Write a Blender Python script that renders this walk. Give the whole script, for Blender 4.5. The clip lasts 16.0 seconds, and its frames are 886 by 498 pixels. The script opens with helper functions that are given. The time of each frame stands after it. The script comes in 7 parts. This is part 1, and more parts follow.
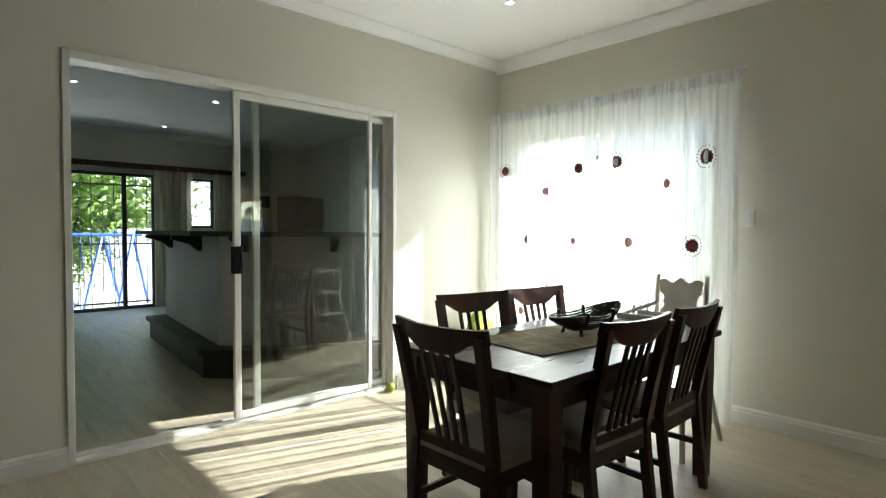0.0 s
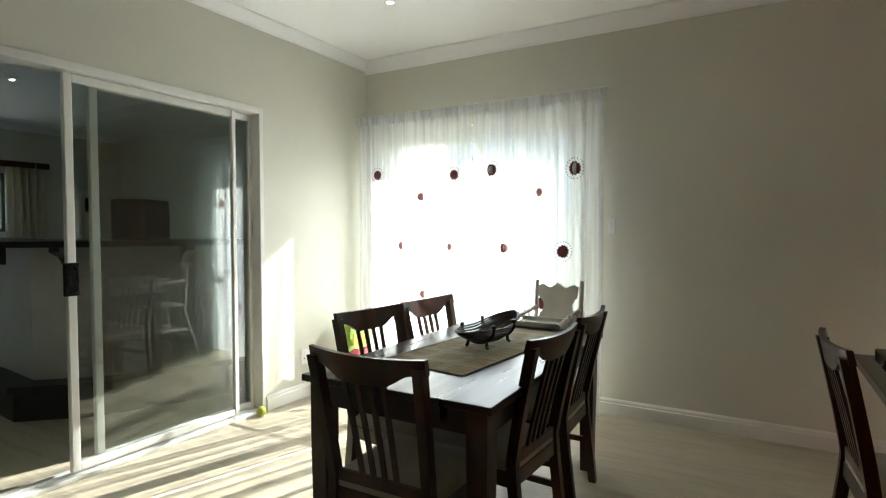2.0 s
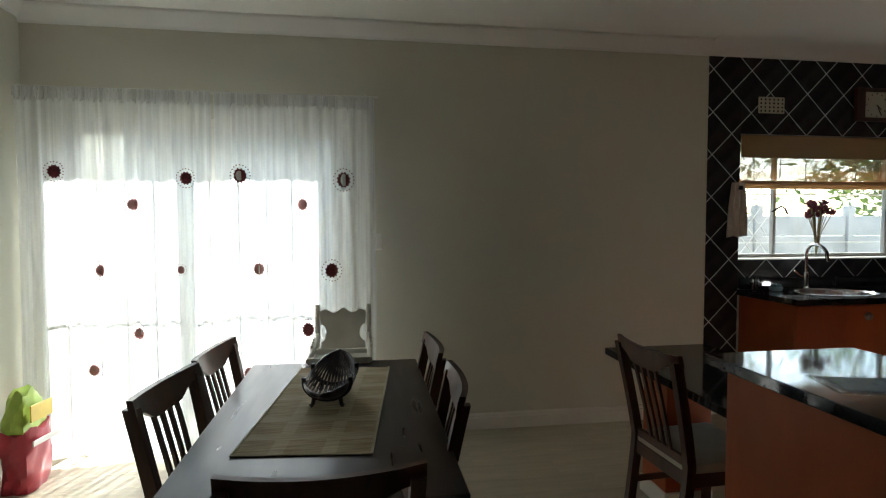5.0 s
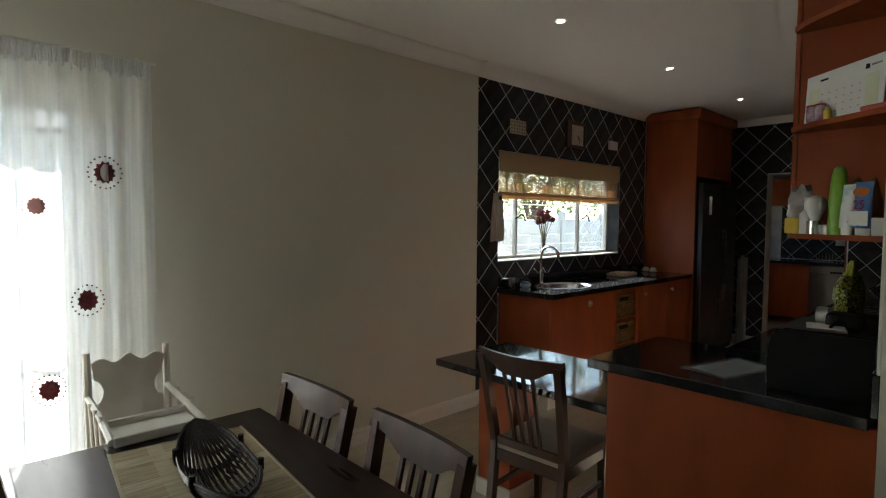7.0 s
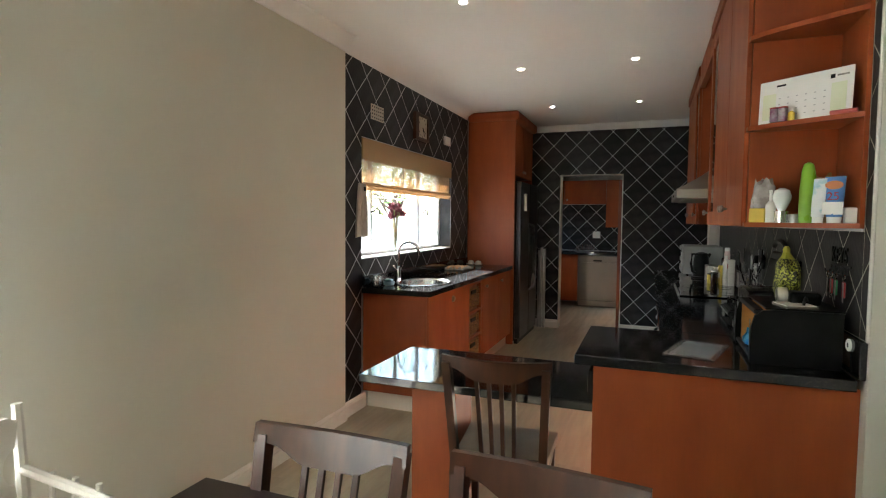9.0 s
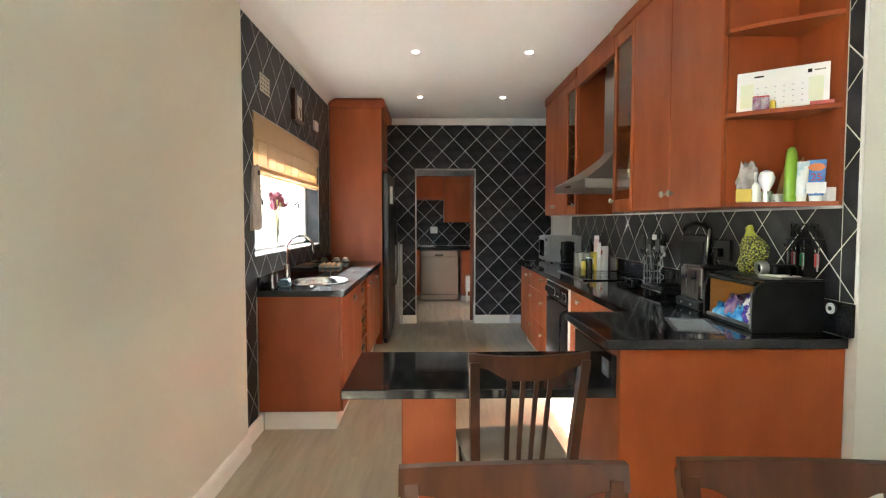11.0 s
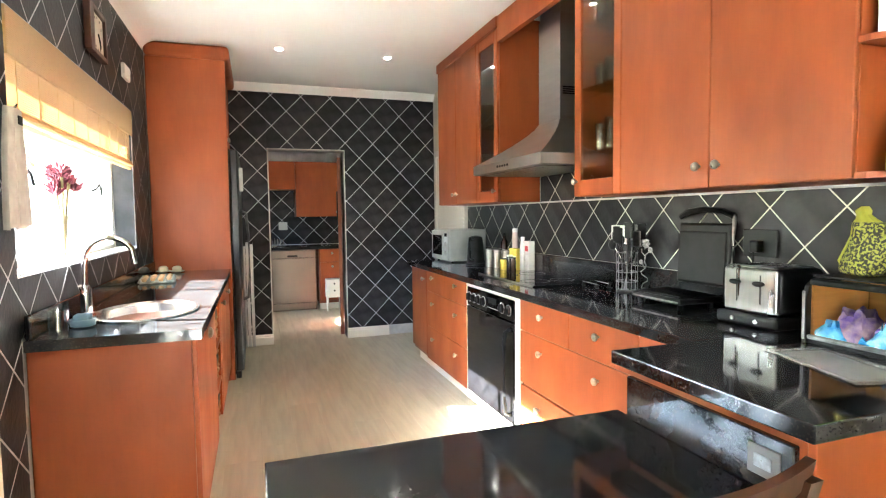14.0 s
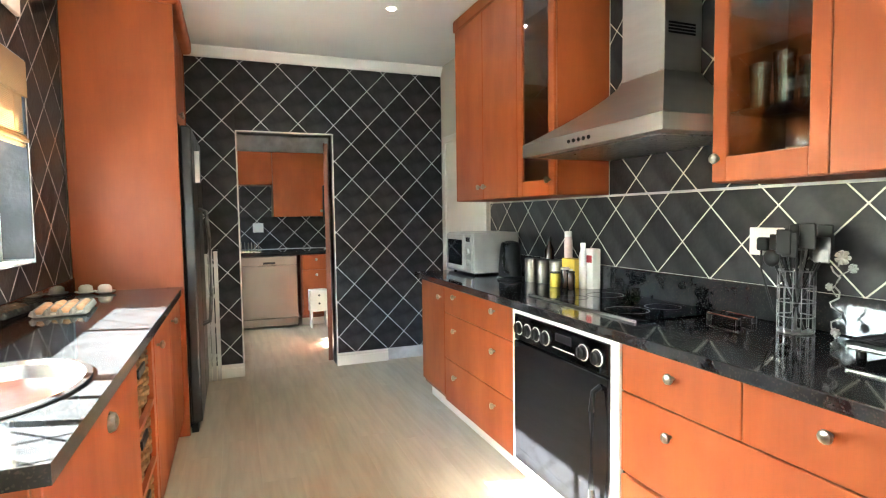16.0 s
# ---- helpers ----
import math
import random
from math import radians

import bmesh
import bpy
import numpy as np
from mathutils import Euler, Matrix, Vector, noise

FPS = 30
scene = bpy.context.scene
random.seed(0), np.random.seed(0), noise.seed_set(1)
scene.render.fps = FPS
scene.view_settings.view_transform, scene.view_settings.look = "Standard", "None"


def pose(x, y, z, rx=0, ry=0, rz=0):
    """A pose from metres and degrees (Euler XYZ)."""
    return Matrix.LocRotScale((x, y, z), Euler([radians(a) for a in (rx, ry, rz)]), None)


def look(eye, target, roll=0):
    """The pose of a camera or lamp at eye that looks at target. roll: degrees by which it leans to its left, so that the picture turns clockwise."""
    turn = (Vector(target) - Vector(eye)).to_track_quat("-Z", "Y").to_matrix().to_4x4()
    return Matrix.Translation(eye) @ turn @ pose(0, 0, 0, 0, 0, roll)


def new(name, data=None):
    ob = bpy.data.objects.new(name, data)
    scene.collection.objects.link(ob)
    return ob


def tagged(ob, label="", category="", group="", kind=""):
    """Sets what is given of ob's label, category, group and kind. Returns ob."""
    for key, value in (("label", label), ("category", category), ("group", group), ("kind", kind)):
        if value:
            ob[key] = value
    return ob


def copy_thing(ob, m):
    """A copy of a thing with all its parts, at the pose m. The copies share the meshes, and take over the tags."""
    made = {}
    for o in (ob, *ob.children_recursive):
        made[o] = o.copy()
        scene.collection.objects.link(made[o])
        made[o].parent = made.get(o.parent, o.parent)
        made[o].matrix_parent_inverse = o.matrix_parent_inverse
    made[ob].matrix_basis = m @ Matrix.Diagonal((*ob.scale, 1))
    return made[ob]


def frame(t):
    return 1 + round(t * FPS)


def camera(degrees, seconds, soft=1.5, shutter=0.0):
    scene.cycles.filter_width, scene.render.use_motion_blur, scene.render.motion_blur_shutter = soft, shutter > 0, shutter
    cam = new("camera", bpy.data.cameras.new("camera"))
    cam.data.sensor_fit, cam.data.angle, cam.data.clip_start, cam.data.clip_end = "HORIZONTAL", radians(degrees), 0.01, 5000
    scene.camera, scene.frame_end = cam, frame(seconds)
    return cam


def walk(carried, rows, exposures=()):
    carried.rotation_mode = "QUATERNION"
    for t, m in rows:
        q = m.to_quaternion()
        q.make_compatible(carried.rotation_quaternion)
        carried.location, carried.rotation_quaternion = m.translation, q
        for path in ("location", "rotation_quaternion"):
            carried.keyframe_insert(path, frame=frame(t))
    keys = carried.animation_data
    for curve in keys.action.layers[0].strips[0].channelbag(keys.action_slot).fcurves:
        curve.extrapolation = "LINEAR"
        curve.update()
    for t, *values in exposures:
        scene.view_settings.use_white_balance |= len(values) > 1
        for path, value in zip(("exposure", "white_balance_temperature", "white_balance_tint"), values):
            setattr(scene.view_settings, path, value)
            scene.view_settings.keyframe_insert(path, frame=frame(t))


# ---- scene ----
cam = camera(78.4, 16.0, soft=1.15)
PATH = [
    (0, (1.012, 0.682, 1.222), (2.372, 2.148, 1.156), 0.3),
    (0.5, (1.003, 0.756, 1.234), (2.476, 2.108, 1.178), 0.3),
    (1, (0.967, 0.819, 1.26), (2.522, 2.075, 1.196), 0.1),
    (1.5, (0.946, 0.892, 1.279), (2.58, 2.043, 1.209), -0.0),
    (2, (0.927, 1.003, 1.295), (2.656, 2.004, 1.219), -0.0),
    (2.5, (0.965, 1.122, 1.308), (2.784, 1.95, 1.232), -0.4),
    (3, (0.972, 1.243, 1.338), (2.869, 1.87, 1.258), -0.6),
    (5.5, (1.215, 2.178, 1.435), (3.131, 1.611, 1.339), 0.1),
    (6, (1.37, 2.346, 1.435), (3.182, 1.505, 1.337), 0.2),
    (6.5, (1.565, 2.488, 1.471), (3.234, 1.39, 1.371), 0.2),
    (7, (1.77, 2.658, 1.502), (3.227, 1.292, 1.396), 0.4),
    (7.5, (2.011, 2.805, 1.483), (3.252, 1.24, 1.386), 0.4),
    (8, (2.225, 2.869, 1.48), (3.28, 1.173, 1.377), 0.5),
    (10.5, (3.461, 2.842, 1.404), (3.63, 0.852, 1.303), 0.1),
    (11, (3.648, 2.715, 1.384), (3.608, 0.718, 1.281), -0.0),
    (11.5, (3.837, 2.572, 1.371), (3.59, 0.59, 1.266), -0.1),
    (12, (3.97, 2.39, 1.392), (3.559, 0.436, 1.281), -0.6),
    (12.5, (4.0, 2.183, 1.389), (3.474, 0.257, 1.279), -0.4),
    (13, (3.981, 1.942, 1.369), (3.403, 0.03, 1.255), -0.5),
    (13.5, (4.008, 1.706, 1.364), (3.391, -0.192, 1.244), -0.7),
    (14, (4.007, 1.436, 1.353), (3.358, -0.452, 1.23), -0.7),
    (14.5, (4.013, 1.19, 1.36), (3.332, -0.687, 1.238), -0.7),
    (15, (3.997, 0.906, 1.37), (3.304, -0.966, 1.245), -0.7),
    (15.5, (3.989, 0.629, 1.361), (3.276, -1.236, 1.234), -0.6),
    (16, (3.907, 0.293, 1.347), (3.192, -1.571, 1.224), -0.8),
]
walk(cam, [(t, look(eye, target, roll)) for t, eye, target, roll in PATH], exposures=[(0, 3.32, 6120, 2), (3, 3.25, 6120, 3), (5.5, 2.25, 6150, 4), (6.5, 2.42, 6200, 5), (7.5, 3.05, 6250, 6), (8, 3.5, 6300, 7), (10.5, 4.9, 6180, 7), (12.0, 5.4, 6120, 7), (13, 5.72, 6120, 6), (14, 6.18, 6100, 6), (15, 6.0, 6110, 5), (16, 6.2, 6110, 3)])

# ---- light ----
SUN_WAY = Vector((-1.0, 0.295, -0.645)).normalized()
world = bpy.data.worlds.new("world")
scene.world = world
world.use_nodes = True
wn = world.node_tree
sky = wn.nodes.new("ShaderNodeTexSky")
sky.sky_type = "NISHITA"
sky.sun_disc = False
sky.sun_elevation = math.asin(-SUN_WAY.z)
sky.sun_rotation = math.atan2(-SUN_WAY.x, -SUN_WAY.y)
wn.nodes["Background"].inputs["Strength"].default_value = 0.15
wn.links.new(sky.outputs[0], wn.nodes["Background"].inputs["Color"])

sun_data = bpy.data.lights.new("sun", "SUN")
sun_data.energy = 5.0
sun_data.angle = radians(0.5)
sun_data.color = (1.0, 0.96, 0.90)
sun = new("sun", sun_data)
sun.matrix_basis = look(tuple(-SUN_WAY * 20), (0, 0, 0))


# ---- materials ----
def nodes(name):
    m = bpy.data.materials.new(name)
    m.use_nodes = True
    t = m.node_tree
    return m, t, t.nodes["Principled BSDF"], t.links.new


def mat(name, a, b=None, rough=0.5, metal=0.0, scale=4.0, stretch=(1, 1, 1), fine=70.0, bump=0.05, wear=0.08, coat=0.0, vary=0.0, sheen=0.0, lo=0.35, hi=0.65, ior=1.5):
    """A surface with broad colour variation, fine relief and uneven gloss."""
    m, t, p, link = nodes(name)
    co = t.nodes.new("ShaderNodeTexCoord")
    mp = t.nodes.new("ShaderNodeMapping")
    mp.inputs["Scale"].default_value = stretch
    link(co.outputs["Object"], mp.inputs[0])
    n1 = t.nodes.new("ShaderNodeTexNoise")
    n1.inputs["Scale"].default_value, n1.inputs["Detail"].default_value = scale, 5
    link(mp.outputs[0], n1.inputs["Vector"])
    ramp = t.nodes.new("ShaderNodeValToRGB")
    b = b or tuple(c * 0.86 for c in a)
    ramp.color_ramp.elements[0].position, ramp.color_ramp.elements[1].position = lo, hi
    ramp.color_ramp.elements[0].color, ramp.color_ramp.elements[1].color = (*a, 1), (*b, 1)
    link(n1.outputs["Fac"], ramp.inputs[0])
    out = ramp.outputs[0]
    if vary:
        info = t.nodes.new("ShaderNodeObjectInfo")
        rng = t.nodes.new("ShaderNodeMapRange")
        rng.inputs["To Min"].default_value, rng.inputs["To Max"].default_value = 1 - vary, 1 + vary
        link(info.outputs["Random"], rng.inputs["Value"])
        hsv = t.nodes.new("ShaderNodeHueSaturation")
        link(rng.outputs[0], hsv.inputs["Value"])
        link(out, hsv.inputs["Color"])
        out = hsv.outputs[0]
    link(out, p.inputs["Base Color"])
    n2 = t.nodes.new("ShaderNodeTexNoise")
    n2.inputs["Scale"].default_value, n2.inputs["Detail"].default_value = fine, 3
    link(mp.outputs[0], n2.inputs["Vector"])
    rr = t.nodes.new("ShaderNodeMapRange")
    rr.inputs["To Min"].default_value, rr.inputs["To Max"].default_value = max(0.02, rough - wear), min(1, rough + wear)
    link(n1.outputs["Fac"], rr.inputs["Value"])
    link(rr.outputs[0], p.inputs["Roughness"])
    if bump:
        bp = t.nodes.new("ShaderNodeBump")
        bp.inputs["Strength"].default_value, bp.inputs["Distance"].default_value = bump, 0.004
        link(n2.outputs["Fac"], bp.inputs["Height"])
        link(bp.outputs[0], p.inputs["Normal"])
    p.inputs["Metallic"].default_value = metal
    p.inputs["IOR"].default_value = ior
    p.inputs["Coat Weight"].default_value = coat
    p.inputs["Coat Roughness"].default_value = 0.12
    p.inputs["Sheen Weight"].default_value = sheen
    return m


def glow(name, colour, strength):
    m, t, p, link = nodes(name)
    p.inputs["Base Color"].default_value = (0.8, 0.8, 0.8, 1)
    p.inputs["Emission Color"].default_value = (*colour, 1)
    p.inputs["Emission Strength"].default_value = strength
    return m


def pane_glass(name, tint=(0.96, 0.98, 0.97), ior=1.5):
    m, t, p, link = nodes(name)
    clear = t.nodes.new("ShaderNodeBsdfTransparent")
    clear.inputs[0].default_value = (*tint, 1)
    gloss = t.nodes.new("ShaderNodeBsdfGlossy")
    gloss.inputs["Roughness"].default_value = 0.01
    lw = t.nodes.new("ShaderNodeLayerWeight")
    lw.inputs["Blend"].default_value = 0.5
    pw = t.nodes.new("ShaderNodeMath")
    pw.operation, pw.inputs[1].default_value = "POWER", 5.0
    link(lw.outputs["Facing"], pw.inputs[0])
    fr = t.nodes.new("ShaderNodeMapRange")
    fr.inputs["To Min"].default_value, fr.inputs["To Max"].default_value = ((ior - 1) / (ior + 1)) ** 2, 1.0
    link(pw.outputs[0], fr.inputs["Value"])
    mix = t.nodes.new("ShaderNodeMixShader")
    link(fr.outputs[0], mix.inputs[0])
    link(clear.outputs[0], mix.inputs[1])
    link(gloss.outputs[0], mix.inputs[2])
    link(mix.outputs[0], t.nodes["Material Output"].inputs["Surface"])
    return m


def sheer(name, colour, see, through_light, gather=0.0):
    """Thin cloth: part open weave, part light passing through, part plain cloth."""
    m, t, p, link = nodes(name)
    co = t.nodes.new("ShaderNodeTexCoord")
    n = t.nodes.new("ShaderNodeTexNoise")
    n.inputs["Scale"].default_value, n.inputs["Detail"].default_value = 90, 4
    link(co.outputs["Object"], n.inputs["Vector"])
    p.inputs["Base Color"].default_value = (*colour, 1)
    p.inputs["Roughness"].default_value = 0.85
    p.inputs["Sheen Weight"].default_value = 0.2
    tl = t.nodes.new("ShaderNodeBsdfTranslucent")
    tl.inputs[0].default_value = (*colour, 1)
    tr = t.nodes.new("ShaderNodeBsdfTransparent")
    m1 = t.nodes.new("ShaderNodeMixShader")
    m1.inputs[0].default_value = through_light
    link(p.outputs[0], m1.inputs[1])
    link(tl.outputs[0], m1.inputs[2])
    rr = t.nodes.new("ShaderNodeMapRange")
    rr.inputs["To Min"].default_value, rr.inputs["To Max"].default_value = see - 0.06, see + 0.06
    link(n.outputs["Fac"], rr.inputs["Value"])
    m2 = t.nodes.new("ShaderNodeMixShader")
    if gather:
        # the cloth lies thicker where it is gathered into folds
        mp = t.nodes.new("ShaderNodeMapping")
        mp.inputs["Scale"].default_value = (0.0, 1.0, 0.02)
        link(co.outputs["Object"], mp.inputs[0])
        g = t.nodes.new("ShaderNodeTexNoise")
        g.inputs["Scale"].default_value, g.inputs["Detail"].default_value = 30, 3
        link(mp.outputs[0], g.inputs["Vector"])
        gr = t.nodes.new("ShaderNodeMapRange")
        gr.inputs["From Min"].default_value, gr.inputs["From Max"].default_value = 0.36, 0.64
        gr.inputs["To Min"].default_value, gr.inputs["To Max"].default_value = -gather, gather
        link(g.outputs["Fac"], gr.inputs["Value"])
        add = t.nodes.new("ShaderNodeMath")
        add.use_clamp = True
        link(rr.outputs[0], add.inputs[0])
        link(gr.outputs[0], add.inputs[1])
        link(add.outputs[0], m2.inputs[0])
    else:
        link(rr.outputs[0], m2.inputs[0])
    link(m1.outputs[0], m2.inputs[1])
    link(tr.outputs[0], m2.inputs[2])
    link(m2.outputs[0], t.nodes["Material Output"].inputs["Surface"])
    return m


def granite(name):
    m = mat(name, (0.014, 0.015, 0.016), (0.024, 0.025, 0.027), rough=0.07, scale=9, wear=0.02, bump=0.0)
    t = m.node_tree
    p = t.nodes["Principled BSDF"]
    co = t.nodes["Texture Coordinate"]
    v = t.nodes.new("ShaderNodeTexVoronoi")
    v.inputs["Scale"].default_value = 260
    t.links.new(co.outputs["Object"], v.inputs["Vector"])
    r = t.nodes.new("ShaderNodeValToRGB")
    r.color_ramp.elements[0].position, r.color_ramp.elements[1].position = 0.80, 1.0
    r.color_ramp.elements[0].color, r.color_ramp.elements[1].color = (0, 0, 0, 1), (1, 1, 1, 1)
    sep = t.nodes.new("ShaderNodeSeparateColor")
    t.links.new(v.outputs["Color"], sep.inputs[0])
    t.links.new(sep.outputs[0], r.inputs[0])
    mx = t.nodes.new("ShaderNodeMix")
    mx.data_type = "RGBA"
    old = p.inputs["Base Color"].links[0].from_socket
    t.links.new(r.outputs[0], mx.inputs["Factor"])
    t.links.new(old, mx.inputs["A"])
    mx.inputs["B"].default_value = (0.045, 0.04, 0.036, 1)
    t.links.new(mx.outputs["Result"], p.inputs["Base Color"])
    return m


def cherry_wood(name):
    """Red-brown laminate with a soft cloudy figure and fine upright pores."""
    m = mat(name, (0.335, 0.077, 0.0176), (0.248, 0.053, 0.0122), rough=0.46, scale=2.6, stretch=(2.2, 2.2, 0.9), fine=40, bump=0.012, vary=0.05, ior=1.38, lo=0.30, hi=0.70)
    t = m.node_tree
    p = t.nodes["Principled BSDF"]
    co = t.nodes["Texture Coordinate"]
    mp = t.nodes.new("ShaderNodeMapping")
    mp.inputs["Scale"].default_value = (90, 90, 5)
    t.links.new(co.outputs["Object"], mp.inputs[0])
    n = t.nodes.new("ShaderNodeTexNoise")
    n.inputs["Scale"].default_value, n.inputs["Detail"].default_value = 1.0, 4
    t.links.new(mp.outputs[0], n.inputs["Vector"])
    r = t.nodes.new("ShaderNodeMapRange")
    r.inputs["From Min"].default_value, r.inputs["From Max"].default_value = 0.35, 0.65
    r.inputs["To Min"].default_value, r.inputs["To Max"].default_value = 0.975, 1.015
    t.links.new(n.outputs["Fac"], r.inputs["Value"])
    hsv = t.nodes.new("ShaderNodeHueSaturation")
    t.links.new(p.inputs["Base Color"].links[0].from_socket, hsv.inputs["Color"])
    t.links.new(r.outputs[0], hsv.inputs["Value"])
    t.links.new(hsv.outputs[0], p.inputs["Base Color"])
    return m


WALL = mat("cream wall paint", (0.66, 0.64, 0.545), (0.63, 0.61, 0.52), rough=0.55, scale=1.3, fine=120, bump=0.06)
CEIL = mat("white ceiling paint", (0.86, 0.855, 0.845), (0.83, 0.825, 0.815), rough=0.7, scale=0.8, bump=0.03)
TRIM = mat("white trim paint", (0.78, 0.76, 0.70), (0.72, 0.70, 0.64), rough=0.35, scale=3, bump=0.02)
GROUT = mat("pale grout", (0.62, 0.62, 0.63), (0.44, 0.44, 0.45), rough=0.8, scale=8, bump=0.2)
TILE = mat("charcoal slate tile", (0.012, 0.012, 0.013), (0.036, 0.036, 0.037), rough=0.42, scale=7, fine=45, bump=0.4, wear=0.14, vary=0.35, ior=1.25)
FLOOR = mat("pale grey oak laminate", (0.53, 0.468, 0.352), (0.45, 0.395, 0.295), rough=0.40, scale=3.0, stretch=(7, 0.7, 1), fine=30, bump=0.03, vary=0.05, ior=1.42)
PLANKBED = mat("dark floor joint", (0.26, 0.22, 0.17), rough=0.7)
CHERRY = cherry_wood("cherry wood laminate")
CHERRYD = mat("dark cherry edge", (0.24, 0.055, 0.018), (0.17, 0.038, 0.012), rough=0.35, scale=3, stretch=(6, 6, 0.6))
GRANITE = granite("black granite")
DARKWOOD = mat("dark stained wood", (0.072, 0.024, 0.0095), (0.036, 0.0125, 0.0055), rough=0.33, scale=3, stretch=(6, 6, 1), fine=50, bump=0.02, coat=0.12)
DARKWOOD_X = mat("dark stained tabletop", (0.026, 0.012, 0.009), (0.014, 0.007, 0.006), rough=0.30, scale=3, stretch=(1, 8, 1), fine=50, bump=0.02, coat=0.08)
SEAT = mat("taupe seat fabric", (0.43, 0.365, 0.28), (0.35, 0.295, 0.225), rough=0.9, scale=7, fine=260, bump=0.35, sheen=0.3)
SINKSTEEL = mat("satin steel", (0.66, 0.66, 0.65), (0.60, 0.60, 0.59), rough=0.24, metal=1.0, scale=5, bump=0.0, wear=0.04)
DULLWIRE = mat("dull steel wire", (0.20, 0.20, 0.20), (0.10, 0.10, 0.10), rough=0.35, metal=1.0, scale=20, bump=0.0)
STEEL = mat("brushed steel", (0.44, 0.425, 0.40), (0.41, 0.395, 0.37), rough=0.36, metal=1.0, scale=3, stretch=(1, 1, 8), fine=60, bump=0.0, wear=0.03)
CHROME = mat("chrome", (0.75, 0.75, 0.75), rough=0.10, metal=1.0, bump=0.0, wear=0.03)
PEWTER = mat("pewter knob", (0.42, 0.41, 0.38), (0.25, 0.24, 0.22), rough=0.3, metal=1.0, scale=40, bump=0.05)
ALU = mat("white powder-coated aluminium", (0.78, 0.77, 0.72), (0.72, 0.71, 0.67), rough=0.32, scale=4, bump=0.01)
# white window frame, its backlit shade put into the grey colour
WINSTEEL = mat("backlit grey window steel", (0.40, 0.40, 0.38), (0.32, 0.32, 0.30), rough=0.4, scale=6, bump=0.03)
BLACK = mat("black plastic", (0.006, 0.006, 0.006), (0.011, 0.011, 0.011), rough=0.42, scale=12, bump=0.03, ior=1.27)
BLACKG = mat("black glass", (0.006, 0.006, 0.007), rough=0.05, bump=0.0, wear=0.015)
WHITEP = mat("white plastic", (0.78, 0.77, 0.73), (0.72, 0.71, 0.68), rough=0.4, scale=10, bump=0.02)
WHITEWOOD = mat("white painted wood", (0.74, 0.72, 0.66), (0.62, 0.60, 0.54), rough=0.42, scale=6, fine=80, bump=0.05)
GLASS = pane_glass("window glass")
TUMBLER = pane_glass("drinking glass", (0.90, 0.93, 0.92), 2.1)
DOORGLASS = pane_glass("sliding door glass", (0.86, 0.89, 0.87), 1.85)
DWSTEEL = mat("warm brushed steel", (0.24, 0.215, 0.19), (0.21, 0.185, 0.16), rough=0.34, metal=1.0, scale=2, bump=0.0, wear=0.03)
SHEER = sheer("white voile", (0.88, 0.89, 0.90), 0.18, 0.42, 0.155)
DRAPE = sheer("cream drape", (0.62, 0.56, 0.42), 0.03, 0.35)
BLIND = sheer("bamboo slat", (0.45, 0.295, 0.14), 0.03, 0.30)
MAROON = mat("maroon embroidery", (0.10, 0.012, 0.018), (0.16, 0.03, 0.035), rough=0.9, scale=60, bump=0.3)
PINK = mat("dusty pink embroidery", (0.42, 0.20, 0.19), rough=0.9, scale=60, bump=0.3)
PAVE = mat("pale paving", (0.42, 0.39, 0.34), (0.30, 0.28, 0.25), rough=0.8, scale=2, bump=0.3)
OUTWALL = mat("whitewashed boundary wall", (0.58, 0.57, 0.55), (0.47, 0.46, 0.44), rough=0.8, scale=2, bump=0.2)
LEAF = mat("garden leaf", (0.09, 0.16, 0.03), (0.14, 0.20, 0.04), rough=0.5, scale=3, bump=0.1)
BARK = mat("tree bark", (0.10, 0.075, 0.05), (0.05, 0.04, 0.03), rough=0.9, scale=12, bump=0.5)
LAMP = glow("lit halogen lamp", (1.0, 0.93, 0.80), 9.0)
STONE = mat("dark stained step", (0.03, 0.027, 0.025), (0.045, 0.04, 0.036), rough=0.5, scale=4, bump=0.1)


# ---- shapes ----
def bx(bm, x0, x1, y0, y1, z0, z1, bev=0.0, seg=1):
    m = Matrix.Translation(((x0 + x1) / 2, (y0 + y1) / 2, (z0 + z1) / 2)) @ Matrix.Diagonal((abs(x1 - x0), abs(y1 - y0), abs(z1 - z0), 1))
    r = bmesh.ops.create_cube(bm, size=1, matrix=m)
    if bev:
        es = list({e for v in r["verts"] for e in v.link_edges})
        bmesh.ops.bevel(bm, geom=es, offset=bev, segments=seg, profile=0.5, affect="EDGES")
    return bm


def box(*a, bev=0.0, seg=1):
    return bx(bmesh.new(), *a, bev=bev, seg=seg)


def rod(bm, p, q, r0, r1=None, seg=10, cap=True):
    p, q = Vector(p), Vector(q)
    r1 = r0 if r1 is None else r1
    d = q - p
    m = Matrix.Translation((p + q) / 2) @ d.to_track_quat("Z", "Y").to_matrix().to_4x4()
    bmesh.ops.create_cone(bm, cap_ends=cap, segments=seg, radius1=r0, radius2=r1, depth=d.length, matrix=m)
    return bm


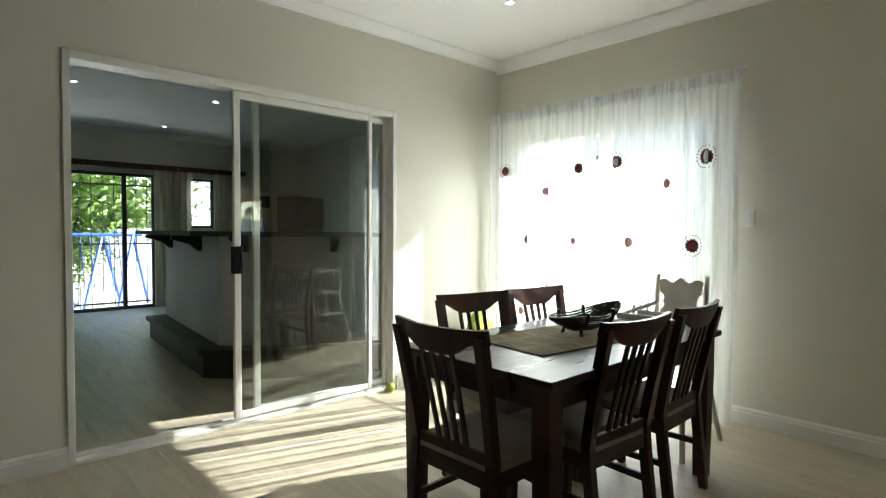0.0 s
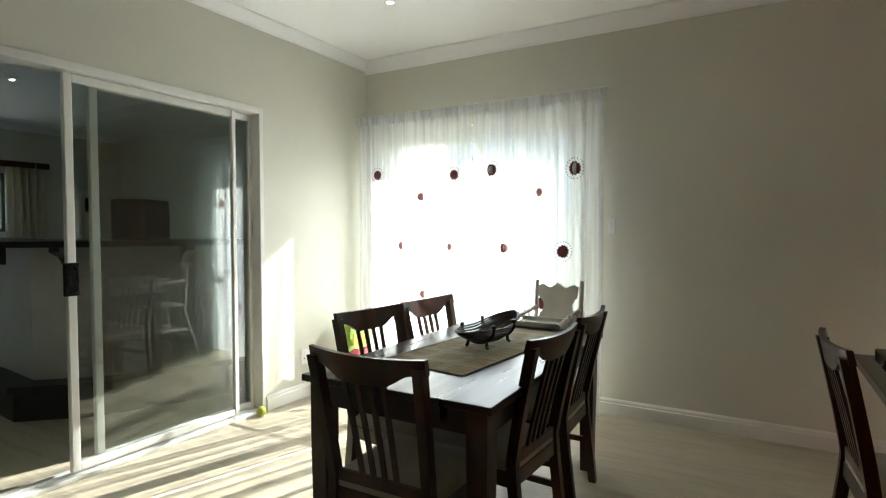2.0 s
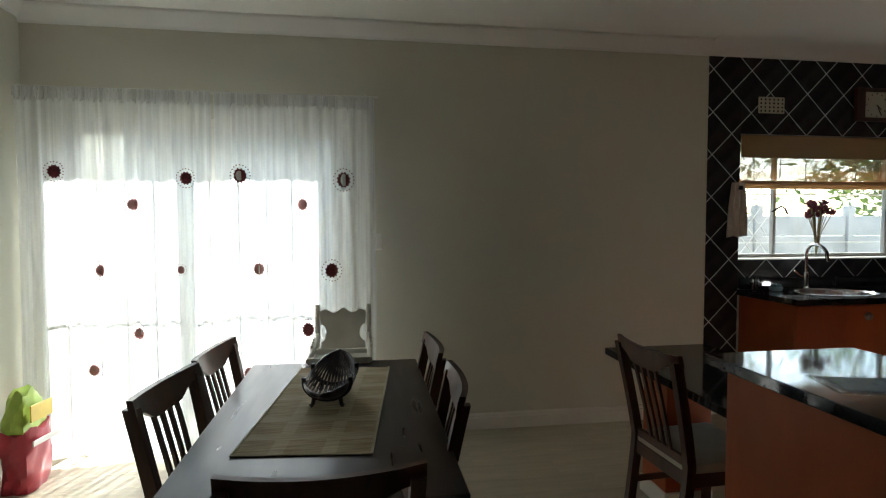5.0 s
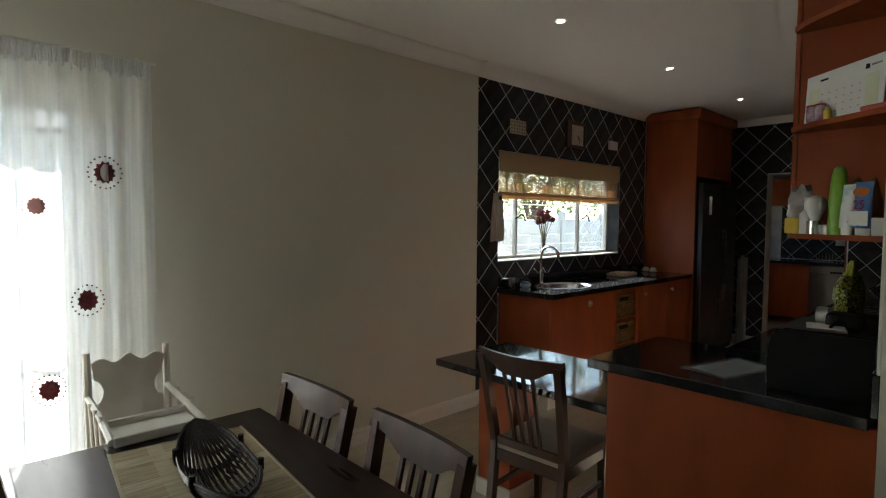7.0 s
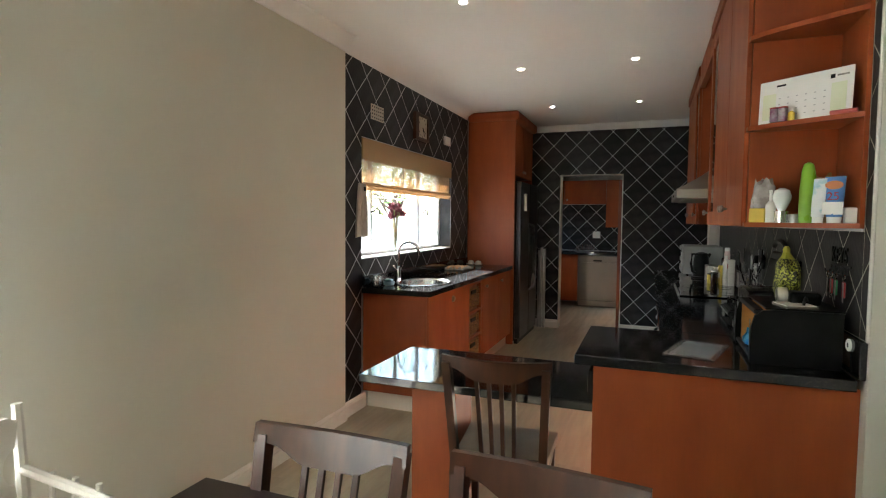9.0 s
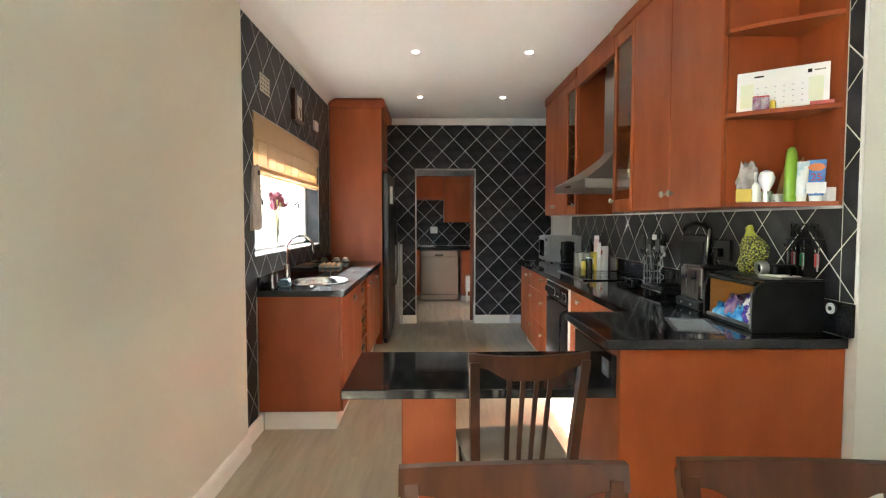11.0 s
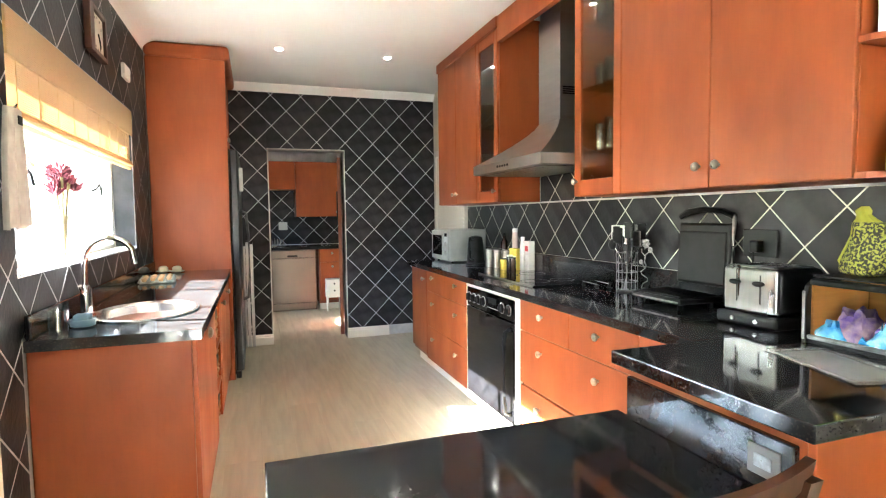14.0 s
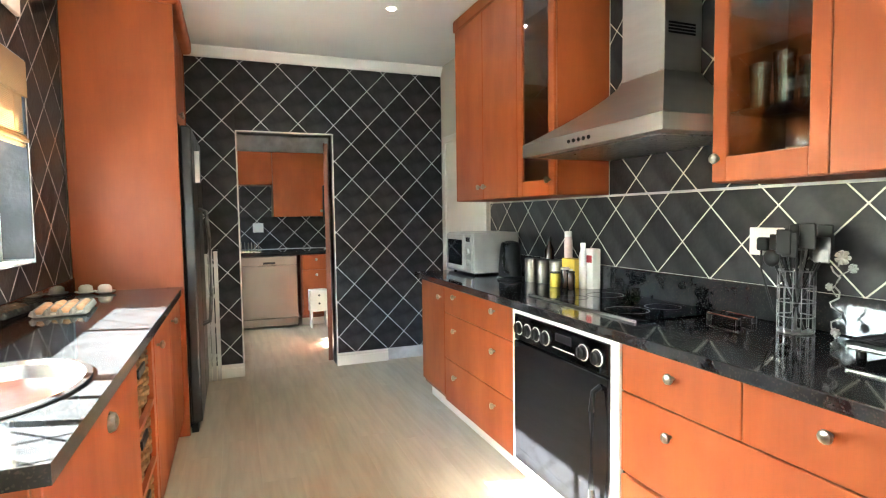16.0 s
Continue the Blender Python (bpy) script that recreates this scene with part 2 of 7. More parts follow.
def tube(bm, pts, r, seg=8, square=False):
    """A round or flat bar swept along points."""
    pts = [Vector(p) for p in pts]
    rings = []
    up = Vector((0, 0, 1))
    for i, p in enumerate(pts):
        d = (pts[min(i + 1, len(pts) - 1)] - pts[max(i - 1, 0)]).normalized()
        s = d.cross(up)
        s = s.normalized() if s.length > 1e-4 else Vector((1, 0, 0))
        u = s.cross(d).normalized()
        rr = r[i] if isinstance(r, (list, tuple)) else r
        rings.append([bm.verts.new(p + (s * math.cos(a) + u * math.sin(a)) * rr) for a in (2 * math.pi * k / seg for k in range(seg))])
    for a, b in zip(rings, rings[1:]):
        for k in range(seg):
            bm.faces.new((a[k], a[(k + 1) % seg], b[(k + 1) % seg], b[k]))
    bm.faces.new(list(reversed(rings[0])))
    bm.faces.new(rings[-1])
    return bm


def lathe(bm, prof, cx=0, cy=0, cz=0, seg=20, axis="z", close=True, sx=1.0, sy=1.0):
    """A profile of (radius, height) turned about an upright axis, or one along x or y."""
    rings = []
    for r, h in prof:
        ring = []
        for k in range(seg):
            a = 2 * math.pi * k / seg
            u, v = r * math.cos(a) * sx, r * math.sin(a) * sy
            ring.append(bm.verts.new((cx + u, cy + v, cz + h) if axis == "z" else (cx + h, cy + u, cz + v) if axis == "x" else (cx + u, cy + h, cz + v)))
        rings.append(ring)
    for a, b in zip(rings, rings[1:]):
        for k in range(seg):
            bm.faces.new((a[k], a[(k + 1) % seg], b[(k + 1) % seg], b[k]))
    if close:
        bm.faces.new(list(reversed(rings[0])))
        bm.faces.new(rings[-1])
    return bm


def prism(bm, poly, lo, hi, axis="z"):
    """A flat outline given thickness along an axis."""
    def at(u, v, h):
        return (u, v, h) if axis == "z" else (h, u, v) if axis == "x" else (u, h, v)
    a = [bm.verts.new(at(u, v, lo)) for u, v in poly]
    b = [bm.verts.new(at(u, v, hi)) for u, v in poly]
    bm.faces.new(list(reversed(a)))
    bm.faces.new(b)
    n = len(poly)
    for k in range(n):
        bm.faces.new((a[k], a[(k + 1) % n], b[(k + 1) % n], b[k]))
    return bm


def turned(bm, m):
    bmesh.ops.transform(bm, matrix=m, verts=bm.verts)
    return bm


def mesh_of(name, bm, material, smooth=False):
    bmesh.ops.recalc_face_normals(bm, faces=bm.faces)
    me = bpy.data.meshes.new(name)
    bm.to_mesh(me)
    bm.free()
    me.materials.append(material)
    if smooth:
        me.shade_smooth()
        me.set_sharp_from_angle(angle=radians(38))
    return me


def part(name, bm, material, parent=None, label="", smooth=False, category="", kind="", group=""):
    """Links a bmesh as one mesh object, under a thing or a part where one is given."""
    ob = new(name, mesh_of(name, bm, material, smooth))
    if parent is not None:
        ob.parent = parent
        if parent.type == "EMPTY":
            ob.matrix_parent_inverse = parent.matrix_basis.inverted()
    return tagged(ob, label, category, group, kind)


def thing(name, place, label, category, group="", rz=0):
    ob = new(name)
    ob.empty_display_size = 0.1
    ob.matrix_basis = pose(*place, rz=rz)
    return tagged(ob, label, category, group)


def shell(name, bm, material, label=""):
    return part(name, bm, material, None, label, kind="structure")


# ---- plan ----
XE, XT, YN, YS, XW = 4.755, 4.79, 4.0, -4.605, 2.03      # dining wall, tiled wall, north wall, kitchen end wall, hob wall
CEILZ, CORN = 2.742, 2.66
YC = -0.512                                               # where the tiling begins
DX0, DX1, DZ = 1.475, 3.595, 2.13                          # opening to the next room
GY0, GY1, GZ = 2.08, 3.81, 2.11                           # glazed garden door behind the voile
WY0, WY1, WZ0, WZ1 = -2.80, -0.805, 1.156, 2.088         # kitchen window
KX0, KX1, KZ = 3.075, 3.862, 2.07                         # opening to the scullery
XL, YP, YF = -5.2, -3.6, 10.0                             # living side, passage end, far wall of the next room

floor_base = shell("floor", box(XL - 0.2, 6.2, -8.0, YF + 0.2, -0.25, -0.012), PLANKBED, "pale grey oak laminate plank floor")

# outer ground, one sheet with the house standing on it
bm = bmesh.new()
bmesh.ops.create_grid(bm, x_segments=2, y_segments=2, size=400, matrix=Matrix.Translation((0, 0, -0.26)))
shell("ground", bm, PAVE, "pale paved garden ground")

# north wall with the sliding door opening
bm = bmesh.new()
bx(bm, XL, DX0, YN, YN + 0.2, 0, CEILZ)
bx(bm, DX1, XE + 0.2, YN, YN + 0.2, 0, CEILZ)
bx(bm, DX0, DX1, YN, YN + 0.2, DZ, CEILZ)
wall_north = shell("wall_north", bm, WALL, "plain cream painted plaster wall")
# east wall of the dining room
bm = bmesh.new()
bx(bm, XE, XE + 0.2, YC, GY0, 0, CEILZ)
bx(bm, XE, XE + 0.2, GY1, YN, 0, CEILZ)
bx(bm, XE, XE + 0.2, GY0, GY1, GZ, CEILZ)
wall_east = shell("wall_east", bm, WALL, "plain cream painted plaster wall")
# east wall of the kitchen
bm = bmesh.new()
bx(bm, XT, XT + 0.2, WY1, YC, 0, CEILZ)
bx(bm, XT, XT + 0.2, YS - 0.15, WY0, 0, CEILZ)
bx(bm, XT, XT + 0.2, WY0, WY1, 0, WZ0)
bx(bm, XT, XT + 0.2, WY0, WY1, WZ1, CEILZ)
wall_kitchen_east = shell("wall_kitchen_east", bm, GROUT, "wall of diagonal charcoal slate tiles")
# end wall of the kitchen
bm = bmesh.new()
bx(bm, XW - 0.12, KX0, YS - 0.15, YS, 0, CEILZ)
bx(bm, KX1, XT, YS - 0.15, YS, 0, CEILZ)
bx(bm, KX0, KX1, YS - 0.15, YS, KZ, CEILZ)
wall_south = shell("wall_south", bm, GROUT, "wall of diagonal charcoal slate tiles")
# hob wall, its free end towards the dining room
wall_west = shell("wall_west", box(XW - 0.13, XW, YS, 0.70, 0, CEILZ), WALL, "cream painted wall with slate tiled face")
# living side and passage, which close the place behind the walk
shell("wall_living", box(XL - 0.2, XL, YP - 0.2, YN + 0.2, 0, CEILZ), WALL, "plain cream painted plaster wall")
shell("wall_passage", box(XL, XW - 0.13, YP - 0.2, YP, 0, CEILZ), WALL, "plain cream painted plaster wall")
# next room
NX0, NX1 = -0.6, 6.0
bm = bmesh.new()
bx(bm, NX0, 1.22, YF, YF + 0.2, 0, CEILZ)
bx(bm, 3.52, 4.0, YF, YF + 0.2, 0, CEILZ)
bx(bm, 4.42, NX1, YF, YF + 0.2, 0, CEILZ)
bx(bm, 1.22, 3.52, YF, YF + 0.2, 2.08, CEILZ)
bx(bm, 4.0, 4.42, YF, YF + 0.2, 2.06, CEILZ)
bx(bm, 4.0, 4.42, YF, YF + 0.2, 0, 1.25)
shell("wall_far_room", bm, WALL, "cream painted wall with garden openings")
bm = bmesh.new()
bx(bm, NX0 - 0.2, NX0, YN + 0.2, YF + 0.2, 0, CEILZ)
shell("wall_far_room_west", bm, WALL)
shell("wall_far_room_east", box(NX1, NX1 + 0.2, YN + 0.2, YF + 0.2, 0, CEILZ), WALL)
shell("wall_far_room_return", box(XE + 0.2, NX1 + 0.2, YN, YN + 0.2, 0, CEILZ), WALL)
# scullery
SY = -7.2
bm = bmesh.new()
bx(bm, 2.0, 5.0, SY - 0.15, SY, 0, CEILZ)
shell("wall_scullery_end", bm, GROUT, "slate tiled scullery wall")
# unseen opening added in the east wall to let daylight into the scullery
bm = bmesh.new()
bx(bm, 4.85, 5.0, SY, -6.45, 0, CEILZ)
bx(bm, 4.85, 5.0, -5.85, YS - 0.15, 0, CEILZ)
bx(bm, 4.85, 5.0, -6.45, -5.85, 1.75, CEILZ)
bx(bm, 4.85, 5.0, -6.45, -5.85, 0, 1.15)
shell("wall_scullery_east", bm, WALL)
shell("wall_scullery_west", box(2.0, 2.15, SY, YS - 0.15, 0, CEILZ), WALL)
# ceiling in one sheet over every room, and the eave beyond the east wall
shell("ceiling", box(XL - 0.2, 6.2, SY - 0.2, YF + 0.2, CEILZ, CEILZ + 0.15), CEIL, "smooth white painted ceiling")
bm = bmesh.new()
bx(bm, XE + 0.45, 5.78, SY - 0.2, YN, 2.455, 2.595)
shell("eave", bm, TRIM, "white painted eave with fascia board")


def cornice(p, q, nx, ny, low=CORN, plain=False):
    """A ceiling moulding along a wall, coved or plainly rounded; n points into the room."""
    bm = bmesh.new()
    h = CEILZ - 0.002 - low
    prof = [(0, 0), (0.012, 0), (0.016, 0.15 * h), (0.03, 0.38 * h), (0.052, 0.70 * h), (0.062, 0.85 * h), (0.064, h), (0, h)]
    if plain:
        prof = [(0, 0)] + [(0.17 * (1 - math.cos(radians(a))), h * math.sin(radians(a))) for a in range(10, 90, 10)] + [(0.17, h), (0, h)]
    ends = []
    for e in (p, q):
        ends.append([bm.verts.new((e[0] + nx * d, e[1] + ny * d, low + up)) for d, up in prof])
    n = len(prof)
    for k in range(n):
        bm.faces.new((ends[0][k], ends[0][(k + 1) % n], ends[1][(k + 1) % n], ends[1][k]))
    bm.faces.new(ends[0])
    bm.faces.new(list(reversed(ends[1])))
    return shell("cornice", bm, CEIL, "white coved plaster ceiling cornice")


cornice((XL, YN), (XE, YN), 0, -1)
cornice((XE, YN - 0.001), (XE, YC), -1, 0, 2.634)
cornice((XT, YC - 0.001), (XT, -3.335), -1, 0, 2.648, True)
cornice((XW, YS), (XT, YS), 0, 1)
cornice((XW - 0.13, YP + 0.001), (XL, YP + 0.001), 0, 1)
cornice((NX0, YF), (NX1, YF), 0, -1)


def skirting(p, q, nx, ny, h=0.11):
    bm = bmesh.new()
    prof = [(0, 0), (0.018, 0), (0.018, h * 0.72), (0.013, h * 0.78), (0.013, h * 0.88), (0.006, h), (0, h)]
    ends = []
    for e in (p, q):
        ends.append([bm.verts.new((e[0] + nx * d, e[1] + ny * d, z)) for d, z in prof])
    n = len(prof)
    for k in range(n):
        bm.faces.new((ends[0][k], ends[0][(k + 1) % n], ends[1][(k + 1) % n], ends[1][k]))
    bm.faces.new(ends[0])
    bm.faces.new(list(reversed(ends[1])))
    return shell("baseboard", bm, TRIM, "white painted moulded baseboard")


skirting((XL, YN), (DX0 - 0.0, YN), 0, -1)
skirting((DX1, YN), (XE, YN), 0, -1)
skirting((XE, YN - 0.02), (XE, GY1), -1, 0)
skirting((XE, GY0), (XE, YC), -1, 0)
skirting((XT - 0.008, YC), (XT - 0.008, -0.84), -1, 0)
skirting((2.6, YS + 0.008), (KX0, YS + 0.008), 0, 1)
skirting((KX1, YS + 0.008), (4.2, YS + 0.008), 0, 1)
skirting((XW - 0.13, YP), (XL, YP), 0, 1)
skirting((XW - 0.131, 0.68), (XW - 0.131, YP), -1, 0)

# ---- openings ----
def sliding_door():
    d = tagged(thing("door_1", ((DX0 + DX1) / 2, YN + 0.06, 0), "white aluminium sliding door, half open, clear glass", "sliding door"), kind="structure")
    bm = bmesh.new()
    bx(bm, DX0, DX0 + 0.035, YN - 0.008, YN + 0.13, 0, DZ, bev=0.003)
    bx(bm, DX1 - 0.035, DX1, YN - 0.008, YN + 0.13, 0, DZ, bev=0.003)
    bx(bm, DX0 + 0.035, DX1 - 0.035, YN - 0.008, YN + 0.13, DZ - 0.045, DZ, bev=0.003)
    bx(bm, DX0 + 0.035, DX1 - 0.035, YN - 0.004, YN + 0.13, 0, 0.022, bev=0.003)
    bx(bm, DX0 + 0.035, DX1 - 0.035, YN + 0.045, YN + 0.052, 0.022, 0.034)
    bx(bm, DX0 + 0.035, DX1 - 0.035, YN + 0.085, YN + 0.092, 0.022, 0.034)
    part("door_frame", bm, ALU, d)
    for name, x0, x1, y, lab in (("sliding_leaf", 2.35, 3.39, YN + 0.04, "sliding leaf pushed open"), ("fixed_leaf", 2.495, DX1 - 0.035, YN + 0.085, "")):
        bm = bmesh.new()
        w = 0.042
        bx(bm, x0, x0 + w, y - 0.016, y + 0.016, 0.036, DZ - 0.05, bev=0.004)
        bx(bm, x1 - w * 0.75, x1, y - 0.016, y + 0.016, 0.036, DZ - 0.05, bev=0.004)
        bx(bm, x0 + w, x1 - w * 0.75, y - 0.014, y + 0.014, 0.036, 0.075, bev=0.004)
        bx(bm, x0 + w, x1 - w * 0.75, y - 0.014, y + 0.014, DZ - 0.095, DZ - 0.05, bev=0.004)
        leaf = part(name, bm, ALU, d, lab)
        g = part("pane", box(x0 + w - 0.01, x1 - w * 0.75 + 0.01, y - 0.003, y + 0.003, 0.07, DZ - 0.09), DOORGLASS, leaf)
        g.visible_shadow = False
        if name == "sliding_leaf":
            bm = bmesh.new()
            bx(bm, 2.325, 2.40, y - 0.034, y - 0.017, 0.95, 1.12, bev=0.006, seg=2)
            h = part("lock_plate", bm, BLACK, leaf, "black lock plate")
            bm = tube(bmesh.new(), [(2.375, y - 0.036, 0.975), (2.375, y - 0.06, 0.99), (2.375, y - 0.062, 1.04), (2.375, y - 0.06, 1.08), (2.375, y - 0.036, 1.095)], 0.008)
            bx(bm, 2.335, 2.355, y - 0.04, y - 0.034, 1.0, 1.05, bev=0.002)
            part("pull_handle", bm, BLACK, d)


sliding_door()


def garden_door():
    d = tagged(thing("door_2", (XE + 0.1, (GY0 + GY1) / 2, 0), "white framed glazed garden doors behind voile curtains", "glazed door"), kind="structure")
    x = XE + 0.10
    bm = bmesh.new()
    bx(bm, x - 0.03, x + 0.03, GY0, GY0 + 0.05, 0, GZ, bev=0.003)
    bx(bm, x - 0.03, x + 0.03, GY1 - 0.05, GY1, 0, GZ, bev=0.003)
    bx(bm, x - 0.03, x + 0.03, GY0 + 0.05, GY1 - 0.05, GZ - 0.06, GZ, bev=0.003)
    bx(bm, x - 0.03, x + 0.03, GY0 + 0.05, GY1 - 0.05, 0, 0.05, bev=0.003)
    part("door_frame", bm, ALU, d)
    ym = (GY0 + GY1) / 2
    for y0, y1 in ((GY0 + 0.05, ym), (ym, GY1 - 0.05)):
        bm = bmesh.new()
        bx(bm, x - 0.02, x + 0.02, y0 + 0.002, y0 + 0.045, 0.05, GZ - 0.06, bev=0.003)
        bx(bm, x - 0.02, x + 0.02, y1 - 0.045, y1 - 0.002, 0.05, GZ - 0.06, bev=0.003)
        bx(bm, x - 0.02, x + 0.02, y0 + 0.045, y1 - 0.045, 0.05, 0.11, bev=0.003)
        bx(bm, x - 0.02, x + 0.02, y0 + 0.045, y1 - 0.045, GZ - 0.12, GZ - 0.06, bev=0.003)
        leaf = part("leaf", bm, ALU, d)
        g = part("pane", box(x - 0.003, x + 0.003, y0 + 0.04, y1 - 0.04, 0.1, GZ - 0.11), GLASS, leaf)
        g.visible_shadow = False
    bars = thing("security_gate", (XE + 0.17, ym, 0), "white steel bar security gate outside the glazed door", "gate")
    for i in range(11):
        y = GY0 + 0.07 + i * (GY1 - GY0 - 0.14) / 10
        part("bar", rod(bmesh.new(), (XE + 0.17, y, 0.04), (XE + 0.17, y, GZ - 0.02), 0.007, seg=6), ALU, bars)
    for z in (0.06, 1.05, GZ - 0.03):
        part("rail", box(XE + 0.163, XE + 0.177, GY0 + 0.01, GY1 - 0.01, z - 0.008, z + 0.008), ALU, bars)


garden_door()


def fold(y, z, phase, depth):
    return depth * (math.sin(y * 61 + phase) * 0.55 + math.sin(y * 97 + 1.7 * phase) * 0.3 + math.sin(y * 23 + phase) * 0.35) * (0.55 + 0.45 * min(1, (2.2 - z) / 0.5))


def curtain(y0, y1, ztop, zbot, x, material, name, label, phase, motifs, depth=0.020):
    c = thing(name, (x, (y0 + y1) / 2, zbot), label, "curtain", "voile curtains")
    bm = bmesh.new()
    ny, nz = int((y1 - y0) * 130), 22
    grid = []
    for j in range(nz + 1):
        z = zbot + (ztop - zbot) * j / nz
        row = []
        for i in range(ny + 1):
            y = y0 + (y1 - y0) * i / ny
            sway = 0.012 * math.sin(z * 2.1 + phase) * (1 - j / nz)
            row.append(bm.verts.new((x + fold(y, z, phase, depth), y + sway, z + 0.012 * math.sin(y * 9) * (j == 0))))
        grid.append(row)
    for j in range(nz):
        for i in range(ny):
            bm.faces.new((grid[j][i], grid[j][i + 1], grid[j + 1][i + 1], grid[j + 1][i]))
    part("cloth", bm, material, c, smooth=True)
    bm = bmesh.new()
    n = int((y1 - y0) * 90)
    for i in range(n):
        y = y0 + (y1 - y0) * (i + 0.5) / n
        h = 0.05 + 0.012 * math.sin(i * 1.9)
        bx(bm, x - 0.014 + 0.006 * math.sin(i * 2.3), x - 0.004 + 0.006 * math.sin(i * 2.3), y - 0.0042, y + 0.0042, ztop - h, ztop + 0.022, bev=0.002)
    tagged(part("heading", bm, material, c, "gathered heading tape"), kind="stuff")
    for (y, z, r, col) in motifs:
        bm = bmesh.new()
        pts = []
        for k in range(24):
            a = math.pi * 2 * k / 24
            rr = r * (1.0 if k % 2 else 0.80)
            pts.append((y + rr * math.cos(a) * 0.86, z + rr * math.sin(a)))
        prism(bm, pts, -0.0012, 0.0012, axis="x")
        for v in bm.verts:
            v.co.x += x + fold(v.co.y, v.co.z, phase, depth) - 0.006
        m = part("motif", bm, MAROON if col else PINK, c, "maroon flower motif" if col else "dusty pink flower motif")
        bm = bmesh.new()
        for k in range(20):
            a = math.pi * 2 * k / 20
            yy, zz = y + r * 1.36 * math.cos(a) * 0.9, z + r * 1.36 * math.sin(a)
            xx = x + fold(yy, zz, phase, depth) - 0.005
            bx(bm, xx - 0.001, xx + 0.001, yy - r * 0.07, yy + r * 0.07, zz - r * 0.07, zz + r * 0.07)
        tagged(part("stitching", bm, MAROON if col else PINK, c), kind="stuff")


LEFT = [(3.74, 1.735, 0.042, 1), (3.322, 1.546, 0.038, 0), (3.022, 1.704, 0.042, 1), (3.507, 1.155, 0.040, 0), (3.06, 1.152, 0.026, 0), (3.304, 0.769, 0.042, 0), (3.56, 0.56, 0.038, 0), (3.19, 0.30, 0.036, 0)]
RIGHT = [(2.715, 1.725, 0.048, 1), (2.343, 1.549, 0.040, 0), (2.09, 1.704, 0.052, 1), (2.611, 1.151, 0.042, 0), (2.168, 1.134, 0.050, 1), (2.317, 0.764, 0.048, 1), (2.68, 0.5, 0.04, 0)]
curtain(2.87, 3.945, 2.20, 0.03, 4.58, SHEER, "voile_curtain", "white voile curtain with maroon flower motifs, drawn across", 0.4, LEFT)
curtain(1.895, 2.86, 2.20, 0.03, 4.60, SHEER, "voile_curtain", "white voile curtain with maroon flower motifs, drawn across", 2.1, RIGHT)
cr = thing("curtain_rod", (4.60, 2.95, 2.225), "slim white curtain rod above the garden door", "curtain rod")
part("rod", rod(bmesh.new(), (4.60, 1.87, 2.225), (4.60, 3.96, 2.225), 0.008), WHITEP, cr)
for y in (1.95, 2.92, 3.93):
    part("bracket", box(4.60, XE, y - 0.008, y + 0.008, 2.21, 2.24, bev=0.002), WHITEP, cr)


def kitchen_window():
    w = tagged(thing("window_1", (XT + 0.12, (WY0 + WY1) / 2, WZ0), "white steel kitchen window with diamond burglar bars", "window"), kind="structure")
    x = XT + 0.15
    y1, y2 = -1.21, -2.22
    bm = bmesh.new()
    for a, b in ((WY0, WY0 + 0.035), (WY1 - 0.035, WY1), (y1 - 0.013, y1 + 0.013), (y2 - 0.013, y2 + 0.013)):
        bx(bm, x - 0.02, x + 0.02, a, b, WZ0, WZ1, bev=0.003)
    for a, b in ((WY0 + 0.035, y2 - 0.013), (y2 + 0.013, y1 - 0.013), (y1 + 0.013, WY1 - 0.035)):
        bx(bm, x - 0.02, x + 0.02, a, b, WZ0, WZ0 + 0.035, bev=0.003)
        bx(bm, x - 0.02, x + 0.02, a, b, WZ1 - 0.035, WZ1, bev=0.003)
    part("window_frame", bm, WINSTEEL, w)
    for a, b in ((WY0 + 0.035, y2 - 0.013), (y2 + 0.013, y1 - 0.013), (y1 + 0.013, WY1 - 0.035)):
        g = part("pane", box(x - 0.003, x + 0.003, a, b, WZ0 + 0.03, WZ1 - 0.03), GLASS, w)
        g.visible_shadow = False
    part("window_sill", box(XT + 0.015, x - 0.02, WY0 + 0.002, WY1 - 0.002, WZ0, WZ0 + 0.006, bev=0.002), TRIM, w, "white painted sill")
    for y in (y1 + 0.03, y2 - 0.03):
        bm = tube(bmesh.new(), [(x - 0.03, y, 1.52), (x - 0.055, y - 0.01, 1.535), (x - 0.06, y - 0.05, 1.56), (x - 0.058, y - 0.085, 1.545), (x - 0.058, y - 0.11, 1.50)], 0.007)
        part("catch", bm, BLACK, w, "black window catch")
    b = thing("burglar_bars", (x + 0.04, (WY0 + WY1) / 2, WZ0), "white diamond burglar bars in the kitchen window", "burglar bars")
    for a0, a1 in ((WY0 + 0.035, y2 - 0.013), (y1 + 0.013, WY1 - 0.035)):
        n = 3
        wd = (a1 - a0) / n
        for k in range(n):
            for s in (0, 1):
                bm = bmesh.new()
                pts = []
                for i in range(7):
                    yy = a0 + wd * k + (wd if (i + s) % 2 else 0)
                    pts.append((x + 0.04, yy, WZ0 + 0.03 + i * (WZ1 - WZ0 - 0.06) / 6))
                tube(bm, pts, 0.0045, seg=5)
                part("bar", bm, ALU, b)
    for z in (WZ0 + 0.12, WZ0 + 0.5):
        part("rail", box(x + 0.036, x + 0.044, WY0 + 0.03, WY1 - 0.03, z - 0.006, z + 0.006), ALU, b)


kitchen_window()


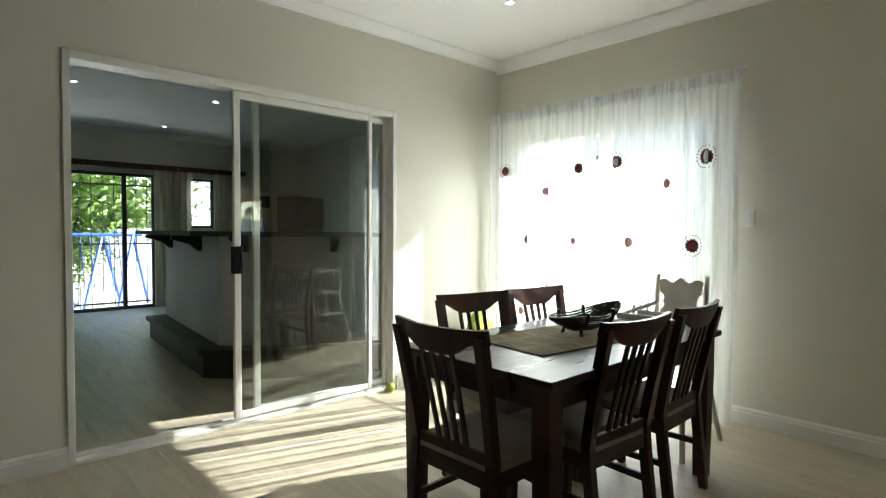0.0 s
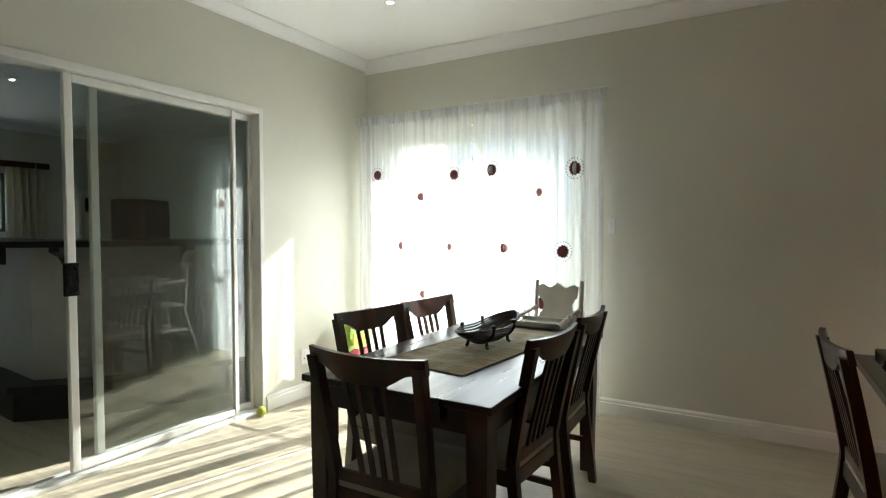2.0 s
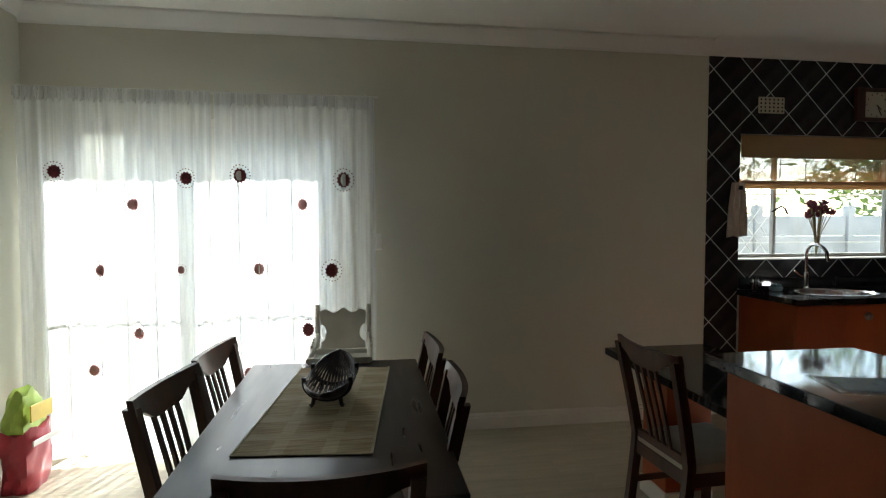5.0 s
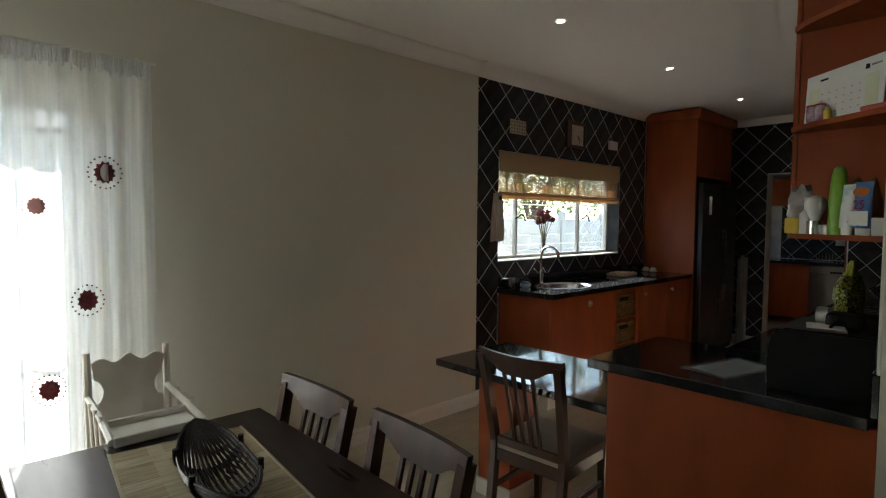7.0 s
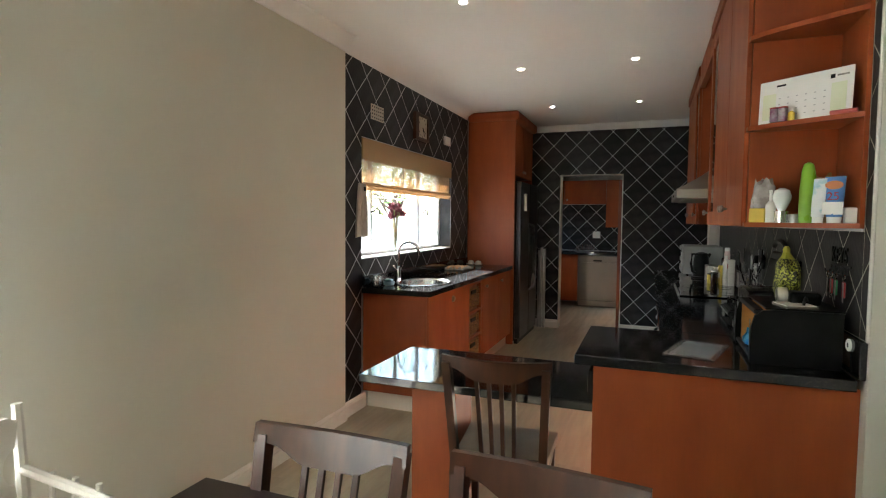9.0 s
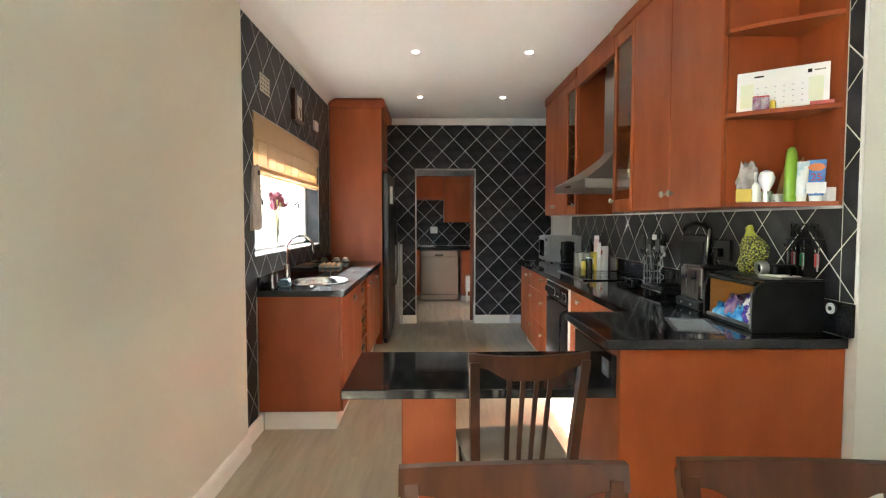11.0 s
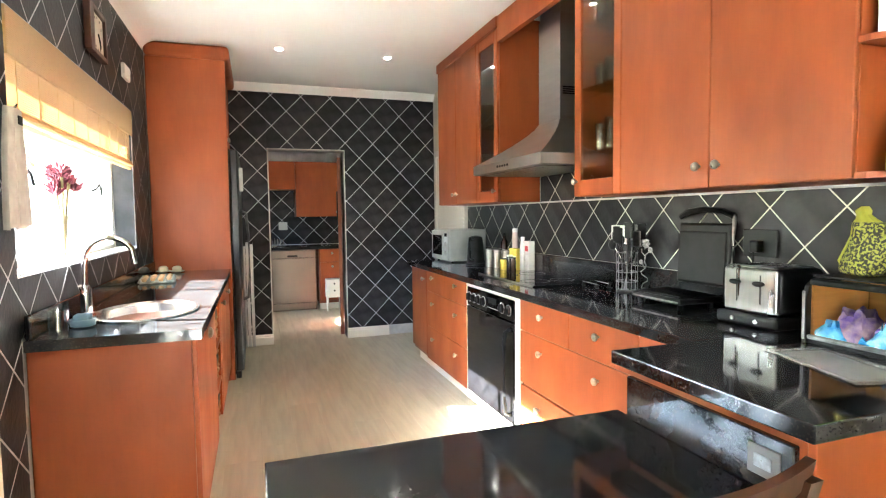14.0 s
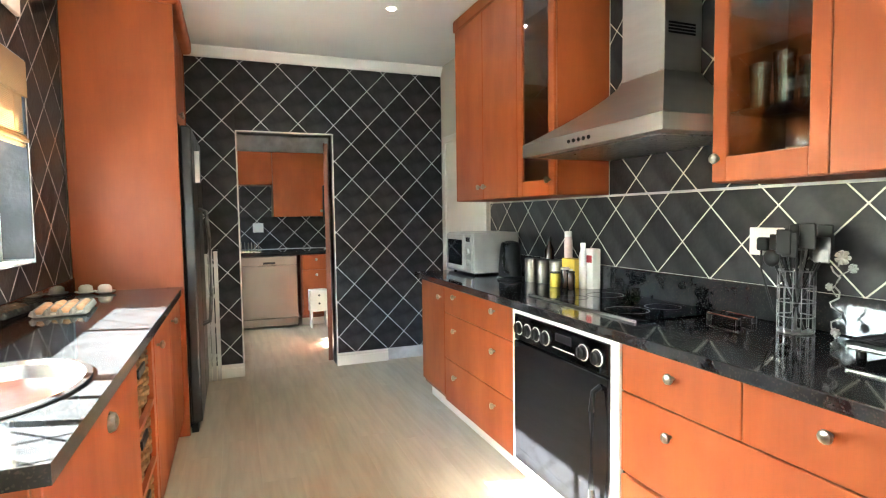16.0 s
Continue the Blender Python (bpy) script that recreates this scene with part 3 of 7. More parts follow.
def bamboo_blind():
    b = thing("bamboo_blind", (XT - 0.02, (WY0 + WY1) / 2, 1.68), "woven bamboo roman blind, partly raised", "blind")
    y0, y1 = WY0 + 0.012, WY1 - 0.004
    bm = bmesh.new()
    n = 22
    for i in range(n):
        z = 1.918 + i * 0.0075
        bx(bm, XT - 0.008, XT + 0.002, y0, y1, z, z + 0.0066)
    tagged(part("valance", bm, BLIND, b, "tan bamboo valance"), kind="stuff")
    bm = bmesh.new()
    for i in range(24):
        z = 1.735 + i * 0.0082
        bx(bm, XT + 0.012, XT + 0.017, y0 + 0.01, y1 - 0.01, z, z + 0.0062)
    for i in range(9):
        yy = y0 + 0.12 + i * (y1 - y0 - 0.24) / 8
        bx(bm, XT + 0.009, XT + 0.011, yy - 0.003, yy + 0.003, 1.735, 1.93)
    tagged(part("slat_panel", bm, BLIND, b, "tan bamboo slats"), kind="stuff")
    bm = bmesh.new()
    for k, (dz, dx) in enumerate(((0, 0), (0.02, 0.014), (0.038, 0.004))):
        rod(bm, (XT + 0.016 - dx, y0 + 0.01, 1.70 + dz), (XT + 0.016 - dx, y1 - 0.01, 1.70 + dz), 0.012, seg=8)
    part("gathered_folds", bm, BLIND, b)
    part("headrail", box(XT + 0.004, XT + 0.028, y0, y1, 2.055, 2.086, bev=0.002), CHERRYD, b)


bamboo_blind()
# tiled window reveal
rv = box(XT + 0.005, XT + 0.125, WY0 + 0.001, WY0 + 0.009, WZ0 + 0.015, WZ1 - 0.002)
shell("trim", rv, TILE, "slate tiled window reveal")


# ---- cabinets ----
def knob(place, parent, way=(1, 0, 0)):
    bm = lathe(bmesh.new(), [(0.006, 0), (0.006, 0.012), (0.015, 0.016), (0.018, 0.022), (0.016, 0.029), (0.008, 0.033)], seg=12, axis="x")
    ang = math.degrees(math.atan2(way[1], way[0]))
    turned(bm, pose(*place, rz=ang))
    return part("knob", bm, PEWTER, parent, "ribbed pewter knob", smooth=True)


FX = 2.618          # faces of the hob-side units
def front(parent, name, y0, y1, z0, z1, knobs, label=""):
    p = part(name, box(FX - 0.018, FX, y0 + 0.0025, y1 - 0.0025, z0 + 0.0025, z1 - 0.0025, bev=0.0025), CHERRY, parent, label)
    for (y, z) in knobs:
        knob((FX, y, z), p)
    return p


def base_unit(name, y0, y1, label):
    u = thing(name, ((XW + FX) / 2, (y0 + y1) / 2, 0), label, "cabinet", "hob side base units")
    part("body", box(XW + 0.002, FX - 0.019, y0 + 0.001, y1 - 0.001, 0.11, 0.893), CHERRYD, u)
    part("plinth", box(FX - 0.085, FX - 0.07, y0 + 0.001, y1 - 0.001, 0.0, 0.11), TRIM, u, "white plinth")
    return u


u = base_unit("base_cabinet", -3.52, -3.06, "cherry laminate base cabinet with one door")
front(u, "door", -3.52, -3.06, 0.14, 0.885, [(-3.12, 0.80)])
u = base_unit("drawer_unit", -3.06, -2.105, "cherry laminate unit of three wide drawers")
for z0, z1 in ((0.11, 0.40), (0.40, 0.705), (0.705, 0.885)):
    zk = z0 + (z1 - z0) * 0.70
    front(u, "drawer", -3.06, -2.105, z0, z1, [(-2.86, zk), (-2.31, zk)])
u = base_unit("drawer_unit", -1.285, -0.285, "cherry laminate unit, two small drawers over wide ones")
front(u, "drawer", -1.285, -0.785, 0.707, 0.885, [(-1.035, 0.818)])
front(u, "drawer", -0.785, -0.285, 0.707, 0.885, [(-0.543, 0.820)])
front(u, "drawer", -1.285, -0.285, 0.41, 0.707, [(-1.043, 0.624), (-0.546, 0.624)])
front(u, "kick_drawer", -1.285, -0.285, 0.115, 0.400, [(-1.065, 0.318), (-0.51, 0.318)])
u = base_unit("base_cabinet", -0.285, 0.045, "cherry laminate corner base cabinet")
front(u, "door", -0.285, 0.045, 0.14, 0.885, [(-0.25, 0.80)])


def oven():
    o = thing("built_in_oven", ((XW + FX) / 2, -1.695, 0), "black glass built-in oven with white side frames", "oven")
    y0, y1 = -2.10, -1.29
    part("body", box(XW + 0.01, FX - 0.02, y0 + 0.002, y1 - 0.002, 0.08, 0.893), BLACK, o)
    for a, b in ((y0 + 0.002, y0 + 0.032), (y1 - 0.05, y1 - 0.002)):
        part("side_frame", box(FX - 0.02, FX + 0.004, a, b, 0.08, 0.89, bev=0.002), ALU, o, "white side frame")
    part("top_frame", box(FX - 0.02, FX + 0.004, y0 + 0.032, y1 - 0.05, 0.862, 0.89, bev=0.002), ALU, o, "white top frame")
    panel = part("control_panel", box(FX - 0.02, FX + 0.010, y0 + 0.034, y1 - 0.052, 0.735, 0.86, bev=0.003), BLACKG, o, "black control panel")
    for i, y in enumerate((-2.02, -1.94, -1.86, -1.78, -1.50, -1.41)):
        r = 0.030
        bm = lathe(bmesh.new(), [(r, 0), (r, 0.004), (r * 0.85, 0.006), (r * 0.85, 0.018), (r * 0.7, 0.021)], cx=FX + 0.010, cy=y, cz=0.795, seg=18, axis="x")
        bx(bm, FX + 0.028, FX + 0.036, y - 0.004, y + 0.004, 0.775, 0.817, bev=0.001)
        k = part("dial", bm, BLACK, panel, "black dial", smooth=True)
        part("dial_ring", lathe(bmesh.new(), [(r + 0.004, 0), (r + 0.004, 0.003), (r + 0.001, 0.003), (r + 0.001, 0)], cx=FX + 0.0105, cy=y, cz=0.795, seg=20, axis="x", close=False), WHITEP, panel, "white dial ring")
    part("display", box(FX + 0.010, FX + 0.012, -1.70, -1.58, 0.80, 0.835), BLACK, panel)
    part("printed_marks", box(FX + 0.010, FX + 0.0112, -1.72, -1.56, 0.768, 0.772), WHITEP, panel, "white printed marks")
    door = part("oven_door", box(FX - 0.02, FX + 0.014, y0 + 0.034, y1 - 0.052, 0.13, 0.73, bev=0.004), BLACKG, o, "black glass door")
    bm = tube(bmesh.new(), [(FX + 0.014, -1.385, 0.69), (FX + 0.045, -1.385, 0.675), (FX + 0.055, -1.385, 0.60), (FX + 0.055, -1.385, 0.30), (FX + 0.045, -1.385, 0.2), (FX + 0.014, -1.385, 0.185)], 0.012, seg=8)
    part("door_handle", bm, BLACK, door, "black bar handle", smooth=True)
    part("kick_strip", box(FX - 0.02, FX + 0.006, y0 + 0.034, y1 - 0.052, 0.08, 0.125, bev=0.002), ALU, o, "white kick strip")
    part("plinth", box(FX - 0.085, FX - 0.07, y0, y1, 0.0, 0.08), TRIM, o)


oven()


# worktops, each one continuous slab with an eased edge
wt = thing("worktop", (2.34, -1.7, 0.893), "polished black granite worktop along the hob wall", "worktop")
part("slab", box(XW + 0.001, 2.668, -3.53, 0.045, 0.894, 0.934, bev=0.004, seg=2), GRANITE, wt)
part("upstand", box(XW + 0.001, XW + 0.022, -3.15, 0.69, 0.935, 1.065, bev=0.003), GRANITE, wt)
pw = thing("peninsula_worktop", (2.5, 0.35, 0.893), "polished black granite peninsula worktop", "worktop")
part("slab", box(XW + 0.024, 2.988, 0.046, 0.690, 0.894, 0.934, bev=0.004, seg=2), GRANITE, pw)

pu = thing("peninsula_unit", (2.5, 0.35, 0), "cherry laminate peninsula unit with a plain back", "cabinet")
part("back_panel", box(XW + 0.001, 2.918, 0.625, 0.645, 0.0, 0.893, bev=0.002), CHERRY, pu, "plain back panel")
part("body", box(XW + 0.03, 2.884, 0.05, 0.624, 0.10, 0.892), CHERRYD, pu)
part("end_panel", box(2.886, 2.918, 0.05, 0.624, 0.0, 0.892, bev=0.002), CHERRY, pu)

bar = thing("breakfast_bar", (3.5, 0.3, 0), "black granite breakfast bar on a cherry panel", "breakfast bar")
part("slab", box(2.920, 4.005, -0.01, 0.613, 0.684, 0.722, bev=0.004, seg=2), GRANITE, bar)
part("upstand", box(2.9205, 2.940, 0.06, 0.612, 0.7225, 0.852, bev=0.003), GRANITE, bar, "polished black granite upstand")
po = thing("bar_socket", (2.94, 0.55, 0.79), "brushed steel socket plate on the granite upstand", "socket")
part("plate", box(2.9405, 2.945, 0.50, 0.585, 0.755, 0.825, bev=0.002), DWSTEEL, po)
part("outlet", box(2.945, 2.948, 0.52, 0.565, 0.775, 0.805, bev=0.001), PEWTER, po)
part("support", box(3.55, 3.775, 0.26, 0.50, 0.09, 0.684, bev=0.002), CHERRY, bar, "cherry laminate support")
part("plinth", box(3.54, 3.785, 0.25, 0.51, 0.0, 0.09, bev=0.003), TRIM, bar, "white plinth")


def sink_units():
    x = 4.235
    u = thing("sink_cabinet", (4.5, -1.3, 0), "cherry laminate sink cabinet with one door", "cabinet", "sink side units")
    part("body", box(x + 0.019, XT - 0.001, -1.80, -0.835, 0.13, 0.892), CHERRYD, u)
    part("end_panel", box(x + 0.019, XT - 0.009, -0.834, -0.815, 0.13, 0.892, bev=0.002), CHERRY, u)
    p = part("door", box(x, x + 0.018, -1.74, -0.818, 0.132, 0.888, bev=0.0025), CHERRY, u)
    bm = lathe(bmesh.new(), [(0.028, 0), (0.028, 0.004), (0.022, 0.016), (0.008, 0.022)], cx=0, cy=0, cz=0, seg=14, axis="x")
    turned(bm, pose(x, -1.35, 0.81, rz=180))
    part("cup_handle", bm, PEWTER, p, "pewter cup handle", smooth=True)
    part("plinth", box(x + 0.05, XT - 0.03, -3.35, -0.85, 0.0, 0.13), TRIM, u, "white tiled plinth")
    v = thing("basket_unit", (4.5, -1.95, 0), "cherry unit with three woven drawer baskets", "cabinet", "sink side units")
    part("frame", box(x + 0.002, x + 0.02, -1.80, -1.742, 0.13, 0.892), CHERRY, v)
    part("frame", box(x + 0.002, x + 0.02, -2.22, -2.16, 0.13, 0.892), CHERRY, v)
    part("body", box(x + 0.06, XT - 0.001, -2.22, -1.801, 0.13, 0.892), CHERRYD, v)
    for z0, z1 in ((0.62, 0.86), (0.38, 0.60), (0.15, 0.36)):
        bm = bmesh.new()
        n = 9
        for k in range(n):
            zz = z0 + 0.02 + (z1 - z0 - 0.05) * k / n
            pts = [(x + 0.022 + 0.006 * math.sin(i * 1.6 + k * 3.14), -2.15 + i * 0.036, zz + 0.008 + 0.004 * math.sin(i * 0.9 + k)) for i in range(12)]
            tube(bm, pts, 0.0085, seg=5)
        b = part("basket", bm, mat("woven cane", (0.36, 0.21, 0.09), (0.20, 0.11, 0.05), rough=0.7, scale=30, bump=0.3) if "woven cane" not in bpy.data.materials else bpy.data.materials["woven cane"], v, "tan woven cane basket")
        tagged(b, "tan woven cane basket", kind="stuff")
        part("grip", box(x + 0.006, x + 0.016, -2.02, -1.88, z1 - 0.085, z1 - 0.05, bev=0.003), BLACK, b)
        part("rail", box(x + 0.002, x + 0.02, -2.16, -1.80, z1, z1 + 0.02), CHERRY, v)
    w = thing("base_cabinet", (4.5, -2.8, 0), "cherry laminate base cabinet beside the tall unit", "cabinet", "sink side units")
    part("body", box(x + 0.019, XT - 0.001, -3.358, -2.221, 0.13, 0.892), CHERRYD, w)
    for y0, y1, yk in ((-2.80, -2.222, -2.30), (-3.356, -2.80, -2.88)):
        p = part("door", box(x, x + 0.018, y0 + 0.002, y1 - 0.002, 0.132, 0.888, bev=0.0025), CHERRY, w)
        knob((x, yk, 0.81), p, (-1, 0, 0))
    s = thing("sink_worktop", (4.5, -2.0, 0.893), "polished black granite worktop with an inset sink", "worktop")
    # the slab is four pieces round the round bowl cut-out
    bm = bmesh.new()
    outer = [(4.214, -0.794), (XT - 0.008, -0.794), (XT - 0.008, -3.358), (4.214, -3.358)]
    hole = [(4.49 + 0.20 * math.cos(a), -1.33 + 0.27 * math.sin(a)) for a in (2 * math.pi * k / 32 for k in range(32))]
    loops = []
    for z in (0.894, 0.934):
        o = [bm.verts.new((*p, z)) for p in outer]
        h = [bm.verts.new((*p, z)) for p in hole]
        es = [bm.edges.new((o[k], o[(k + 1) % 4])) for k in range(4)] + [bm.edges.new((h[k], h[(k + 1) % 32])) for k in range(32)]
        bmesh.ops.triangle_fill(bm, edges=es, use_beauty=True)
        loops.append((o, h))
    for idx, n in ((0, 4), (1, 32)):
        a, b = loops[0][idx], loops[1][idx]
        for k in range(n):
            bm.faces.new((a[k], a[(k + 1) % n], b[(k + 1) % n], b[k]))
    part("slab", bm, GRANITE, s)
    part("upstand", box(XT - 0.022, XT - 0.009, -3.35, -0.81, 0.935, 1.02, bev=0.003), GRANITE, s)
    k = thing("sink", (4.49, -1.33, 0.80), "round stainless steel inset sink with chrome mixer tap", "sink")
    prof = [(1.10, 0.0), (1.10, 0.006), (1.02, 0.007), (0.97, -0.004), (0.93, -0.10), (0.80, -0.145), (0.15, -0.155), (0.02, -0.157)]
    bm = bmesh.new()
    lathe(bm, [(r, h) for r, h in prof], 4.49, -1.33, 0.935, seg=36, sx=0.20, sy=0.27, close=False)
    part("bowl", bm, SINKSTEEL, k, "brushed steel bowl", smooth=True)
    part("drain", lathe(bmesh.new(), [(0.035, 0), (0.035, 0.004), (0.02, 0.006)], 4.49, -1.33, 0.779, seg=16), CHROME, k)


sink_units()


def mixer_tap():
    t = thing("mixer_tap", (4.712, -1.32, 0.935), "tall curved chrome mixer tap behind the sink", "tap")
    part("base", lathe(bmesh.new(), [(0.030, 0), (0.030, 0.008), (0.024, 0.014), (0.022, 0.11), (0.018, 0.125), (0.014, 0.13)], 4.722, -1.32, 0.936, seg=18), CHROME, t, smooth=True)
    pts = [(4.722, -1.32, 1.06), (4.722, -1.32, 1.16)] + [(4.722 - 0.10 + 0.10 * math.cos(a), -1.32 + 0.02 * math.sin(a), 1.17 + 0.105 * math.sin(a)) for a in (math.pi * k / 12 for k in range(1, 11))] + [(4.528, -1.315, 1.155)]
    part("spout", tube(bmesh.new(), pts, [0.0125] * (len(pts) - 1) + [0.013], seg=12), CHROME, t, smooth=True)
    part("lever", tube(bmesh.new(), [(4.722, -1.298, 1.03), (4.722, -1.26, 1.045), (4.715, -1.215, 1.075)], 0.007), CHROME, t, smooth=True)


mixer_tap()


def tall_unit():
    t = thing("tall_cabinet", (4.5, -3.9, 0), "tall cherry laminate cabinet around the refrigerator", "cabinet")
    part("side_panel", box(4.205, XT - 0.009, -3.385, -3.36, 0.0, 2.62, bev=0.002), CHERRY, t, "tall side panel")
    part("side_panel", box(4.23, XT - 0.001, -4.45, -4.425, 0.0, 2.62, bev=0.002), CHERRY, t)
    part("top_moulding", box(4.17, XT - 0.001, -4.46, -3.34, 2.62, 2.736, bev=0.034, seg=4), CHERRY, t, "top moulding")
    part("upper_body", box(4.26, XT - 0.002, -4.424, -3.386, 2.0, 2.62), CHERRYD, t)
    for y0, y1, yk in ((-3.905, -3.388, -3.86), (-4.422, -3.905, -3.95)):
        p = part("door", box(4.235, 4.255, y0 + 0.002, y1 - 0.002, 2.0, 2.618, bev=0.002), CHERRY, t)
        knob((4.235, yk, 2.06), p, (-1, 0, 0))
    f = thing("refrigerator", (4.45, -3.9, 0), "dark steel double refrigerator in the tall cabinet", "refrigerator")
    FR = mat("dark steel", (0.045, 0.045, 0.046), (0.032, 0.032, 0.033), rough=0.36, metal=0.6, scale=4, bump=0.01)
    part("body", box(4.20, XT - 0.03, -4.40, -3.41, 0.03, 1.93, bev=0.006), BLACK, f)
    for y0, y1, yh in ((-3.90, -3.41, -3.86), (-4.40, -3.905, -3.945)):
        d = part("door", box(4.135, 4.198, y0, y1, 0.06, 1.92, bev=0.012, seg=2), FR, f)
        bm = tube(bmesh.new(), [(4.135, yh, 1.42), (4.09, yh, 1.40), (4.075, yh, 1.2), (4.075, yh, 0.8), (4.09, yh, 0.62), (4.135, yh, 0.60)], 0.011)
        part("handle", bm, DULLWIRE, d, "dull steel bar handle", smooth=True)
    part("foot_grille", box(4.16, 4.2, -4.40, -3.41, 0.0, 0.055), BLACK, f)


tall_unit()


# ---- wall cabinets on the hob side ----
UX, UZ0, UZ1 = 2.37, 1.445, 2.66
GLASSD = pane_glass("cabinet door glass", (0.93, 0.95, 0.93), 1.45)


def wall_unit(name, y0, y1, label, glass=(), solid=()):
    u = thing(name, ((XW + UX) / 2, (y0 + y1) / 2, UZ0), label, "cabinet", "wall cabinets")
    part("side", box(XW + 0.001, UX - 0.02, y0, y0 + 0.018, UZ0, UZ1, bev=0.001), CHERRY, u)
    part("side", box(XW + 0.001, UX - 0.02, y1 - 0.018, y1, UZ0, UZ1, bev=0.001), CHERRY, u)
    part("bottom", box(XW + 0.001, UX - 0.02, y0 + 0.018, y1 - 0.018, UZ0, UZ0 + 0.018), CHERRY, u)
    part("top", box(XW + 0.001, UX - 0.02, y0 + 0.018, y1 - 0.018, UZ1 - 0.018, UZ1), CHERRY, u)
    part("back", box(XW + 0.001, XW + 0.008, y0 + 0.018, y1 - 0.018, UZ0 + 0.018, UZ1 - 0.018), CHERRY, u)
    part("frieze", box(XW + 0.001, UX + 0.012, y0 - 0.004, y1 + 0.004, UZ1, CEILZ - 0.003, bev=0.004), CHERRY, u, "top frieze")
    for a, b, yk in glass:
        bm = bmesh.new()
        w = 0.058
        bx(bm, UX - 0.018, UX, a + 0.002, a + w, UZ0 + 0.002, UZ1 - 0.002, bev=0.003)
        bx(bm, UX - 0.018, UX, b - w, b - 0.002, UZ0 + 0.002, UZ1 - 0.002, bev=0.003)
        bx(bm, UX - 0.018, UX, a + w, b - w, UZ0 + 0.002, UZ0 + 0.085, bev=0.003)
        bx(bm, UX - 0.018, UX, a + w, b - w, UZ1 - 0.085, UZ1 - 0.002, bev=0.003)
        d = part("door", bm, CHERRY, u, "framed glass door")
        g = part("pane", box(UX - 0.012, UX - 0.008, a + w - 0.004, b - w + 0.004, UZ0 + 0.08, UZ1 - 0.08), GLASSD, d)
        g.visible_shadow = False
        knob((UX, yk, UZ0 + 0.08), d)
        for z in (1.675, 2.008, 2.34):
            s = part("shelf", box(XW + 0.01, UX - 0.03, a + 0.02, b - 0.02, z, z + 0.006, bev=0.001), GLASSD, u, "glass shelf")
    for a, b, yk in solid:
        d = part("door", box(UX - 0.018, UX, a + 0.002, b - 0.002, UZ0 + 0.002, UZ1 - 0.002, bev=0.003), CHERRY, u)
        knob((UX, yk, UZ0 + 0.085), d)
    return u


wall_unit("wall_cabinet", -3.42, -2.11, "cherry wall cabinet with a narrow glass door", glass=[(-2.50, -2.112, -2.15)], solid=[(-3.42, -2.96, -3.0), (-2.96, -2.50, -2.92)])
wall_unit("wall_cabinet", -1.13, 0.325, "large cherry wall cabinet with a glass door", glass=[(-1.13, -0.735, -1.10)], solid=[(-0.735, -0.205, -0.25), (-0.205, 0.325, -0.155)])
hb = thing("hood_bridge", (2.2, -1.62, 2.55), "cherry bridging panel above the cooker hood", "cabinet panel", "wall cabinets")
part("panel", box(XW + 0.3, UX, -2.108, -1.132, 2.56, CEILZ - 0.004, bev=0.002), CHERRY, hb)


def corner_shelf():
    s = thing("corner_shelf", (2.2, 0.47, UZ0), "open cherry corner shelf at the cabinet end", "shelf")
    part("back", box(XW + 0.001, XW + 0.016, 0.327, 0.60, UZ0, UZ1, bev=0.001), CHERRY, s, "back panel")
    for z in (UZ0, 1.83, 2.19):
        poly = [(XW + 0.016, 0.327), (UX - 0.005, 0.327), (UX - 0.005, 0.36)]
        for k in range(1, 8):
            a = k / 8
            poly.append((UX - 0.005 - (UX - 0.005 - XW - 0.016) * a, 0.36 + 0.24 * (a ** 0.8)))
        poly.append((XW + 0.016, 0.60))
        bm = prism(bmesh.new(), poly, z, z + 0.018)
        part("shelf", bm, CHERRY, s)


corner_shelf()


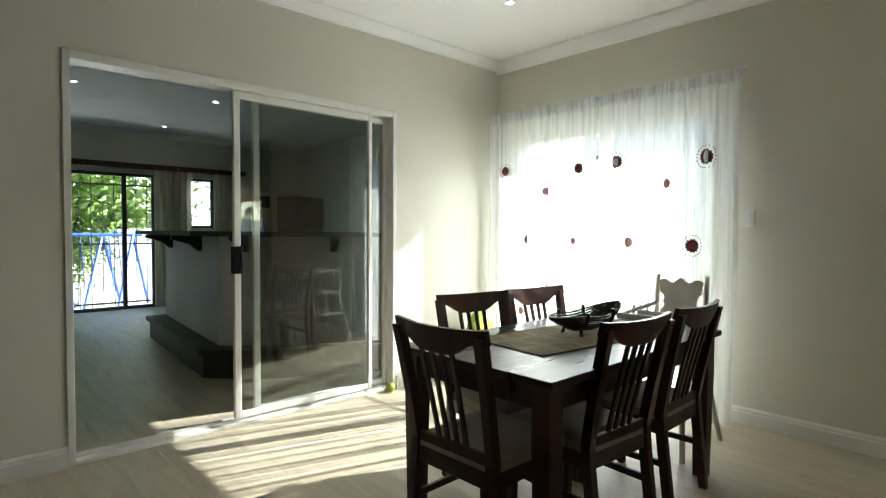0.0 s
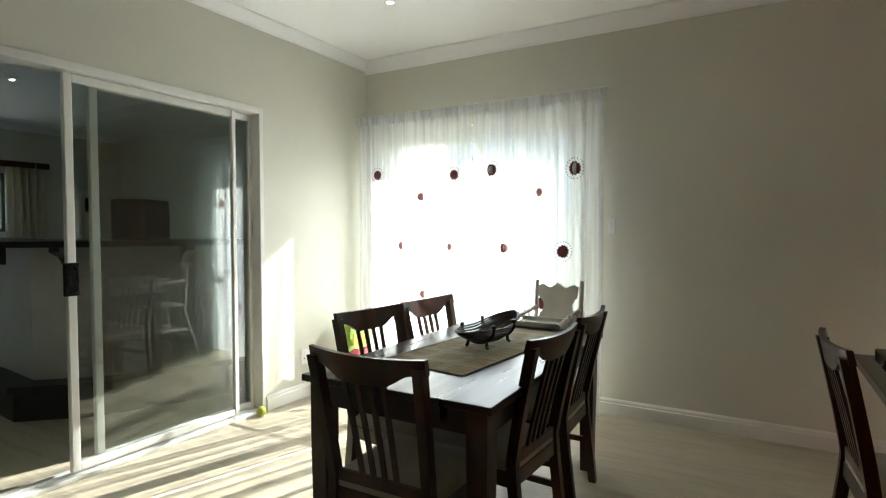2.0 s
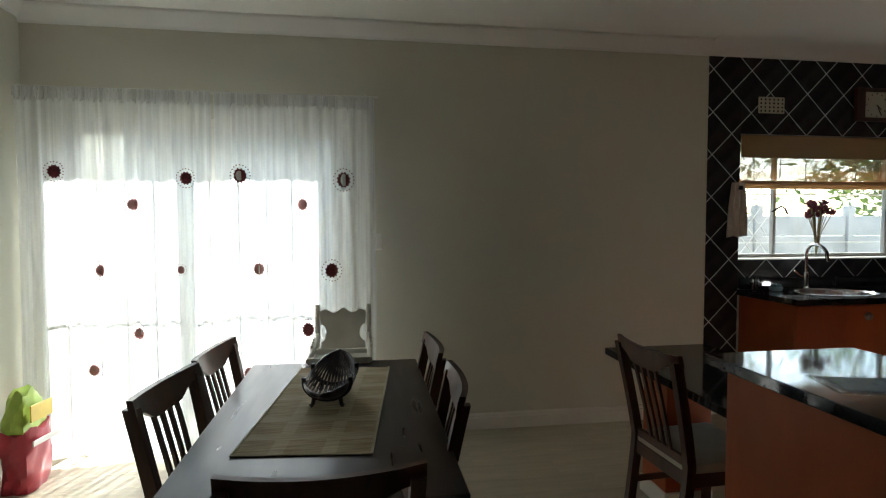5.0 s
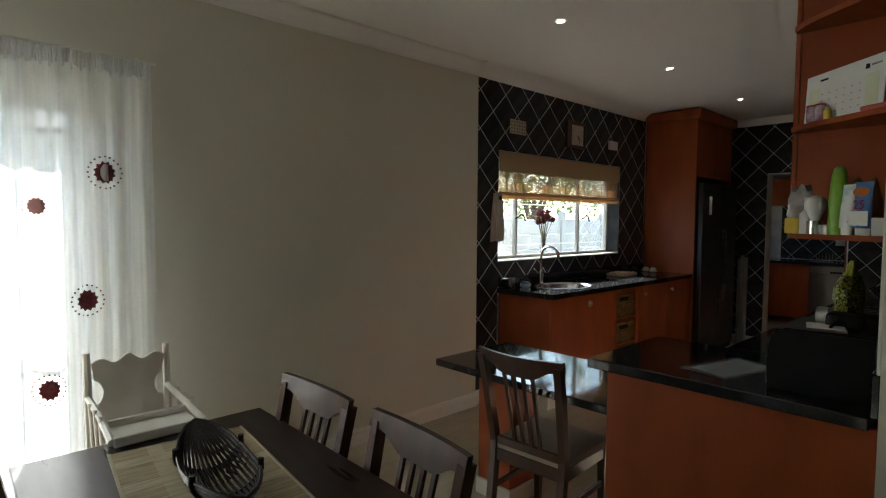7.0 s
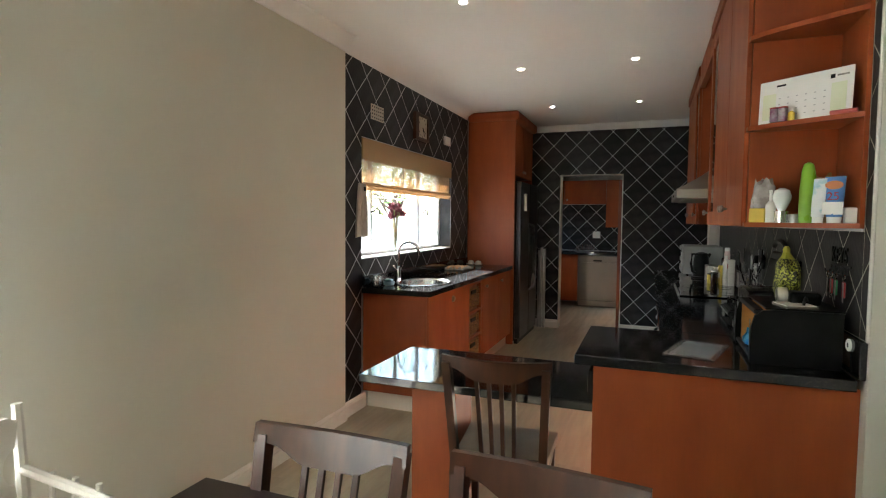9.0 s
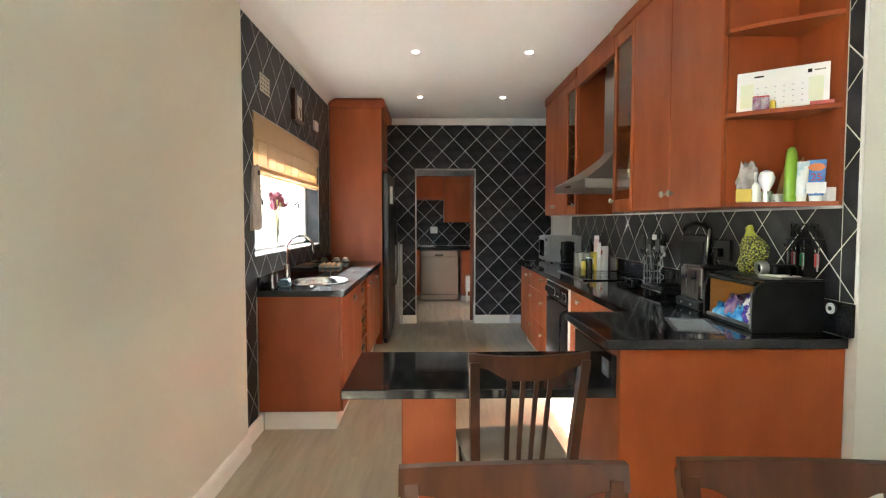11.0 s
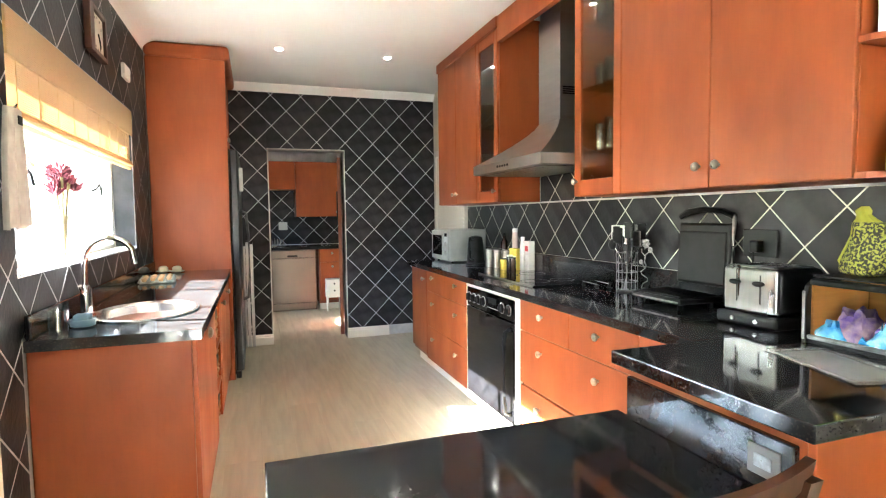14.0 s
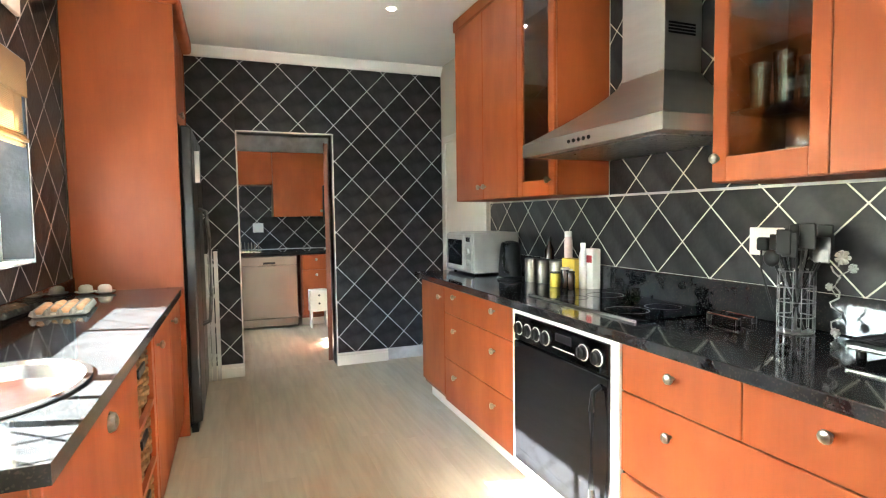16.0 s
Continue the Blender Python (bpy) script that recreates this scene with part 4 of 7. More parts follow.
def cooker_hood():
    h = thing("cooker_hood", (2.3, -1.62, 1.60), "brushed steel chimney cooker hood above the hob", "cooker hood")
    y0, y1, x1 = -2.10, -1.155, 2.56
    bm = bmesh.new()
    bx(bm, XW + 0.004, x1, y0, y1, 1.625, 1.685, bev=0.002)
    part("canopy_lip", bm, STEEL, h)
    bm = bmesh.new()
    lo = [(XW + 0.004, y0), (x1, y0), (x1, y1), (XW + 0.004, y1)]
    hi = [(XW + 0.004, -1.76), (2.235, -1.76), (2.235, -1.50), (XW + 0.004, -1.50)]
    rings = []
    for s in range(9):
        f = s / 8
        e = 1 - (1 - f) ** 1.35
        rings.append([bm.verts.new((a[0] + (b[0] - a[0]) * e, a[1] + (b[1] - a[1]) * e, 1.686 + 0.25 * f)) for a, b in zip(lo, hi)])
    for a, b in zip(rings, rings[1:]):
        for k in range(4):
            bm.faces.new((a[k], a[(k + 1) % 4], b[(k + 1) % 4], b[k]))
    bm.faces.new(list(reversed(rings[0])))
    bm.faces.new(rings[-1])
    part("canopy", bm, STEEL, h, smooth=True)
    part("chimney", box(XW + 0.004, 2.235, -1.76, -1.50, 1.937, 2.58, bev=0.002), STEEL, h, "steel chimney")
    part("chimney", box(XW + 0.004, 2.228, -1.753, -1.507, 2.58, CEILZ - 0.006), STEEL, h)
    part("filter", box(XW + 0.06, x1 - 0.05, y0 + 0.06, y1 - 0.06, 1.619, 1.625), PEWTER, h)
    for i in range(5):
        part("button", rod(bmesh.new(), (x1, -1.70 + i * 0.035, 1.655), (x1 + 0.004, -1.70 + i * 0.035, 1.655), 0.008), BLACK, h)
    bm = bmesh.new()
    for k in range(4):
        bx(bm, 2.07, 2.215, -1.4995, -1.4985, 2.085 + k * 0.013, 2.094 + k * 0.013)
    part("vent_slots", bm, BLACK, h)


cooker_hood()


# ---- dining set ----
def dining_chair():
    c = thing("dining_chair", (0, 0, 0), "dark stained wooden chair with slatted back and taupe seat", "chair", "dining chairs")

    def back_y(z):
        return -0.185 - 0.095 * max(0, (z - 0.42) / 0.485) ** 1.15 - (0.05 * (0.42 - z) / 0.42 if z < 0.42 else 0)
    for s in (-1, 1):
        bm = bmesh.new()
        rings = []
        for i in range(11):
            z = 0.875 * i / 10
            w, d = (0.017, 0.020) if z > 0.05 else (0.015, 0.017)
            xx = s * (0.188 + 0.018 * max(0, (z - 0.42) / 0.45))
            yy = back_y(z)
            rings.append([bm.verts.new((xx + a * w, yy + b * d, z)) for a, b in ((-1, -1), (1, -1), (1, 1), (-1, 1))])
        for a, b in zip(rings, rings[1:]):
            for k in range(4):
                bm.faces.new((a[k], a[(k + 1) % 4], b[(k + 1) % 4], b[k]))
        bm.faces.new(list(reversed(rings[0])))
        bm.faces.new(rings[-1])
        part("leg", bm, DARKWOOD, c)
        bm = bmesh.new()
        r0, r1 = 0.014, 0.021
        vs = [[bm.verts.new((s * 0.185 + a * r, 0.195 + b * r, z)) for a, b in ((-1, -1), (1, -1), (1, 1), (-1, 1))] for r, z in ((r0, 0.0), (r1, 0.40))]
        for k in range(4):
            bm.faces.new((vs[0][k], vs[0][(k + 1) % 4], vs[1][(k + 1) % 4], vs[1][k]))
        bm.faces.new(list(reversed(vs[0])))
        bm.faces.new(vs[1])
        part("leg", bm, DARKWOOD, c)
        part("stretcher", box(s * 0.185 - 0.008, s * 0.185 + 0.008, -0.20, 0.185, 0.20, 0.228, bev=0.002), DARKWOOD, c)
    # curved top rail with a dropped middle
    bm = bmesh.new()
    n = 20
    cols = []
    for i in range(n + 1):
        u = -1 + 2 * i / n
        xx = u * 0.226
        bow = -0.030 * (1 - u * u)
        top = 0.905 - 0.008 * (1 - u * u)
        a = abs(u)
        drop = 0.050 + 0.044 * (0.5 - 0.5 * math.cos(min(1, max(0, (0.80 - a) / 0.50)) * math.pi))
        lo = top - drop
        y_t, y_b = back_y(top) + bow + 0.012, back_y(lo) + bow + 0.012
        cols.append([bm.verts.new(p) for p in ((xx, y_b - 0.011, lo), (xx, y_b + 0.011, lo), (xx, y_t + 0.010, top), (xx, y_t - 0.010, top))])
    for a, b in zip(cols, cols[1:]):
        for k in range(4):
            bm.faces.new((a[k], a[(k + 1) % 4], b[(k + 1) % 4], b[k]))
    bm.faces.new(list(reversed(cols[0])))
    bm.faces.new(cols[-1])
    part("top_rail", bm, DARKWOOD, c, smooth=True)
    part("lower_rail", box(-0.172, 0.172, back_y(0.44) - 0.01, back_y(0.44) + 0.01, 0.425, 0.465, bev=0.003), DARKWOOD, c)
    for i in range(4):
        xx = -0.069 + i * 0.046
        bm = bmesh.new()
        rings = []
        for k in range(6):
            z = 0.46 + (0.825 - 0.46) * k / 5
            y = back_y(z) - 0.018 * k / 5
            rings.append([bm.verts.new((xx * (1 + 0.12 * k / 5) + a * 0.0085, y + b * 0.006, z)) for a, b in ((-1, -1), (1, -1), (1, 1), (-1, 1))])
        for a, b in zip(rings, rings[1:]):
            for k in range(4):
                bm.faces.new((a[k], a[(k + 1) % 4], b[(k + 1) % 4], b[k]))
        bm.faces.new(list(reversed(rings[0])))
        bm.faces.new(rings[-1])
        part("slat", bm, DARKWOOD, c)
    bm = bmesh.new()
    bx(bm, -0.175, 0.175, 0.175, 0.205, 0.345, 0.405, bev=0.002)
    bx(bm, -0.175, 0.175, -0.20, -0.17, 0.345, 0.405, bev=0.002)
    bx(bm, -0.200, -0.172, -0.17, 0.175, 0.345, 0.405, bev=0.002)
    bx(bm, 0.172, 0.200, -0.17, 0.175, 0.345, 0.405, bev=0.002)
    part("seat_frame", bm, DARKWOOD, c)
    bm = bmesh.new()
    n = 12
    grid = []
    for j in range(n + 1):
        row = []
        for i in range(n + 1):
            u, v = -1 + 2 * i / n, -1 + 2 * j / n
            w = 0.195 + 0.022 * (v + 1) / 2
            edge = max(abs(u), abs(v))
            z = 0.455 + 0.012 * (1 - u * u) * (1 - v * v) - (0.014 if edge > 0.99 else 0)
            row.append(bm.verts.new((u * w, 0.01 + v * 0.205 + (0.012 * (1 - u * u) if v > 0.9 else 0), z)))
        grid.append(row)
    for j in range(n):
        for i in range(n):
            bm.faces.new((grid[j][i], grid[j][i + 1], grid[j + 1][i + 1], grid[j + 1][i]))
    ext = bmesh.ops.extrude_face_region(bm, geom=list(bm.faces))
    for g in ext["geom"]:
        if isinstance(g, bmesh.types.BMVert):
            g.co.z = 0.406
    part("seat", bm, SEAT, c, "taupe upholstered seat", smooth=True)
    return c


def place_chair(ch, x, y, way):
    """Stand a chair so that the middle of its top rail is over (x, y); way is where it faces."""
    a = radians(way)
    return pose(x + 0.285 * -math.sin(a), y + 0.285 * math.cos(a), 0, rz=way)


ch = dining_chair()
for x, y, way in ((3.488, 1.655, 1), (2.926, 1.651, -4), (3.043, 2.655, 172), (3.519, 2.618, 174)):
    copy_thing(ch, place_chair(ch, x, y, way))
b = copy_thing(ch, place_chair(ch, 3.29, 0.775, 184))
tagged(b, "dark stained slatted chair pulled up to the breakfast bar")
ch.matrix_basis = place_chair(ch, 2.26, 2.07, -89)


def dining_table():
    t = thing("dining_table", (3.157, 2.11, 0), "dark stained rectangular wooden dining table", "table")
    x0, x1, y0, y1 = 2.447, 3.867, 1.71, 2.515
    part("tabletop", box(x0, x1, y0, y1, 0.708, 0.735, bev=0.004, seg=2), DARKWOOD_X, t)
    part("apron", box(x0 + 0.10, x1 - 0.10, y0 + 0.035, y0 + 0.055, 0.62, 0.707), DARKWOOD_X, t)
    part("apron", box(x0 + 0.10, x1 - 0.10, y1 - 0.055, y1 - 0.035, 0.62, 0.707), DARKWOOD_X, t)
    part("apron", box(x0 + 0.035, x0 + 0.055, y0 + 0.10, y1 - 0.10, 0.62, 0.707), DARKWOOD_X, t)
    part("apron", box(x1 - 0.055, x1 - 0.035, y0 + 0.10, y1 - 0.10, 0.62, 0.707), DARKWOOD_X, t)
    for xx in (x0 + 0.025, x1 - 0.10):
        for yy in (y0 + 0.025, y1 - 0.10):
            bm = bmesh.new()
            cx, cy = xx + 0.0375, yy + 0.0375
            vs = [[bm.verts.new((cx + a * r, cy + b * r, z)) for a, b in ((-1, -1), (1, -1), (1, 1), (-1, 1))] for r, z in ((0.030, 0.0), (0.0375, 0.5), (0.0375, 0.707))]
            for p, q in zip(vs, vs[1:]):
                for k in range(4):
                    bm.faces.new((p[k], p[(k + 1) % 4], q[(k + 1) % 4], q[k]))
            bm.faces.new(list(reversed(vs[0])))
            bm.faces.new(vs[-1])
            part("leg", bm, DARKWOOD, t)


dining_table()

# ---- small things, dining side ----
def coloured(name, a, b=None, rough=0.5, **k):
    return mat(name, a, b, rough=rough, scale=k.pop("scale", 12), bump=k.pop("bump", 0.03), **k)


RUNNER = mat("woven straw runner", (0.46, 0.39, 0.24), (0.27, 0.22, 0.13), rough=0.85, scale=12, stretch=(9, 0.7, 1), fine=160, bump=0.5)
RUNBAND = mat("paler straw band", (0.52, 0.46, 0.30), (0.36, 0.31, 0.20), rough=0.85, scale=12, stretch=(9, 0.7, 1), fine=160, bump=0.5)
RUNEDGE = coloured("cream runner edging", (0.48, 0.43, 0.30), rough=0.9, bump=0.3)
rn = thing("table_runner", (3.22, 2.09, 0.736), "woven straw table runner with paler checked bands", "table runner")
m = pose(3.238, 2.113, 0, rz=-6)
bm = bmesh.new()
n = 60
prev = None
for i in range(n + 1):
    x = -0.495 + 0.99 * i / n
    z = 0.7396 + 0.0002 * math.sin(i * 2.1)
    cur = [bm.verts.new((x, y, zz)) for y, zz in ((-0.205, 0.7365), (0.205, 0.7365), (0.205, z), (-0.205, z))]
    if prev:
        for k in range(4):
            bm.faces.new((prev[k], prev[(k + 1) % 4], cur[(k + 1) % 4], cur[k]))
    else:
        bm.faces.new(list(reversed(cur)))
    prev = cur
bm.faces.new(prev)
part("woven_cloth", turned(bm, m), RUNNER, rn)
for y in (-0.212, 0.205):
    part("side_binding", turned(box(-0.496, 0.496, y, y + 0.009, 0.7365, 0.742, bev=0.001), m), RUNEDGE, rn)
for x in (-0.38, -0.22, 0.02, 0.18, 0.36):
    part("check_band", turned(box(x, x + 0.05, -0.203, 0.203, 0.7400, 0.7402), m), RUNBAND, rn)
for y in (-0.10, 0.06):
    part("check_band", turned(box(-0.49, 0.49, y, y + 0.045, 0.7404, 0.7406), m), RUNBAND, rn)


BOWLWOOD = mat("blackened bowl wood", (0.022, 0.012, 0.009), (0.012, 0.007, 0.006), rough=0.4, scale=8, stretch=(1, 6, 1))


def wire_bowl():
    b = thing("slatted_bowl", (3.265, 2.105, 0.742), "boat-shaped bowl of dark turned wooden rods", "bowl")
    m = pose(3.265, 2.105, 0.742, rz=-6)
    L, W = 0.255, 0.092

    def hull(u, a):
        s = max(0.0, 1 - abs(u) ** 2.2)
        y = W * s ** 0.7 * math.sin(a)
        z = 0.017 + 0.075 * (1 - math.cos(a)) * s + (0.115 if u > 0 else 0.075) * abs(u) ** 1.8
        return (u * L, y, z)
    for k in range(19):
        a = radians(-86 + 172 * k / 18)
        pts = [hull(-1 + 2 * i / 16, a) for i in range(17)]
        part("rod", turned(tube(bmesh.new(), pts, 0.0046, seg=6), m), BOWLWOOD, b)
    # a second layer of finer rods laid aslant over the high end
    for k in range(13):
        a = radians(-72 + 144 * k / 12)
        pts = [hull(0.02 + 0.93 * i / 9, a * (1 - 0.55 * i / 9) + radians(26) * (i / 9 - 0.4)) for i in range(10)]
        part("cross_rod", turned(tube(bmesh.new(), [(p[0], p[1], p[2] + 0.006) for p in pts], 0.0032, seg=5), m), BOWLWOOD, b)
    for u in (-0.38, 0.34):
        bm = tube(bmesh.new(), [(p[0], p[1] * 1.04, p[2] - 0.004 + (0.012 if abs(k - 8) > 7 else 0)) for k, p in ((k, hull(u, radians(-96 + 192 * k / 16))) for k in range(17))], 0.009, seg=8)
        part("rib", turned(bm, m), BOWLWOOD, b, "curved rib")
        for s in (-1, 1):
            p = hull(u, radians(35 * s))
            bm = tube(bmesh.new(), [(p[0], p[1], p[2]), (p[0] * 1.05, p[1] * 1.1, 0.011), (p[0] * 1.12, p[1] * 1.25, 0.006)], 0.008, seg=8)
            part("foot", turned(bm, m), BOWLWOOD, b)


wire_bowl()


def high_chair():
    h = thing("high_chair", (4.05, 2.09, 0), "white painted wooden high chair with a tray", "high chair")
    y0, y1 = 1.945, 2.235
    for y in (y0, y1):
        bm = tube(bmesh.new(), [(4.24, y, 0.50), (4.262, y, 0.75), (4.278, y, 0.965)], [0.016, 0.016, 0.013], seg=8)
        part("back_post", bm, WHITEWOOD, h)
        part("arm", tube(bmesh.new(), [(4.258, y, 0.79), (4.06, y, 0.775), (3.815, y + (0.012 if y > 2.1 else 0.0), 0.752)], 0.0135, seg=8), WHITEWOOD, h)
        for k in range(3):
            xx = 4.16 - k * 0.085
            part("spindle", rod(bmesh.new(), (xx, y, 0.56), (xx, y + (0.012 if y > 2.1 else -0.012), 0.795), 0.008, seg=8), WHITEWOOD, h)
        sy = 1 if y > 2.1 else -1
        part("leg", tube(bmesh.new(), [(3.96, y, 0.53), (3.87, y + 0.05 * sy, 0.0)], [0.018, 0.015], seg=8), WHITEWOOD, h)
        part("leg", tube(bmesh.new(), [(4.22, y, 0.53), (4.36, y + 0.06 * sy, 0.0)], [0.018, 0.015], seg=8), WHITEWOOD, h)
    # back panel: scalloped head, a half-moon cut at each side
    poly = []
    yc, hw = (y0 + y1) / 2, (y1 - y0) / 2 - 0.012
    for k in range(25):
        u = -1 + 2 * k / 24
        poly.append((yc + u * hw, 0.928 + 0.016 * math.cos(u * math.pi * 2.6) * (1 - 0.5 * abs(u)) + 0.006 * (1 - u * u)))
    for k in range(1, 12):
        a = radians(90 - 180 * k / 12)
        poly.append((yc + hw - 0.040 * math.cos(a), 0.805 + 0.052 * math.sin(a)))
    poly += [(yc + hw, 0.60), (yc - hw, 0.60)]
    for k in range(1, 12):
        a = radians(-90 + 180 * k / 12)
        poly.append((yc - hw + 0.040 * math.cos(a), 0.805 + 0.052 * math.sin(a)))
    bm = prism(bmesh.new(), poly, 4.254, 4.270, axis="x")
    part("back_panel", bm, WHITEWOOD, h, "scalloped back panel")
    part("seat", box(3.93, 4.26, y0 - 0.01, y1 + 0.01, 0.535, 0.557, bev=0.004), WHITEWOOD, h)
    bm = bmesh.new()
    bx(bm, 3.81, 3.995, 1.957, 2.225, 0.738, 0.748, bev=0.002)
    tr = part("tray", bm, WHITEWOOD, h, "rimmed white tray")
    for xa, xb, ya, yb in ((3.795, 3.81, 1.945, 2.245), (3.985, 4.0, 1.957, 2.225)):
        part("rim", box(xa, xb, ya, yb, 0.738, 0.772, bev=0.003), WHITEWOOD, tr)
    part("footrest", box(3.885, 3.955, y0 - 0.02, y1 + 0.02, 0.24, 0.256, bev=0.003), WHITEWOOD, h)
    part("stretcher", box(3.92, 4.29, y0 - 0.012, y0 + 0.006, 0.30, 0.325, bev=0.003), WHITEWOOD, h)
    part("stretcher", box(3.92, 4.29, y1 - 0.006, y1 + 0.012, 0.30, 0.325, bev=0.003), WHITEWOOD, h)


high_chair()

sw = thing("light_switch", (XE, 1.885, 1.31), "white wall switch beside the curtain", "light switch")
part("plate", box(XE - 0.009, XE - 0.001, 1.848, 1.90, 1.255, 1.365, bev=0.003), WHITEP, sw)
part("rocker", box(XE - 0.013, XE - 0.009, 1.864, 1.884, 1.30, 1.33, bev=0.002), WHITEP, sw)
so = thing("wall_socket", (3.99, YN, 0.31), "white wall socket low on the cream wall", "socket")
part("plate", box(3.935, 4.05, YN - 0.01, YN - 0.001, 0.255, 0.375, bev=0.003), WHITEP, so)
for x in (3.965, 4.005):
    part("outlet", rod(bmesh.new(), (x, YN - 0.0105, 0.30), (x, YN - 0.0125, 0.30), 0.006), BLACK, so)
part("rocker", box(3.975, 4.0, YN - 0.014, YN - 0.01, 0.335, 0.355, bev=0.002), WHITEP, so)
TENNIS = coloured("tennis ball felt", (0.42, 0.46, 0.06), rough=0.95, bump=0.6, fine=250)
tb = thing("tennis_ball", (3.50, 3.955, 0), "yellow-green tennis ball against the door frame", "ball")
bm = bmesh.new()
bmesh.ops.create_uvsphere(bm, u_segments=24, v_segments=14, radius=0.033, matrix=Matrix.Translation((3.505, 3.945, 0.033)))
part("felt", bm, TENNIS, tb, smooth=True)
pts = []
for k in range(33):
    a = 2 * math.pi * k / 32
    v = Vector((math.cos(a) + 0.33 * math.cos(3 * a), math.sin(a) - 0.33 * math.sin(3 * a), 0.95 * math.sin(2 * a))).normalized() * 0.0332
    pts.append((3.505 + v.x, 3.945 + v.y, 0.033 + v.z))
part("seam", tube(bmesh.new(), pts, 0.0012, seg=5), WHITEP, tb)

# dog food sack in the corner
SACKR = coloured("red printed sack", (0.42, 0.03, 0.05), (0.30, 0.02, 0.04), rough=0.35)
SACKG = coloured("lime printed sack", (0.40, 0.52, 0.10), (0.30, 0.44, 0.06), rough=0.35)
SACKY = coloured("yellow print", (0.70, 0.52, 0.08), rough=0.35)
sk = thing("pet_food_sack", (4.32, 3.80, 0), "open red and lime printed pet food sack", "sack")


def crumpled(cx, cy, z0, z1, w, d, seed, taper=0.0, seg=26, rows=12, lean=0.0):
    rnd = random.Random(seed)
    ph = [rnd.uniform(0, 6.28) for _ in range(6)]
    bm = bmesh.new()
    rings = []
    for j in range(rows + 1):
        f = j / rows
        ring = []
        for k in range(seg):
            a = 2 * math.pi * k / seg
            sq = 1 / max(abs(math.cos(a)), abs(math.sin(a))) ** 0.6
            cr = 1 + 0.06 * math.sin(3 * a + ph[0] + 5 * f) + 0.05 * math.sin(7 * a + ph[1] - 9 * f) + 0.03 * math.sin(11 * a + ph[2] + 13 * f)
            r = sq * cr * (1 - taper * f ** 2) * (0.93 if j in (0,) else 1)
            ring.append(bm.verts.new((cx + w / 2 * r * math.cos(a) + lean * f, cy + d / 2 * r * math.sin(a), z0 + (z1 - z0) * f + (0.02 * math.sin(4 * a + ph[3]) if j == rows else 0))))
        rings.append(ring)
    for a, b in zip(rings, rings[1:]):
        for k in range(seg):
            bm.faces.new((a[k], a[(k + 1) % seg], b[(k + 1) % seg], b[k]))
    bm.faces.new(list(reversed(rings[0])))
    bm.faces.new(rings[-1])
    return bm


part("sack_body", crumpled(4.32, 3.80, 0.0, 0.33, 0.25, 0.16, 3), SACKR, sk, "red printed body", smooth=True)
part("sack_top", crumpled(4.31, 3.80, 0.325, 0.53, 0.23, 0.14, 4, taper=0.45), SACKG, sk, "crumpled lime top", smooth=True)
part("printed_panel", turned(box(-0.09, 0.07, -0.003, 0.003, 0.0, 0.09, bev=0.001), pose(4.31, 3.703, 0.38, rz=-8)), SACKY, sk, "yellow printed panel")
part("printed_bar", turned(box(-0.10, 0.11, -0.003, 0.003, 0.0, 0.03, bev=0.001), pose(4.32, 3.695, 0.25, rz=-8)), WHITEP, sk, "white printed bar")


def downlight(x, y):
    d = thing("downlight", (x, y, CEILZ - 0.02), "lit recessed ceiling downlight with a white rim", "downlight", "ceiling downlights")
    part("rim", lathe(bmesh.new(), [(0.034, 0.0), (0.037, -0.004), (0.034, -0.007), (0.026, -0.007), (0.022, -0.002)], x, y, CEILZ - 0.0005, seg=24, close=False), WHITEP, d, smooth=True)
    part("lamp", lathe(bmesh.new(), [(0.017, 0.0), (0.017, -0.003), (0.009, -0.005)], x, y, CEILZ - 0.001, seg=20), LAMP, d, "lit halogen lamp")


for x, y in ((3.78, -1.722), (2.865, -1.72), (3.78, -3.32), (2.868, -3.32), (3.784, -0.217), (3.816, 3.067), (2.05, 7.4), (3.45, 7.3), (3.48, 9.4)):
    downlight(x, y)

# ---- small things on the tiled window wall ----
vb = thing("vent_brick", (XT, -1.04, 2.30), "cream perforated air brick in the tiled wall", "vent")
part("plate", box(XT - 0.012, XT - 0.0065, -1.15, -0.935, 2.245, 2.365, bev=0.002), mat("aged cream", (0.55, 0.49, 0.38), rough=0.6), vb)
for i in range(6):
    for j in range(4):
        part("hole", rod(bmesh.new(), (XT - 0.0125, -1.13 + i * 0.035, 2.262 + j * 0.028), (XT - 0.0135, -1.13 + i * 0.035, 2.262 + j * 0.028), 0.0075, seg=8), BLACK, vb)
ck = thing("wall_clock", (XT, -1.90, 2.33), "square dark-framed wall clock with a cream face", "clock")
y0, y1, z0, z1 = -2.06, -1.74, 2.205, 2.455
bm = bmesh.new()
bx(bm, XT - 0.04, XT - 0.007, y0, y0 + 0.03, z0, z1, bev=0.003)
bx(bm, XT - 0.04, XT - 0.007, y1 - 0.075, y1, z0, z1, bev=0.003)
bx(bm, XT - 0.04, XT - 0.007, y0 + 0.03, y1 - 0.075, z0, z0 + 0.028, bev=0.003)
bx(bm, XT - 0.04, XT - 0.007, y0 + 0.03, y1 - 0.075, z1 - 0.028, z1, bev=0.003)
part("clock_frame", bm, DARKWOOD, ck)
part("dial", box(XT - 0.026, XT - 0.02, y0 + 0.03, y1 - 0.075, z0 + 0.028, z1 - 0.028), mat("cream dial", (0.62, 0.58, 0.47), rough=0.5), ck, "cream dial")
